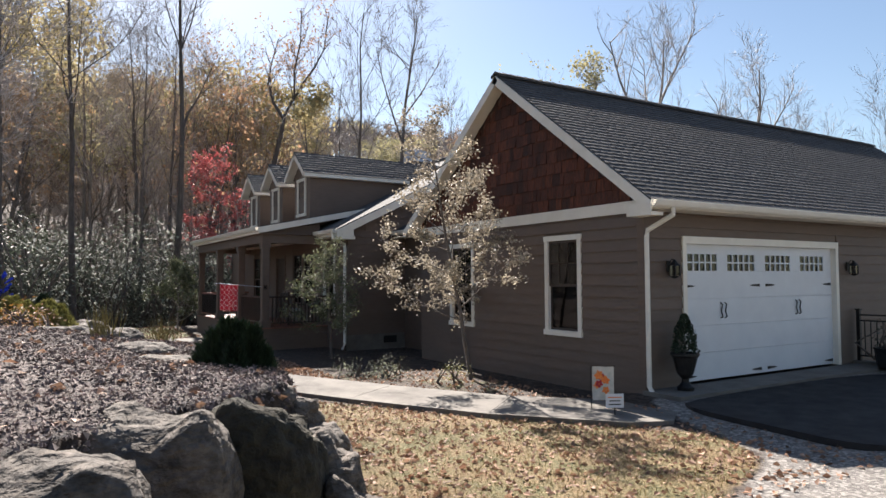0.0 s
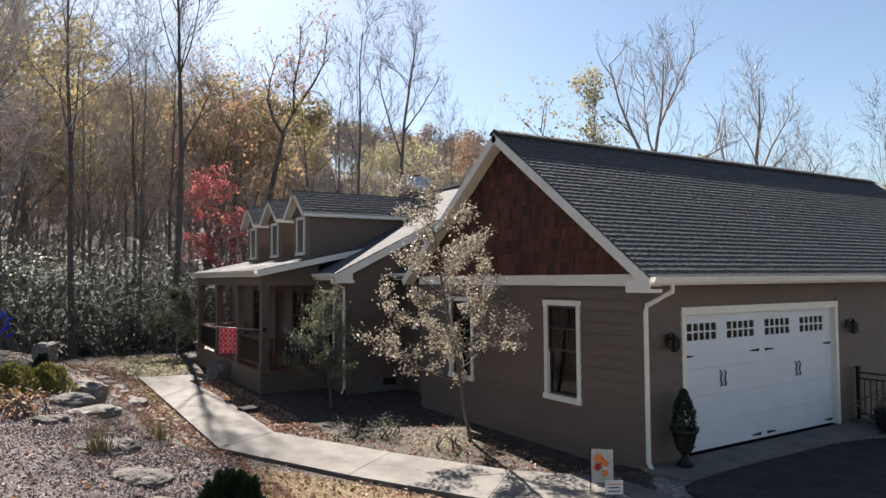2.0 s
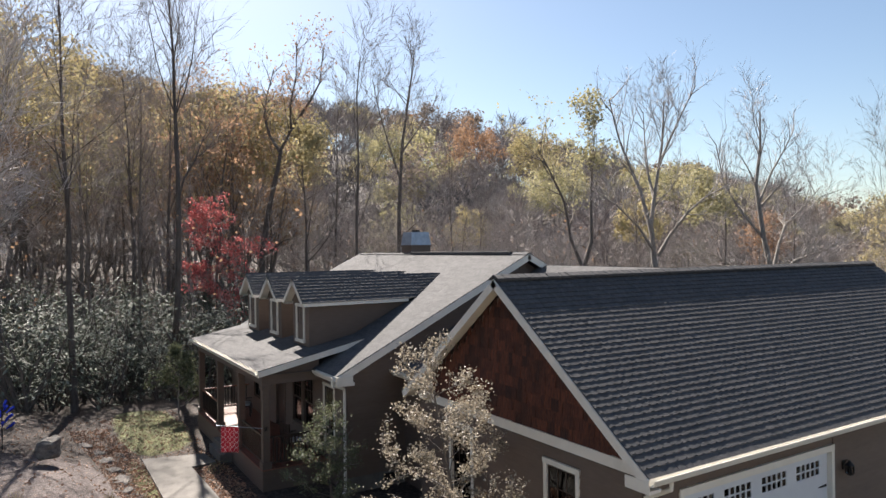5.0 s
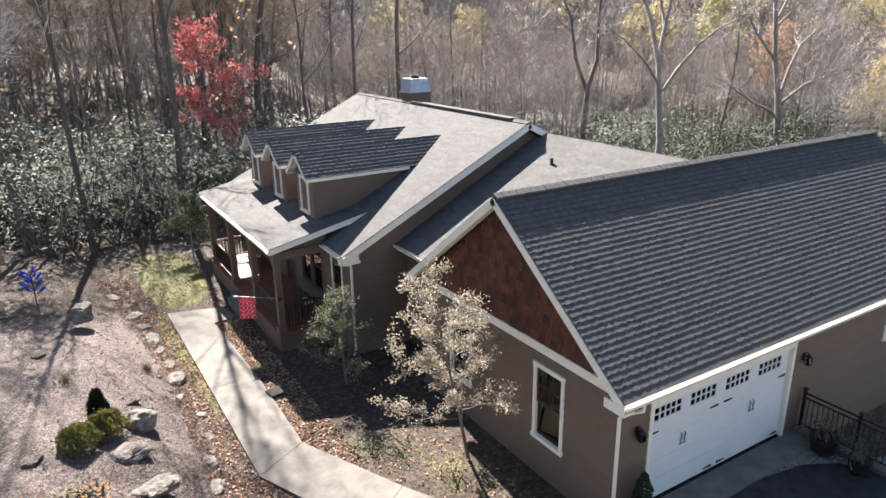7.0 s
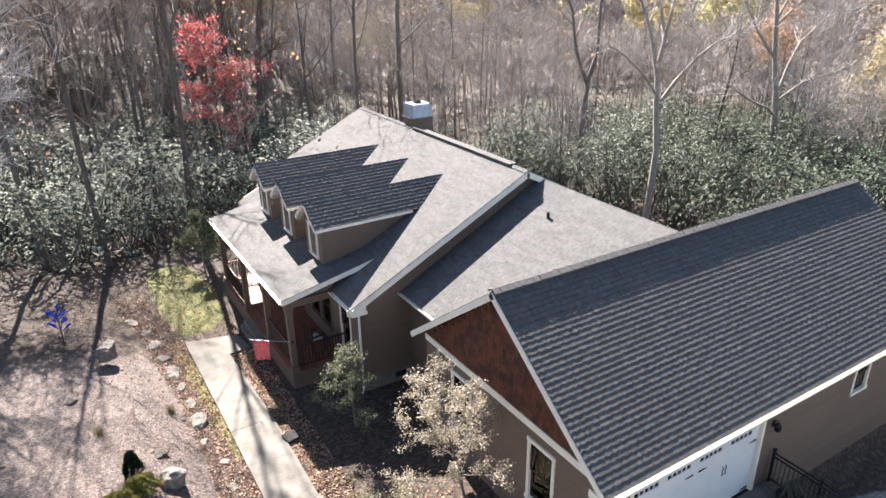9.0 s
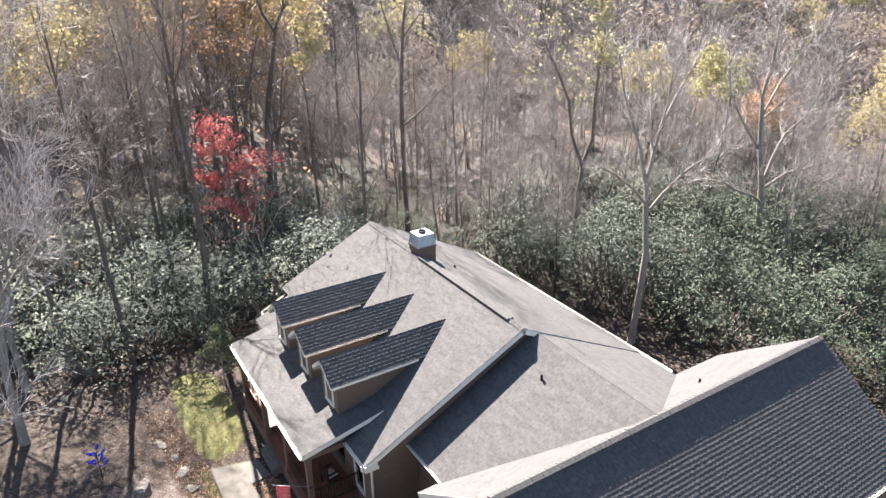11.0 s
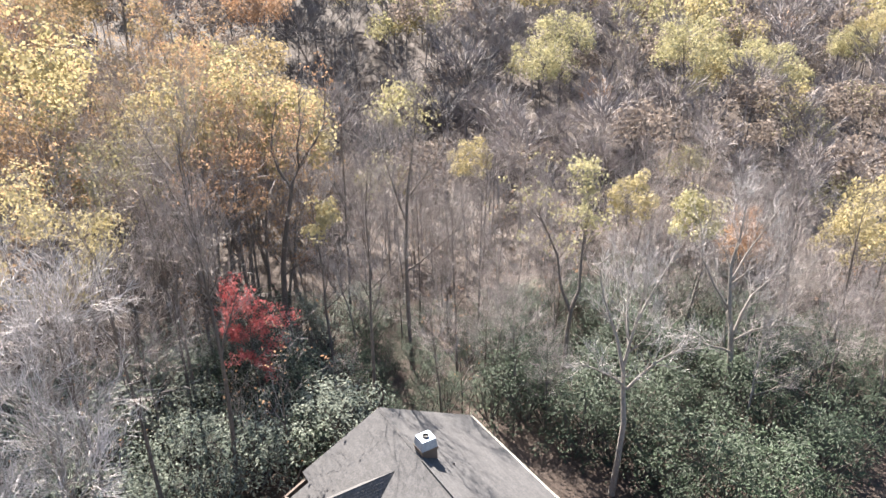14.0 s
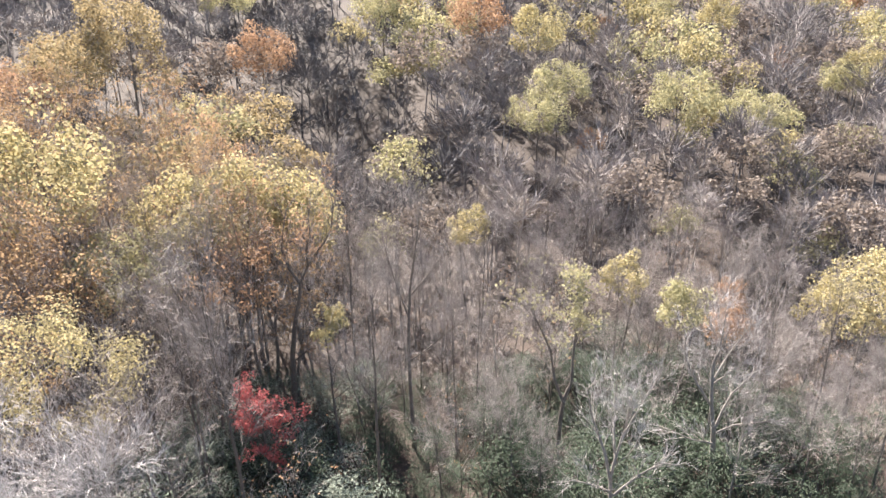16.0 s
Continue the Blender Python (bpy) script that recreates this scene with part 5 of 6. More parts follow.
kinds["gold0"] = tree_thing("autumn_tree", leafy(145, 18, 105, 46, 5.2, 4.4), BARK_DARK, LEAF_PALE, "tall tree with a crown of pale gold leaves", WOOD)
kinds["rust0"] = tree_thing("autumn_tree", leafy(150, 17, 100, 38, 4.4, 4.4), BARK_DARK, LEAF_RUST, RUST, WOOD)
kinds["slim"] = tree_thing("autumn_tree", leafy(151, 20, 60, 14, 1.7, 2.4, size=0.75, girth=0.14), BARK_DARK, LEAF_YELLOW, "tall thin tree with a small yellow crown", WOOD)
for k in range(3):
    g = grow(155 + k, tall=6.5 + k, girth=0.05, first=0.12, limbs=11, subs=4, twigs=2, fine=2, reach=0.32, twig_r=0.010, rough=True, leaves=(0, 160, 60)[k], leaf=0.14, rise=18)
    kinds["sapling%d" % k] = tree_thing("sapling", g, BARK_DARK, (None, LEAF_TAN, LEAF_RUST)[k], "thin sapling in the undergrowth, nearly leafless", "saplings of the wood")
used = {}


def plant(kind, x, y, size=1.0, turn=None, sink=0.0, z=None, tilt=(0, 0)):
    src = kinds[kind]
    r = random.Random(int(x * 131 + y * 17))
    m = pose(x, y, (height1(x, y) if z is None else z) - sink, tilt[0], tilt[1], r.uniform(0, 360) if turn is None else turn) @ Matrix.Scale(size, 4)
    if kind not in used:
        used[kind] = 1
        src.matrix_basis = m
        return src
    return copy_thing(src, m)


# trees that stand out
kinds["maple"] = tree_thing("red_maple", grow(160, tall=10.5, girth=0.1, first=0.36, limbs=14, subs=5, twigs=5, fine=1, reach=0.28, leaves=5600, leaf=0.135, twig_r=0.01, flat=0.7), BARK_DARK, LEAF_RED, "small maple with bright red leaves among bare trees")
plant("maple", 1.9, 37.4, 1.0)
FACE = math.degrees(math.atan2(-0.524, 0.852))
kinds["crooked"] = tree_thing("bare_tree", grow(171, tall=22, girth=0.30, first=0.75, limbs=5, subs=5, twigs=5, fine=3, reach=0.16, leaves=900, leaf=0.17, twig_r=0.014, rise=10,
                              spine=[(-0.5, -0.6), (-0.7, 4), (-0.5, 8), (0.0, 11), (0.8, 14.2), (1.1, 15.8), (1.8, 17.2), (2.7, 18.6)],
                              arms=[([(1.0, 0, 15.4), (0.1, 0.2, 16.8), (-0.4, 0.5, 18.4), (-0.2, 0.6, 20), (0.3, 0.9, 22.2)], 0.14), ([(2.3, 0, 18), (3.4, -0.3, 19.4), (4.2, -0.5, 20.8), (4.5, -0.6, 23.2)], 0.12),
                                    ([(1.8, 0, 17.2), (2.0, -1, 19), (2.6, -1.6, 21), (2.7, -1.8, 23.6)], 0.1), ([(-0.5, 0, 7.4), (0.3, 0.2, 8.0), (1.1, 0.3, 8.6), (1.9, 0.3, 8.8)], 0.09)]),
                              BARK_DARK, LEAF_RUST, "dark crooked tree with a forked trunk, nearly leafless", "", TWIG_BROWN)
plant("crooked", 7.4, 44.0, 1.0, FACE)
SKY = "tall pale-barked tree with an open leafless crown near the house"
kinds["tallA"] = tree_thing("bare_tree", grow(181, tall=18, girth=0.23, first=0.6, limbs=7, subs=6, twigs=6, fine=4, reach=0.2, twig_r=0.011, rise=14,
                            spine=[(0.1, -0.6), (0.3, 3), (0.4, 6), (0.15, 8.6), (0.0, 10.4), (0.26, 12.2), (0.6, 14.6), (0.8, 17)],
                            arms=[([(0.0, 0, 10.0), (-0.5, 0.2, 12.2), (-1.0, 0.5, 13.6), (-1.5, 0.6, 15), (-2.0, 0.7, 17.2)], 0.13), ([(0.35, 0, 8.7), (0.9, -0.3, 9.8), (1.8, -0.5, 11), (2.6, -0.6, 11.7), (4.0, -0.8, 12.5)], 0.11),
                                  ([(0.4, 0, 13.4), (1.2, 0.4, 15), (2.0, 0.7, 16.5), (2.8, 0.9, 18)], 0.09), ([(0.1, 0, 9.0), (-0.9, -0.8, 10.2), (-2.2, -1.5, 11.3), (-3.4, -2.0, 12)], 0.09), ([(0.2, 0, 11.5), (0.3, 1.4, 13.2), (0.5, 2.6, 15), (0.6, 3.2, 17)], 0.09)]),
                            BARK_GREY, None, SKY, "", TWIG_PALE)
kinds["tallB"] = tree_thing("bare_tree", grow(182, tall=18, girth=0.30, first=0.62, limbs=7, subs=6, twigs=6, fine=4, reach=0.2, twig_r=0.012, rise=10,
                            spine=[(1.4, -0.8), (1.3, 3), (1.2, 5), (0.85, 7.4), (0.3, 10), (0.0, 13.2), (0.2, 15.6), (0.3, 18)],
                            arms=[([(1.0, 0, 7.6), (1.5, 0.3, 9.2), (2.1, 0.5, 10.6), (3.2, 0.8, 11.5), (4.6, 0.9, 13)], 0.13), ([(1.1, 0, 7.0), (2.2, -0.5, 8.2), (3.1, -0.9, 8.6), (4.6, -1.2, 9.2)], 0.11), ([(1.2, 0, 5.8), (0.2, -0.6, 6.6), (-1.2, -1.0, 7.2), (-3.4, -1.4, 8.6)], 0.12),
                                  ([(0.4, 0, 9.6), (-0.8, 0.6, 11.4), (-1.8, 1.0, 13.4), (-2.2, 1.2, 16)], 0.11), ([(0.1, 0, 12), (1.2, 0.6, 14), (2.2, 0.9, 15.5), (3.0, 1.0, 17)], 0.09)]),
                            BARK_GREY, None, SKY, "", TWIG_PALE)
kinds["tallC"] = tree_thing("bare_tree", grow(183, tall=24, girth=0.22, first=0.62, limbs=11, subs=6, twigs=5, fine=3, reach=0.16, twig_r=0.012, rise=10,
                            spine=[(-0.6, -0.5), (-0.8, 6), (-0.8, 12), (-0.5, 17), (0.1, 21), (0.5, 24)],
                            arms=[([(-0.7, 0, 14.5), (-1.5, 0.3, 17), (-2.2, 0.5, 19.5), (-2.7, 0.6, 22)], 0.09), ([(-0.5, 0, 16.5), (0.8, -0.3, 18.2), (2.3, -0.6, 20.6)], 0.08), ([(-0.8, 0, 10), (0.6, -0.3, 11.2), (2.6, -0.5, 13.2), (4.2, -0.6, 14.6)], 0.08)]),
                            BARK_DARK, None, "tall straight tree with an open leafless crown behind the house", "", TWIG_BROWN)
kinds["fork"] = tree_thing("autumn_tree", grow(184, tall=17, girth=0.25, first=0.7, limbs=6, subs=6, twigs=5, fine=3, reach=0.2, leaves=1500, leaf=0.19, from_z=0.66, twig_r=0.012, rise=14,
                           spine=[(-0.9, -0.6), (-0.9, 3), (-0.87, 5.6), (-0.7, 8.2), (-0.2, 9.9), (-0.15, 12.7), (0.0, 15.5), (0.1, 17.5)],
                           arms=[([(-0.75, 0, 7.8), (-1.6, 0.2, 10), (-2.0, 0.4, 12.7), (-3.0, 0.6, 15), (-3.8, 0.8, 16.6)], 0.15)]),
                           BARK_DARK, LEAF_GREEN, "dark forked tree with a few yellow-green leaves still on")
plant("tallA", 19.6, 16.8, 1.0, FACE)
plant("tallC", 15.8, 36.5, 1.0, FACE)
plant("tallB", 32.2, 18.9, 1.0, FACE)
plant("fork", 25.6, 27.2, 1.0, FACE)
plant("slim", 8.0, 36.9, 1.0)
plant("dark0", -5.8, 41.6, 1.12)
plant("dark1", -3.3, 38.0, 1.1)
plant("dark0", -2.6, 38.6, 1.0)
plant("dark0", -0.3, 42.9, 1.05)
plant("some2", 4.7, 47.2, 1.2)
plant("dark0", -6.9, 26.9, 1.0)
plant("dark1", -9.6, 27.2, 0.95)
plant("dark1", -2.5, 28.8, 1.2)
for k in range(2):
    g = grow(190 + k, tall=16 + k, girth=0.17, first=0.25, limbs=15, subs=7, twigs=6, fine=5, reach=0.34, crook=0.06, twig_r=0.014, rise=4)
    kinds["pale%d" % k] = tree_thing("bare_tree", g, BARK_GREY, None, "pale-twigged leafless tree with a dense fine crown", "pale trees by the planted bank", TWIG_PALE)
plant("pale0", -11.8, 26.5, 1.05)
plant("pale1", -12.0, 21.6, 1.1)
plant("pale0", -16.5, 23.5, 1.05)
plant("pale1", -15.2, 13.2, 0.8)
plant("pale1", -17.5, 30.5, 1.0)
plant("pale0", -19.5, 19.0, 1.0)

# crowns of colour that stand out of the wood: kind, place, size
STAND_OUT = [
    ("yellow0", 7.6, 57.8, 1.3),
    ("yellow1", 2.8, 60.0, 1.25),
    ("yellow1", 11.5, 55.5, 1.0),
    ("yellow1", -8.4, 65.5, 1.3),
    ("green0", -4.2, 56.5, 1.08),
    ("yellow2", -10.4, 36.6, 1.2),
    ("some0", -13.5, 41.0, 1.1),
    ("gold0", -2.4, 106.0, 1.3),
    ("gold0", 5.5, 108.0, 1.2),
    ("rust0", -9.5, 103.0, 1.2),
    ("rust0", 29.4, 116.0, 1.15),
    ("yellow3", 35.0, 57.6, 0.97),
    ("green0", 75.0, 87.2, 1.12),
    ("green0", 65.4, 81.4, 1.0),
    ("rust1", 73.0, 76.0, 0.85),
    ("green0", 89.4, 71.0, 1.25),
    ("green0", 101.0, 65.8, 1.08),
    ("yellow3", 41.0, 36.4, 0.92),
    ("green1", 39.0, 27.0, 0.93),
    ("rust1", 44.0, 26.2, 0.93),
    ("rust1", 55.0, 33.0, 0.8),
    ("yellow1", 66.5, 27.2, 0.85),
    ("yellow0", 60.0, 20.5, 0.85),
    ("green0", 137.0, 64.4, 0.95),
    ("green0", 172.0, 88.6, 1.15),
    ("yellow0", 182.0, 90.0, 1.05),
    ("green0", 148.0, 131.0, 1.15),
    ("yellow1", 150.5, 114.0, 1.1),
    ("yellow1", 82.6, 102.5, 1.2),
    ("rust0", 72.4, 111.5, 1.3),
    ("green0", 62.0, 132.0, 1.2),
    ("green0", 34.0, 152.0, 1.25),
]
# the wood behind
CLEAR = [(-30, -40), (-14.0, 2), (-12.3, 17), (-9.8, 22.2), (-6.5, 26.0), (-1.5, 27.5), (4, 26.0), (12, 28), (18.5, 24), (21.2, 17.5), (20.6, 10), (24, 4), (60, -40)]
for kd, x, y, size in STAND_OUT:
    plant(kd, x, y, size)
r5 = random.Random(55)
spots = [(-17.5, 30.5), (-19.5, 19.0), (-15.2, 13.2), (1.9, 37.4), (0.8, 34.6), (3.0, 35.0), (-0.4, 31.8), (-16.5, 23.5), (7.4, 44.0), (6.2, 39.5), (19.6, 16.8), (32.2, 18.9), (28.5, 14.0), (15.8, 36.5), (13.0, 32.0), (25.6, 27.2), (22.5, 22.5), (8.0, 36.9), (4.7, 47.2), (-12.0, 21.6), (-6.9, 26.9), (-9.6, 27.2), (-2.5, 28.8), (-5.8, 41.6), (-3.0, 38.2), (-0.3, 42.9), (-11.8, 26.5)]
spots += [(q[1], q[2]) for q in STAND_OUT]
near_kinds = ["bare0", "bare1", "bare2", "bare3", "bare1", "bare2", "dark0"] * 3
tries = 0
count = 0
while count < 205 and tries < 16000:
    tries += 1
    f, s = 30 + 59 * r5.random() ** 0.75, r5.uniform(-1, 1)
    lat = s * (0.72 * f + 8)
    x, y = CAM_XY[0] + AHEAD[0] * f + RIGHT[0] * lat, CAM_XY[1] + AHEAD[1] * f + RIGHT[1] * lat
    if inside(CLEAR, np.array([x]), np.array([y]))[0] > -0.6:
        continue
    if s > 0.12 and f < 41:
        continue
    if any((x - a) ** 2 + (y - b) ** 2 < (3.9 if f < 47 and s < -0.05 else 3.0) ** 2 for a, b in spots):
        continue
    spots.append((x, y))
    left = s < -0.3
    kd = r5.choice(near_kinds + (["dark0", "some0", "some1", "some1"] * 2 if left else []) + (["some2", "some0", "some0", "some1", "some2", "some0"] * 4 if left and f > 41 else []))
    plant(kd, x, y, r5.uniform(0.85, 1.12) * float(np.interp(s, (-0.5, -0.15, 0.1), (1.1, 0.95, 0.78))))
    count += 1

for k in range(160):
    while True:
        f = r5.uniform(30, 92)
        lat = r5.uniform(-1, 1) * (0.72 * f + 6)
        x, y = CAM_XY[0] + AHEAD[0] * f + RIGHT[0] * lat, CAM_XY[1] + AHEAD[1] * f + RIGHT[1] * lat
        if inside(CLEAR, np.array([x]), np.array([y]))[0] < -1.0 and not (lat > 0.05 * f and f < 50):
            break
    plant("sapling%d" % r5.randrange(3), x, y, r5.uniform(0.6, 1.3))

# rhododendrons and other evergreen growth under the trees


def bush(seed, wide=1.6, tall=2.6, clumps=85, leaves=16, leaf=0.17, mat=None, stems=7):
    g = Twigs(seed)
    r = g.r
    for k in range(stems):
        a = r.uniform(0, 6.28)
        end = Vector((math.cos(a) * wide * r.uniform(0.3, 0.8), math.sin(a) * wide * r.uniform(0.3, 0.8), tall * r.uniform(0.55, 0.9)))
        st = Vector((r.gauss(0, 0.1), r.gauss(0, 0.1), -0.2))
        g.limb([st, st.lerp(end, 0.5) + Vector((r.gauss(0, 0.15), r.gauss(0, 0.15), 0)), end], [0.035, 0.025, 0.01], 4)
    for k in range(clumps):
        a, u = r.uniform(0, 6.28), r.random() ** 0.5
        h = r.uniform(0.12, 1.0)
        rad = wide * u * (1.0 - 0.45 * h ** 2) * r.uniform(0.75, 1.15)
        c = Vector((math.cos(a) * rad, math.sin(a) * rad, tall * h * (1.05 - 0.25 * u)))
        for _ in range(leaves):
            ang, el = r.uniform(0, 6.28), r.uniform(-0.5, 0.8)
            d = Vector((math.cos(ang) * math.cos(el), math.sin(ang) * math.cos(el), math.sin(el)))
            p = c + d * r.uniform(0.05, 0.26)
            s = d.cross(Vector((0, 0, 1)))
            s = s.normalized() if s.length > 0.01 else Vector((1, 0, 0))
            ln = leaf * r.uniform(0.7, 1.25)
            i = len(g.lv)
            tip = p + d * ln - Vector((0, 0, ln * 0.25))
            mid = p.lerp(tip, 0.5) + Vector((0, 0, ln * 0.08))
            g.lv += [tuple(p), tuple(mid + s * ln * 0.2), tuple(tip), tuple(mid - s * ln * 0.2)]
            g.lf += [(i, i + 1, i + 2), (i, i + 2, i + 3)]
    return g


def bush_thing(name, g, mat, label, group="", category="shrub"):
    o = thing(name, label, category, group)
    tagged(raw("stem", g.v, g.f, BARK_DARK, o), kind="stuff")
    raw("foliage", g.lv, g.lf, mat, o)
    return o


for k in range(3):
    kinds["rhodo%d" % k] = bush_thing("rhododendron", bush(200 + k, 1.5 + 0.2 * k, 2.4 + 0.5 * k, 80 + 10 * k, 10, 0.15), LEAF_EVER, "glossy dark evergreen rhododendron at the wood's edge", "evergreen shrubs of the wood")
    kinds["silver%d" % k] = bush_thing("rhododendron", bush(210 + k, 1.5 + 0.2 * k, 2.4 + 0.5 * k, 80 + 10 * k, 11, 0.14), LEAF_SUNLIT, "silvery green rhododendron under the bare trees", "evergreen shrubs of the wood")
r6 = random.Random(66)
placed = []
tries = 0
while len(placed) < 265 and tries < 40000:
    tries += 1
    if r6.random() < 0.4:
        f, lat = r6.uniform(29, 62), 0
        lat = r6.uniform(-0.75 * f - 3, -0.12 * f)
    else:
        f = r6.uniform(26, 72)
        lat = r6.uniform(-0.1 * f, 0.8 * f)
    x, y = CAM_XY[0] + AHEAD[0] * f + RIGHT[0] * lat, CAM_XY[1] + AHEAD[1] * f + RIGHT[1] * lat
    dpt = -inside(CLEAR, np.array([x]), np.array([y]))[0]
    if dpt < 0.8 or (dpt > (30 if lat > 0.2 * f else 20) and lat > -5) or (dpt > 20 and lat < 0) or any((x - a) ** 2 + (y - b) ** 2 < 1.7 ** 2 for a, b in placed):
        continue
    placed.append((x, y))
    # Shrubs on the left mostly take the leaves coloured as if sunlit.
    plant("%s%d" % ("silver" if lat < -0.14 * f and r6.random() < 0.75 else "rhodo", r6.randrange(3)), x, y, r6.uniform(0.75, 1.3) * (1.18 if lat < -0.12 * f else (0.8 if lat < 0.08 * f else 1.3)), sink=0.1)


# ---- far woods ----
def far_template(seed, with_leaves, coarse=False):
    g = grow(seed, tall=16, girth=0.15, first=0.4, limbs=6, subs=0 if coarse else 1, twigs=0, fine=0, reach=0.3, rough=True)
    r = g.r
    c = Vector((0, 0, 11.3 + r.uniform(-0.5, 0.8)))
    if with_leaves:
        puffs(g, c, r.uniform(4.2, 5.4), r.uniform(3.6, 4.6), 16 if coarse else 24, 34 if coarse else 42, 0.5 if coarse else 0.385, 1.9 if coarse else 1.5)
    else:
        haze(g, c, r.uniform(3.9, 5.0), r.uniform(4.0, 4.8), 26 if coarse else 34, 13 if coarse else 16, 0.062 if coarse else 0.042, 2.0 if coarse else 1.7)
    V = np.array(g.v + g.tv + g.lv)
    F = []
    for f in g.f:
        F += [(f[0], f[1], f[2]), (f[0], f[2], f[3])]
    a = len(g.v)
    F += [tuple(i + a for i in f) for f in g.tf]
    wood = len(F)
    a += len(g.tv)
    F += [tuple(i + a for i in f) for f in g.lf]
    return V, np.array(F), wood


def far_woods(name, templates, spots, leafmat, label, seed, twigmat=None):
    r = random.Random(seed)
    VV, FF, II = [], [], []
    n = 0
    for x, y, s in spots:
        V, F, wood = r.choice(templates[math.hypot(x - CAM_XY[0], y - CAM_XY[1]) > 165])
        a = r.uniform(0, 6.28)
        c, q = math.cos(a) * s, math.sin(a) * s
        W = np.stack([V[:, 0] * c - V[:, 1] * q + x, V[:, 0] * q + V[:, 1] * c + y, V[:, 2] * s * r.uniform(0.9, 1.1) + height1(x, y)], 1)
        VV.append(W)
        FF.append(F + n)
        II.append(np.concatenate([np.zeros(wood, int), np.ones(len(F) - wood, int)]))
        n += len(V)
    V, F, I = np.concatenate(VV), np.concatenate(FF), np.concatenate(II)
    me = bpy.data.meshes.new(name)
    me.vertices.add(len(V))
    me.vertices.foreach_set("co", V.ravel())
    me.loops.add(F.size)
    me.loops.foreach_set("vertex_index", F.ravel())
    me.polygons.add(len(F))
    me.polygons.foreach_set("loop_start", np.arange(len(F)) * 3)
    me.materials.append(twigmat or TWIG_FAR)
    me.materials.append(leafmat)
    me.polygons.foreach_set("material_index", I)
    me.update(calc_edges=True)
    return tagged(new(name, me), label, "woods", kind="stuff")


r7 = random.Random(77)
sets = {"bare": [], "yellow": [], "green": [], "rust": [], "tan": [], "dark": [], "gold": []}
f = 86.0
while f < 345:
    gap = 6.8 + (f - 86) * 0.022
    lat = -(0.71 * f + 10)
    while lat < 0.71 * f + 10:
        ff, ll = f + r7.uniform(-0.45, 0.45) * gap, lat + r7.uniform(-0.4, 0.4) * gap
        x, y = CAM_XY[0] + AHEAD[0] * ff + RIGHT[0] * ll, CAM_XY[1] + AHEAD[1] * ff + RIGHT[1] * ll
        if any((x - q[1]) ** 2 + (y - q[2]) ** 2 < 20 for q in STAND_OUT):
            lat += gap
            continue
        patch = noise.noise(Vector((x * 0.022, y * 0.022, 3.1)))
        u = 0.75 * r7.random() + 0.1 + patch * 1.0 + (0.16 if ff < 118 else -0.12) * (ll < -0.25 * ff)
        kd = "bare" if u < 0.50 else ("tan" if u < 0.72 else ("rust" if r7.random() < 0.16 else ("yellow" if r7.random() < 0.5 else "green")))
        if kd in ("yellow", "green") and ll < -0.15 * ff and r7.random() < 0.75:
            kd = "gold"
        if kd == "rust" and ff < 140:
            kd = "bare"
        # along the ravine most trees get the twigs darkened for its shade
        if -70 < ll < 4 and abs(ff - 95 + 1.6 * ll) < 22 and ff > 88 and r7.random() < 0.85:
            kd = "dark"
        sets[kd].append((x, y, r7.uniform(0.68, 1.25) * (1 + (f - 86) * 0.0022)))
        lat += gap
    f += gap
# unseen trees added round behind the drive, to cut sky light on the house
behind = []
for ring, gap in ((34, 8.5), (44, 9.5)):
    turn = 150.0
    while turn < 335:
        a = radians(turn)
        x, y = -2 + (ring + r7.uniform(-3, 3)) * math.cos(a), -4 + (ring + r7.uniform(-3, 3)) * math.sin(a)
        behind.append((x, y, r7.uniform(0.85, 1.2)))
        turn += math.degrees(gap / ring)
bare_t = [[far_template(300 + k, False, far) for k in range(5)] for far in (False, True)]
leaf_t = [[far_template(320 + k, True, far) for k in range(5)] for far in (False, True)]
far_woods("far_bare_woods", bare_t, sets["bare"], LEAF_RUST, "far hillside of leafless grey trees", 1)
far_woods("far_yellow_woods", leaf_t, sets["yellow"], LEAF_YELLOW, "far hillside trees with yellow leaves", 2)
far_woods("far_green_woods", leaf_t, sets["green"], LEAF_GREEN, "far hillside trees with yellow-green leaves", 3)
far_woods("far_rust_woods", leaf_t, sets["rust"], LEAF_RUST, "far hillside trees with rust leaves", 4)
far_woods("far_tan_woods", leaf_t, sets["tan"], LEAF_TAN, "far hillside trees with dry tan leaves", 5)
far_woods("clearing_edge_woods", leaf_t, behind, LEAF_TAN, "unseen dry-leaved trees added to keep sky light off the garage front", 8)
far_woods("far_dark_woods", bare_t, sets["dark"], LEAF_TAN, "dark leafless trees down in a wooded hollow", 6, TWIG_SHADED)
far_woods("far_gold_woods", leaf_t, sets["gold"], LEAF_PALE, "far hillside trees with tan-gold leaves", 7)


# ---- the yard ----
def small_tree(name, seed, x, y, tall, reach, leaves, leaf, mat, label, first=0.22, limbs=16, bark=None, turn=0, tilt=(0, 0), girth=0.045, flat=0.6):
    g = grow(seed, tall=tall, girth=girth, first=first, limbs=limbs, subs=4, twigs=4, fine=1, reach=reach, leaves=leaves, leaf=leaf, twig_r=0.005, crook=0.05, flat=flat, cone=True)
    o = tree_thing(name, g, bark or BARK_GREY, mat, label)
    o.matrix_basis = pose(x, y, height1(x, y), tilt[0], tilt[1], turn)
    return o


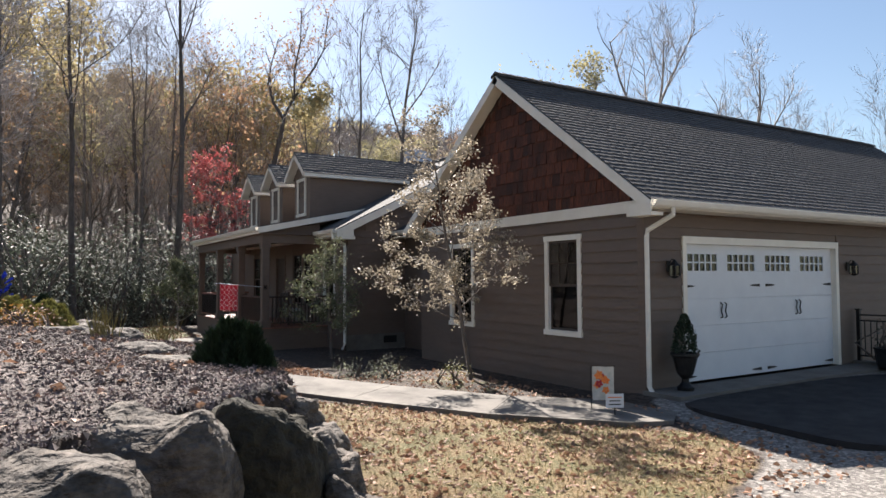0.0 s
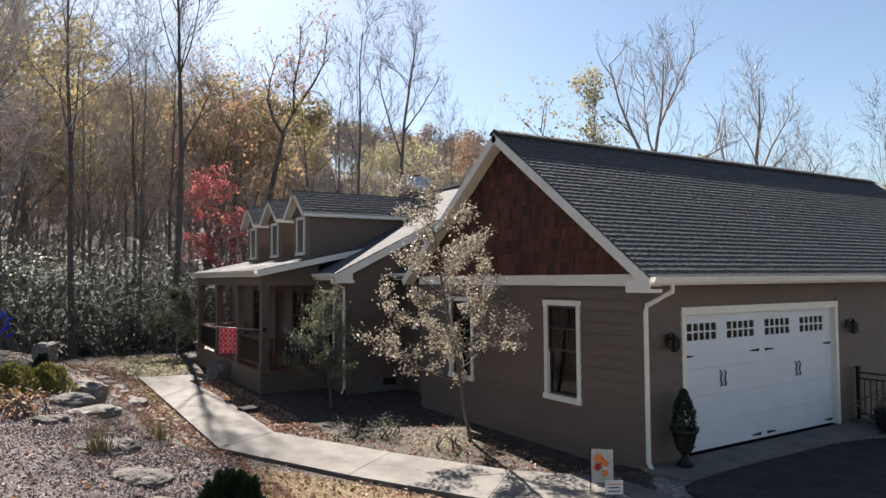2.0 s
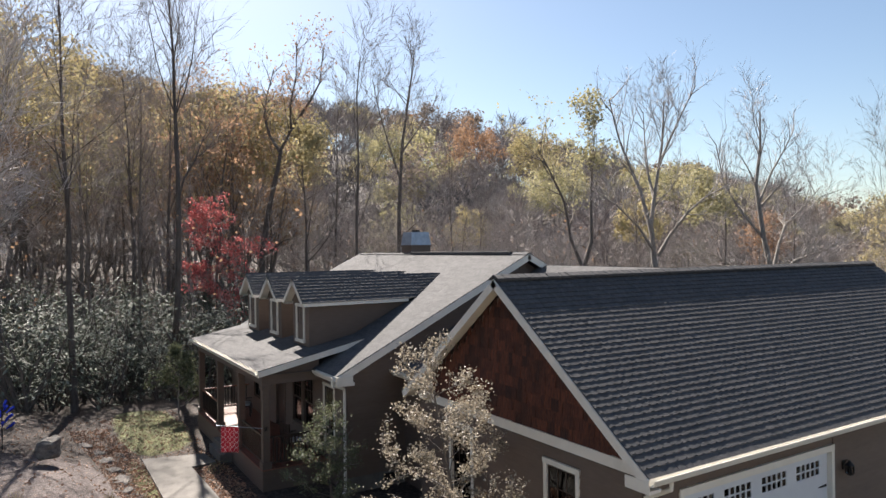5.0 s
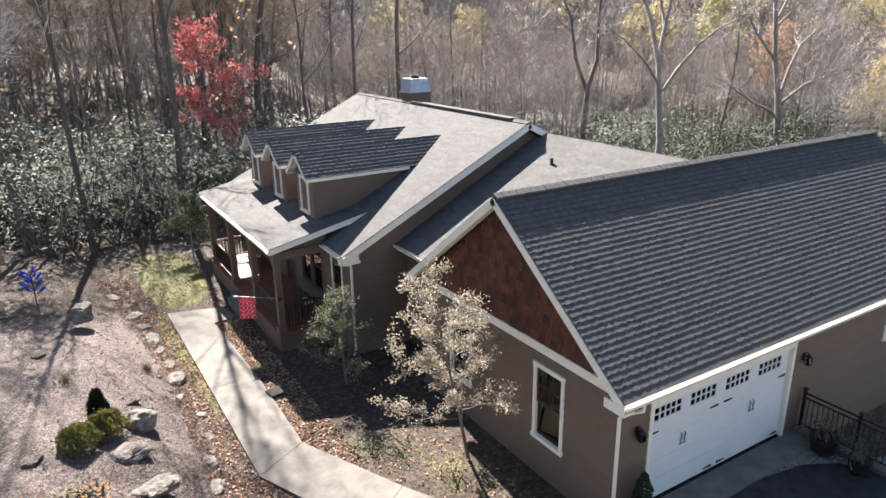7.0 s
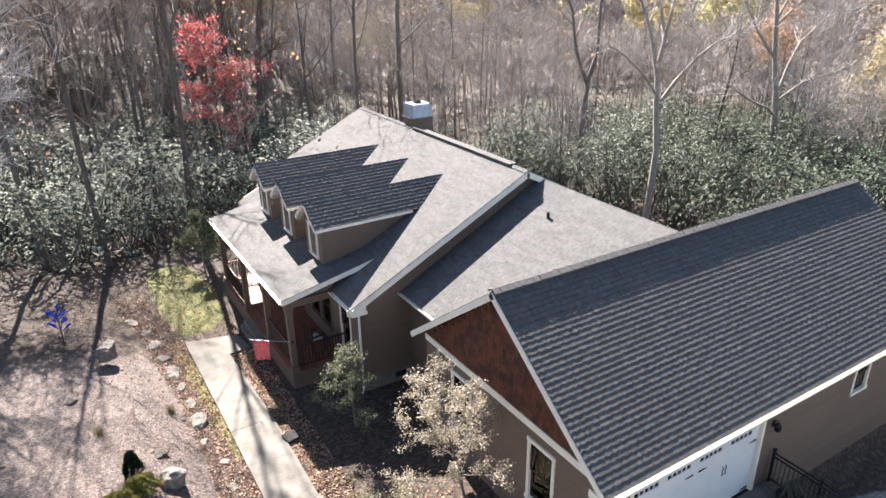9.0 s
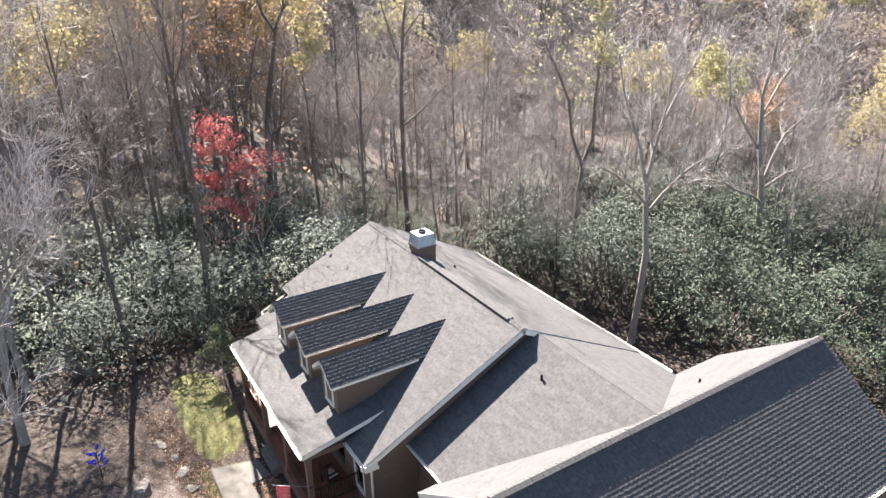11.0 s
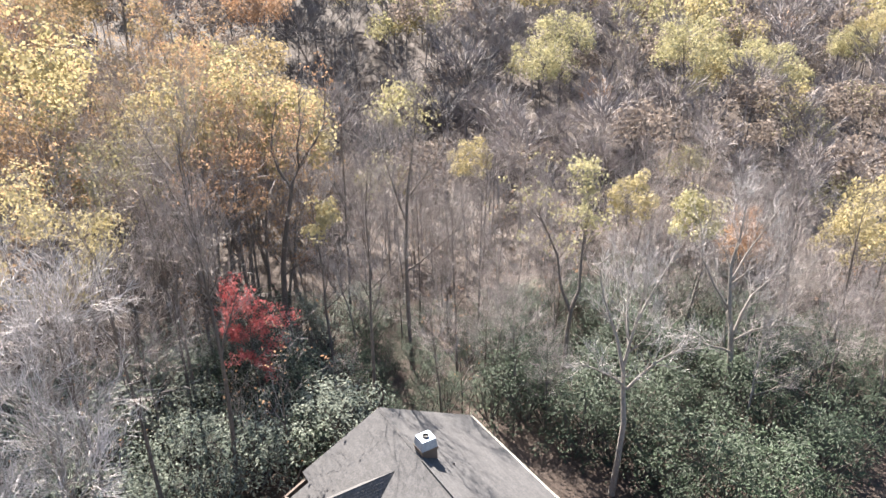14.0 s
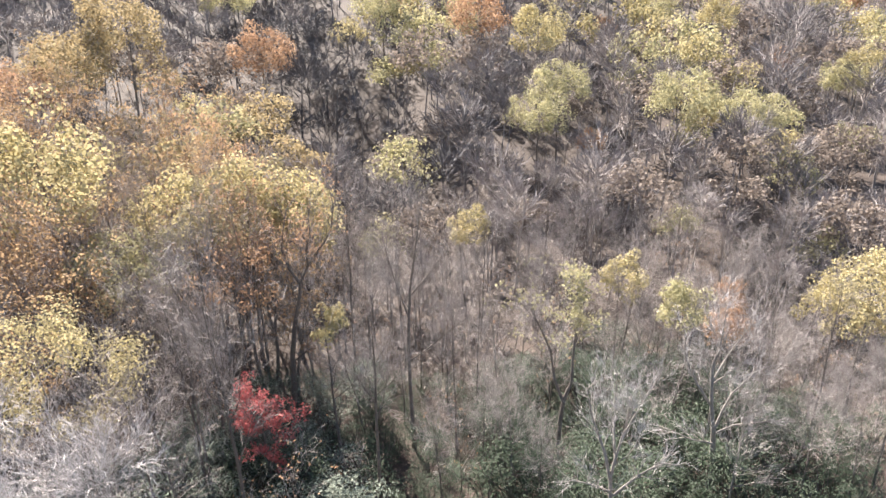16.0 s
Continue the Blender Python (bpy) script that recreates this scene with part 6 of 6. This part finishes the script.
def layered_tree(seed, x, y, tall, label, tilt, mat, dense=48, wide=1.0):
    """A thin stem with tiers of level boughs, each a spray of small leaves."""
    g = Twigs(seed)
    r = g.r
    stem, d = bend(r, Vector((0, 0, -0.3)), Vector((0.02, 0, 1)), tall * 0.97, 10, 0.035, 0.05)
    g.limb(stem, [0.05 * (1 - 0.85 * k / 10) for k in range(11)], 7)
    for k in range(24):
        t = 0.24 + 0.74 * (k + 0.6 * r.random()) / 24
        i = min(int(t * 10), 9)
        p = stem[i].lerp(stem[i + 1], t * 10 - i)
        a = k * 2.4 + r.uniform(-0.5, 0.5)
        ln = tall * wide * (0.42 - 0.34 * t) * r.choice((0.55, 0.85, 1.0, 1.15))
        b, d = bend(r, p, Vector((math.cos(a), math.sin(a), 0.30 + 0.5 * t)), ln, 4, 0.12, 0.05)
        g.limb(b, [0.015 * (1 - 0.2 * m) for m in range(5)], 4)
        for m in range(10):
            u = 0.3 + 0.7 * (m + r.random()) / 10
            j = min(int(u * 4), 3)
            q = b[j].lerp(b[j + 1], u * 4 - j)
            way = side_way(r, d, r.uniform(0.4, 1.2))
            way.z += 0.2
            e = q + way.normalized() * ln * 0.36 * r.uniform(0.4, 1.1)
            g.spike(q, e, 0.005)
            for _ in range(int(dense * (1.15 - t) * r.uniform(0.3, 1.3))):
                c = q.lerp(e, r.uniform(0.35, 1.1)) + Vector((r.gauss(0, 0.07), r.gauss(0, 0.07), r.gauss(0.0, 0.06)))
                g.leaf(c, 0.046, flat=0.2)
    o = tree_thing("ornamental_tree", g, BARK_DARK, mat, label)
    o.matrix_basis = pose(x, y, height1(x, y), tilt[0], tilt[1], 30)


layered_tree(401, -1.05, 3.6, 5.8, "slender young tree with silvery tan leaves beside the garage", (-4, -7), LEAF_GREY, 88, 1.0)
LEAF_OLIVE = material("olive_leaves", (0.07, 0.085, 0.045), (0.20, 0.21, 0.12), 2, 0.7, 0, vary=0.4, by="island", thin=0.25)
layered_tree(405, -2.05, 8.5, 3.3, "small olive-leaved tree beside the porch", (0, -4), LEAF_OLIVE, 46, 1.15)
small_tree("ornamental_tree", 409, -3.2, 23.0, 3.6, 0.33, 2600, 0.1, LEAF_OLIVE, "small olive-leaved tree at the porch's far end", first=0.2, limbs=13)


def dwarf_conifer(x, y, z, wide, tall, seed, label, lobes=((0, 0, 1.0),), mat=None, name="dwarf_conifer"):
    """Tight sprays of needles over rounded lobes."""
    g = Twigs(seed)
    r = g.r
    g.limb([Vector((0, 0, -0.15)), Vector((0, 0, tall * 0.5))], [0.03, 0.012], 5)
    for lx, ly, ls in lobes:
        for k in range(int(900 * ls)):
            h = r.random() ** 0.8
            a = r.uniform(0, 6.28)
            rad = wide * 0.5 * ls * (1.02 - h) ** 0.55 * (0.6 + 0.4 * r.random() ** 0.4) * (1 + 0.22 * math.sin(3 * a + 7 * h) + 0.12 * math.sin(9 * h * 2 + 5 * a))
            p = Vector((lx + rad * math.cos(a), ly + rad * math.sin(a), tall * ls * h))
            d = Vector((math.cos(a) * 0.8, math.sin(a) * 0.8, 0.6 + r.random())).normalized()
            q = p + d * r.uniform(0.04, 0.09)
            s = d.cross(Vector((r.gauss(0, 1), r.gauss(0, 1), r.gauss(0, 1)))).normalized() * r.uniform(0.010, 0.02)
            i = len(g.lv)
            g.lv += [tuple(p - s), tuple(p + s), tuple(q)]
            g.lf.append((i, i + 1, i + 2))
            w = d.cross(s).normalized() * s.length
            i += 3
            g.lv += [tuple(p - w), tuple(p + w), tuple(q)]
            g.lf.append((i, i + 1, i + 2))
    o = thing(name, label, "shrub", at=(x, y, z))
    raw("stem", g.v, g.f, BARK_DARK, o)
    raw("foliage", g.lv, g.lf, mat or LEAF_CONIFER, o)
    return o


dwarf_conifer(-7.28, -2.1, 0.95, 0.34, 0.54, 1, "dark green dwarf spruce among the rocks", ((0, 0, 1.0), (0.17, -0.08, 0.9), (-0.18, 0.08, 0.62), (0.04, 0.16, 0.8), (0.01, -0.16, 0.66), (0.25, -0.15, 0.58), (-0.09, 0.03, 0.84), (0.1, 0.02, 0.95)))
dwarf_conifer(-8.4, 8.7, height1(-8.4, 8.7) - 0.02, 0.5, 0.75, 2, "dark green upright dwarf conifer in the mulch", ((0, 0, 1.0), (0.08, 0.05, 0.7), (-0.08, 0.0, 0.75)))
for k, (x, y, w) in enumerate(((-8.94, 7.25, 0.72), (-8.35, 7.7, 0.68))):
    dwarf_conifer(x, y, height1(x, y), w, 0.58, 10 + k, "rounded yellow-green shrub in the mulch", ((0, 0, 1.0), (0.2, 0.08, 0.85), (-0.18, 0.12, 0.8), (0.03, -0.2, 0.8)), LEAF_SHRUB, "rounded_shrub")
for k, (x, y, w, t) in enumerate(((-1.75, 3.2, 0.34, 0.42), (-2.5, 4.6, 0.4, 0.3), (-3.0, 5.2, 0.4, 0.34), (-2.2, 5.0, 0.4, 0.36), (-3.9, 10.7, 0.25, 0.2), (-3.6, 14.2, 0.25, 0.3))):
    o = bush_thing("bedding_plant", bush(30 + k, w, t, 24, 9, 0.06, stems=5), (LEAF_SHRUB, LEAF_OLIVE)[min(k, 1)] if k < 4 else GRASS, "low loose plant in the leafy bed by the house", "plants in the bed by the house", "plant")
    o.matrix_basis = pose(x, y, height1(x, y))


def tussock(x, y, seed, mat, tall=0.6, n=130, label="dry orange-tan grass clump on the bank"):
    g = Twigs(seed)
    r = g.r
    for _ in range(n):
        a = r.uniform(0, 6.28)
        p = Vector((r.gauss(0, 0.06), r.gauss(0, 0.06), -0.02))
        q = p + Vector((math.cos(a) * r.uniform(0.05, 0.4) * tall, math.sin(a) * r.uniform(0.05, 0.4) * tall, tall * r.uniform(0.5, 1.0)))
        g.spike(p, q, 0.006)
    o = raw("grass_clump", g.tv, g.tf, mat)
    o.matrix_basis = pose(x, y, height1(x, y))
    return tagged(o, label, "grass", "grass clumps on the bank", kind="stuff")


LEAF_ORANGE = material("orange_grass", (0.30, 0.13, 0.03), (0.50, 0.26, 0.08), 2, 0.7, 0, vary=0.4, by="island", thin=0.3)
r8 = random.Random(88)
for k in range(7):
    x, y = -9.5 + r8.uniform(-0.8, 0.9), 4.9 + r8.uniform(-0.9, 0.9)
    o = bush_thing("perennial", bush(500 + k, 0.36, r8.uniform(0.3, 0.5), 20, 7, 0.075, stems=9), (LEAF_ORANGE, LEAF_SHRUB, LEAF_ORANGE, LEAF_FALLEN)[k % 4], "loose orange-yellow autumn perennial on the bank", "perennials on the bank", "plant")
    o.matrix_basis = pose(x, y, height1(x, y))
for k, (x, y) in enumerate(((-8.0, 0.5), (-7.2, 1.6), (-6.4, 0.3), (-6.1, 1.2), (-6.7, 2.6), (-6.9, 12.0), (-9.0, 11.0))):
    tussock(x, y, 520 + k, GRASS, 0.45, 70)

# fallen leaves, mulch chips, grass blades
def scatter(name, n, pick, make, mat, label, seed):
    g = Twigs(seed)
    xy = []
    while len(xy) < n:
        p = pick(g.r)
        if p is not None:
            xy.append(p)
    xy = np.array(xy)
    if pick is on_lawn:
        xy = xy[inside(LAWN_EDGE, xy[:, 0], xy[:, 1]) > 0]
    for x, y, z in zip(xy[:, 0].tolist(), xy[:, 1].tolist(), height(xy[:, 0], xy[:, 1]).tolist()):
        make(g, Vector((x, y, z)))
    v, f = (g.lv, g.lf) if g.lf else (g.tv, g.tf)
    return tagged(raw(name, v, f, mat), label, "ground cover", kind="stuff")


def on_bank(r):
    y = r.uniform(-5.2, 12) if r.random() < 0.75 else r.uniform(-4.8, 3)
    x = float(toe(y)) - 0.1 - abs(r.gauss(0, 2.2))
    return (x, y) if x > -13 else None


def on_lawn(r):
    x, y = r.uniform(-6.2, -0.3), r.uniform(-8, 17)
    if r.random() < 0.4:
        y = r.uniform(-6, 4)
    return x, y


def on_any(r):
    x, y = r.uniform(-10, -0.6), r.uniform(-4, 24)
    return None if (x > -3.1 and y > 10) or (x > -3.3 and y > 5.5) or (x < -6.3 and r.random() < 0.75) else (x, y)


def lay(size, up=0.02, long=1.0, flat=0.75):
    def make(g, p):
        g.leaf(p + Vector((0, 0, up * g.r.random() + 0.008)), size, flat=flat, long=long)
    return make


def blade(g, p):
    r = g.r
    h = r.uniform(0.03, 0.085)
    g.spike(p - Vector((0, 0, 0.01)), p + Vector((r.gauss(0, 0.03), r.gauss(0, 0.03), h)), 0.004)


scatter("mulch_chips", 50000, on_bank, lay(0.0135, 0.028, 2.0, 0.62), CHIP, "shredded bark mulch over the bank", 1)
def on_head(r):
    y = r.uniform(-5.2, 7)
    x = float(toe(y)) - 0.05 - abs(r.gauss(0, 1.7))
    return (x, y) if x > -12 else None


def clod(g, p):
    r = g.r
    k = r.uniform(0.5, 1.5)
    g.spike(p - Vector((0, 0, 0.012)), p + Vector((r.gauss(0, 0.008), r.gauss(0, 0.008), 0.015 * k)), 0.024 * k)


scatter("mulch_clods", 15000, on_head, clod, CHIP, "rough clods of dark mulch over the bank", 6)
scatter("fallen_leaves", 8500, on_lawn, lay(0.040, 0.018), LEAF_FALLEN, "dry brown leaves lying on the lawn", 2)
scatter("litter_leaves", 7500, on_any, lay(0.065, 0.02), LEAF_FALLEN, "dry brown leaves strewn over beds and path", 3)
def on_strip(r):
    y = r.uniform(-1, 22)
    return (float(toe(y)) + r.uniform(-0.5, 0.9), y) if r.random() < 0.7 else (r.uniform(-4.2, -3.2), r.uniform(5, 15))


scatter("strip_leaves", 7000, on_strip, lay(0.075, 0.02), LEAF_FALLEN, "dry russet leaves along the path's edge", 5)
scatter("lawn_grass", 17000, on_lawn, blade, GRASS, "short yellowing lawn grass", 4)


# ---- small things ----
def topiary(x, y, z):
    o = thing("potted_topiary", "clipped conifer in a black urn beside the garage door", "potted plant", at=(x, y, z))
    part("urn", lathe(bmesh.new(), [(0.13, 0), (0.14, 0.05), (0.10, 0.08), (0.06, 0.13), (0.06, 0.19), (0.13, 0.27), (0.17, 0.42), (0.20, 0.54), (0.23, 0.57), (0.23, 0.61), (0.19, 0.61), (0.17, 0.55)], 18), BLACK, o, "black urn", smooth=False)
    g = Twigs(5)
    r = g.r
    for k in range(1500):
        h = r.random() ** 0.85
        a = r.uniform(0, 6.28)
        rad = 0.2 * (1.05 - h) ** 0.6 * (0.72 + 0.4 * r.random()) * (1 + 0.18 * math.sin(4 * a + 9 * h))
        p = Vector((rad * math.cos(a), rad * math.sin(a), 0.6 + 0.64 * h))
        g.leaf(p, 0.04)
    raw("foliage", g.lv, g.lf, LEAF_CONIFER, o)
    part("stem", tube(bmesh.new(), [(0, 0, 0.5), (0, 0, 0.8)], 0.015, 6), BARK_DARK, o)


topiary(0.52, -0.36, -0.01)

# a printed garden flag and a small yard sign
gf = thing("garden_flag", "small garden flag printed with an orange flower, on a wire stand", "garden flag", at=(-1.27, -0.31, height1(-1.27, -0.31) + 0.08), turn=-38)
part("stand", tube(bmesh.new(), [(-0.19, 0, -0.1), (-0.19, 0, 0.62), (0.17, 0, 0.62)], 0.007, 6), BLACK, gf)
vs, fs = [], []
for i in range(7):
    for j in range(9):
        vs.append((-0.17 + 0.32 * i / 6, 0.018 * math.sin(i * 1.1 + j * 0.5), 0.61 - 0.5 * j / 8))
for i in range(6):
    for j in range(8):
        fs.append((i * 9 + j, (i + 1) * 9 + j, (i + 1) * 9 + j + 1, i * 9 + j + 1))
cl = raw("cloth", vs, fs, GREEN_PRINT, gf, "pale cloth")
cl.modifiers.new("solid", "SOLIDIFY").thickness = 0.004
rf = random.Random(12)
for k in range(9):
    c = (rf.uniform(-0.10, 0.09), rf.uniform(0.22, 0.53))
    bm = bmesh.new()
    for q in range(5):
        a = q * 1.257 + k
        pts = [(0.008, 0.012), (0.04, 0.022), (0.062, 0.0), (0.04, -0.022), (0.008, -0.012)]
        bm.faces.new([bm.verts.new((c[0] + u * math.cos(a) - w * math.sin(a), -0.024 - 0.0008 * k, c[1] + u * math.sin(a) + w * math.cos(a))) for u, w in pts])
    part("flower_print", bm, ORANGE if k % 3 else RED_CLOTH, gf, "orange-red flower print")
ys = thing("yard_sign", "small pale yard sign on a wire stake by the path", "sign", at=(-1.47, -0.72, height1(-1.47, -0.72) + 0.05), turn=-30)
part("stake", boxes((-0.008, 0.008, -0.008, 0.008, -0.15, 0.22)), BLACK, ys)
part("panel", boxes((-0.13, 0.13, -0.012, -0.004, 0.12, 0.32), bevel=0.002), DOORWHITE, ys)
for k, w in enumerate((0.2, 0.16, 0.18)):
    part("text_bar", boxes((-w / 2, w / 2, -0.0145, -0.0125, 0.26 - k * 0.05, 0.275 - k * 0.05)), ORANGE if k == 0 else BLACK, ys)

# flag on the porch post
fl = thing("porch_flag", "red flag with white lattice print on a porch pole", "flag", at=(-2.83, 11.55, 1.62))
part("pole", tube(bmesh.new(), [(0, 0, 0), (-1.25, 0.75, 0.12)], 0.009, 8), METAL, fl, "thin metal flag pole")
part("bracket", boxes((-0.06, 0.03, -0.03, 0.06, -0.06, 0.06)), BLACK, fl)
vs, fs = [], []
FW, FH = 0.52, 0.74
base, way = Vector((-0.68, 0.41, 0.06)), Vector((-0.857, 0.514, 0.05)).normalized()


def on_flag(u, v, o=0.0):
    p = base + way * (u * FW) + Vector((0, 0, -v * FH))
    return p + Vector((-0.51, -0.86, 0)) * (0.035 * math.sin(u * 7 + v * 2) * v + o)


for i in range(11):
    for j in range(11):
        vs.append(tuple(on_flag(i / 10, j / 10)))
for i in range(10):
    for j in range(10):
        fs.append((i * 11 + j, (i + 1) * 11 + j, (i + 1) * 11 + j + 1, i * 11 + j + 1))
cl = raw("cloth", vs, fs, RED_CLOTH, fl)
cl.modifiers.new("solid", "SOLIDIFY").thickness = 0.004
bm = bmesh.new()
for cu in range(4):
    for cv in range(5):
        c = ((cu + 0.5) / 4, (cv + 0.5) / 5)
        n = 14
        outer = [on_flag(min(max(c[0] + 0.125 * (1 + 0.12 * math.cos(4 * a)) * math.cos(a), 0.01), 0.99), min(max(c[1] + 0.1 * (1 + 0.12 * math.cos(4 * a)) * math.sin(a), 0.01), 0.99), 0.008) for a in [2 * math.pi * q / n for q in range(n)]]
        inner = [on_flag(min(max(c[0] + 0.108 * (1 + 0.12 * math.cos(4 * a)) * math.cos(a), 0.01), 0.99), min(max(c[1] + 0.086 * (1 + 0.12 * math.cos(4 * a)) * math.sin(a), 0.01), 0.99), 0.008) for a in [2 * math.pi * q / n for q in range(n)]]
        A, B = [bm.verts.new(p) for p in outer], [bm.verts.new(p) for p in inner]
        for q in range(n):
            bm.faces.new((A[q], A[(q + 1) % n], B[(q + 1) % n], B[q]))
tagged(part("lattice_print", bm, WHITE_CLOTH, fl, "white lattice print"), kind="stuff")

# iron railing beside the drive
rail = thing("iron_railing", "black iron railing on the low wall beside the drive", "railing")
RX = 6.42
for y in (-0.12, -1.45, -2.8, -4.15):
    part("post", boxes((RX - 0.035, RX + 0.035, y - 0.035, y + 0.035, 0.04, 1.12), (RX - 0.05, RX + 0.05, y - 0.05, y + 0.05, 1.12, 1.15)), BLACK, rail)
for z in (0.16, 0.9, 1.02):
    part("rail", boxes((RX - 0.02, RX + 0.02, -4.15, -0.12, z - 0.015, z + 0.015)), BLACK, rail)
for k in range(33):
    y = -0.24 - k * 0.12
    part("baluster", boxes((RX - 0.009, RX + 0.009, y - 0.009, y + 0.009, 0.175, 0.885)), BLACK, rail)


def planter(x, y, z, seed, size=1.0):
    o = thing("planter", "dark planter with a dead-looking plant beside the railing", "planter", "planters beside the railing", at=(x, y, z))
    part("tub", lathe(bmesh.new(), [(0.22 * size, 0), (0.26 * size, 0.05), (0.3 * size, 0.36 * size), (0.32 * size, 0.38 * size), (0.32 * size, 0.41 * size), (0.28 * size, 0.41 * size), (0.26 * size, 0.35 * size)], 20), BLACK, o, "dark tub")
    g = bush(seed, 0.32 * size, 0.7 * size, 26, 9, 0.08, stems=8)
    raw("plant_foliage", [(a, b, c + 0.36 * size) for a, b, c in g.lv], g.lf, LEAF_CONIFER, o)
    tagged(raw("stem", [(a, b, c + 0.36 * size) for a, b, c in g.v], g.f, BARK_DARK, o), kind="stuff")


planter(5.98, -0.95, 0.0, 61)
planter(5.95, -1.8, 0.0, 62, 0.8)
vb = part("valve_box", boxes((-0.2, 0.2, -0.2, 0.2, -0.05, 0.1), (-0.22, 0.22, -0.22, 0.22, 0.104, 0.13), bevel=0.01), SHADE_BLACK)
vb.matrix_basis = pose(-3.98, 9.05, -0.2, 0, 0, 12)
tagged(vb, "low black utility box beside the path", "utility box")

# bottle tree on the bank
bt = thing("bottle_tree", "iron stake hung with cobalt blue glass bottles on the bank", "garden ornament", at=(-9.42, 17.5, height1(-9.42, 17.5)))
part("stake", tube(bmesh.new(), [(0, 0, -0.2), (0, 0, 1.35)], 0.018, 6), BLACK, bt)
rb = random.Random(12)
for k in range(13):
    a, h = k * 2.4, 0.55 + 0.8 * k / 13
    d = Vector((math.cos(a), math.sin(a), 0.75)).normalized()
    s = Vector((0, 0, h))
    tip = s + d * 0.24
    part("branch", tube(bmesh.new(), [s, tip], 0.006, 5), BLACK, bt)
    c = s + d * 0.14
    part("bottle", tube(bmesh.new(), [c, c + d * 0.02, c + d * 0.05, c + d * 0.1, c + d * 0.125, c + d * 0.28, c + d * 0.29], [0.016, 0.018, 0.018, 0.038, 0.045, 0.045, 0.03], 10), BLUE_GLASS, bt)

# porch furniture
def porch_chair(x, y, turn):
    o = thing("porch_chair", "dark wooden porch chair with a pale cushion", "chair", "chairs on the porch", at=(x, y, FZ), turn=turn)
    part("seat", boxes((-0.28, 0.28, -0.26, 0.26, 0.36, 0.41), bevel=0.01), DARKWOOD, o)
    part("cushion", boxes((-0.25, 0.25, -0.23, 0.23, 0.41, 0.49), bevel=0.03), CUSHION, o, "pale cushion")
    for sx in (-0.26, 0.26):
        for sy in (-0.24, 0.24):
            part("leg", boxes((sx - 0.025, sx + 0.025, sy - 0.025, sy + 0.025, 0, 0.36 if sy < 0 else 1.0)), DARKWOOD, o)
        part("armrest", boxes((sx - 0.04, sx + 0.04, -0.28, 0.26, 0.6, 0.63)), DARKWOOD, o)
    for k in range(5):
        part("back_slat", boxes((-0.2 + k * 0.1 - 0.03, -0.2 + k * 0.1 + 0.03, 0.235, 0.255, 0.43, 0.98)), DARKWOOD, o)


porch_chair(-1.7, 12.6, 100)
porch_chair(-1.6, 18.4, 70)
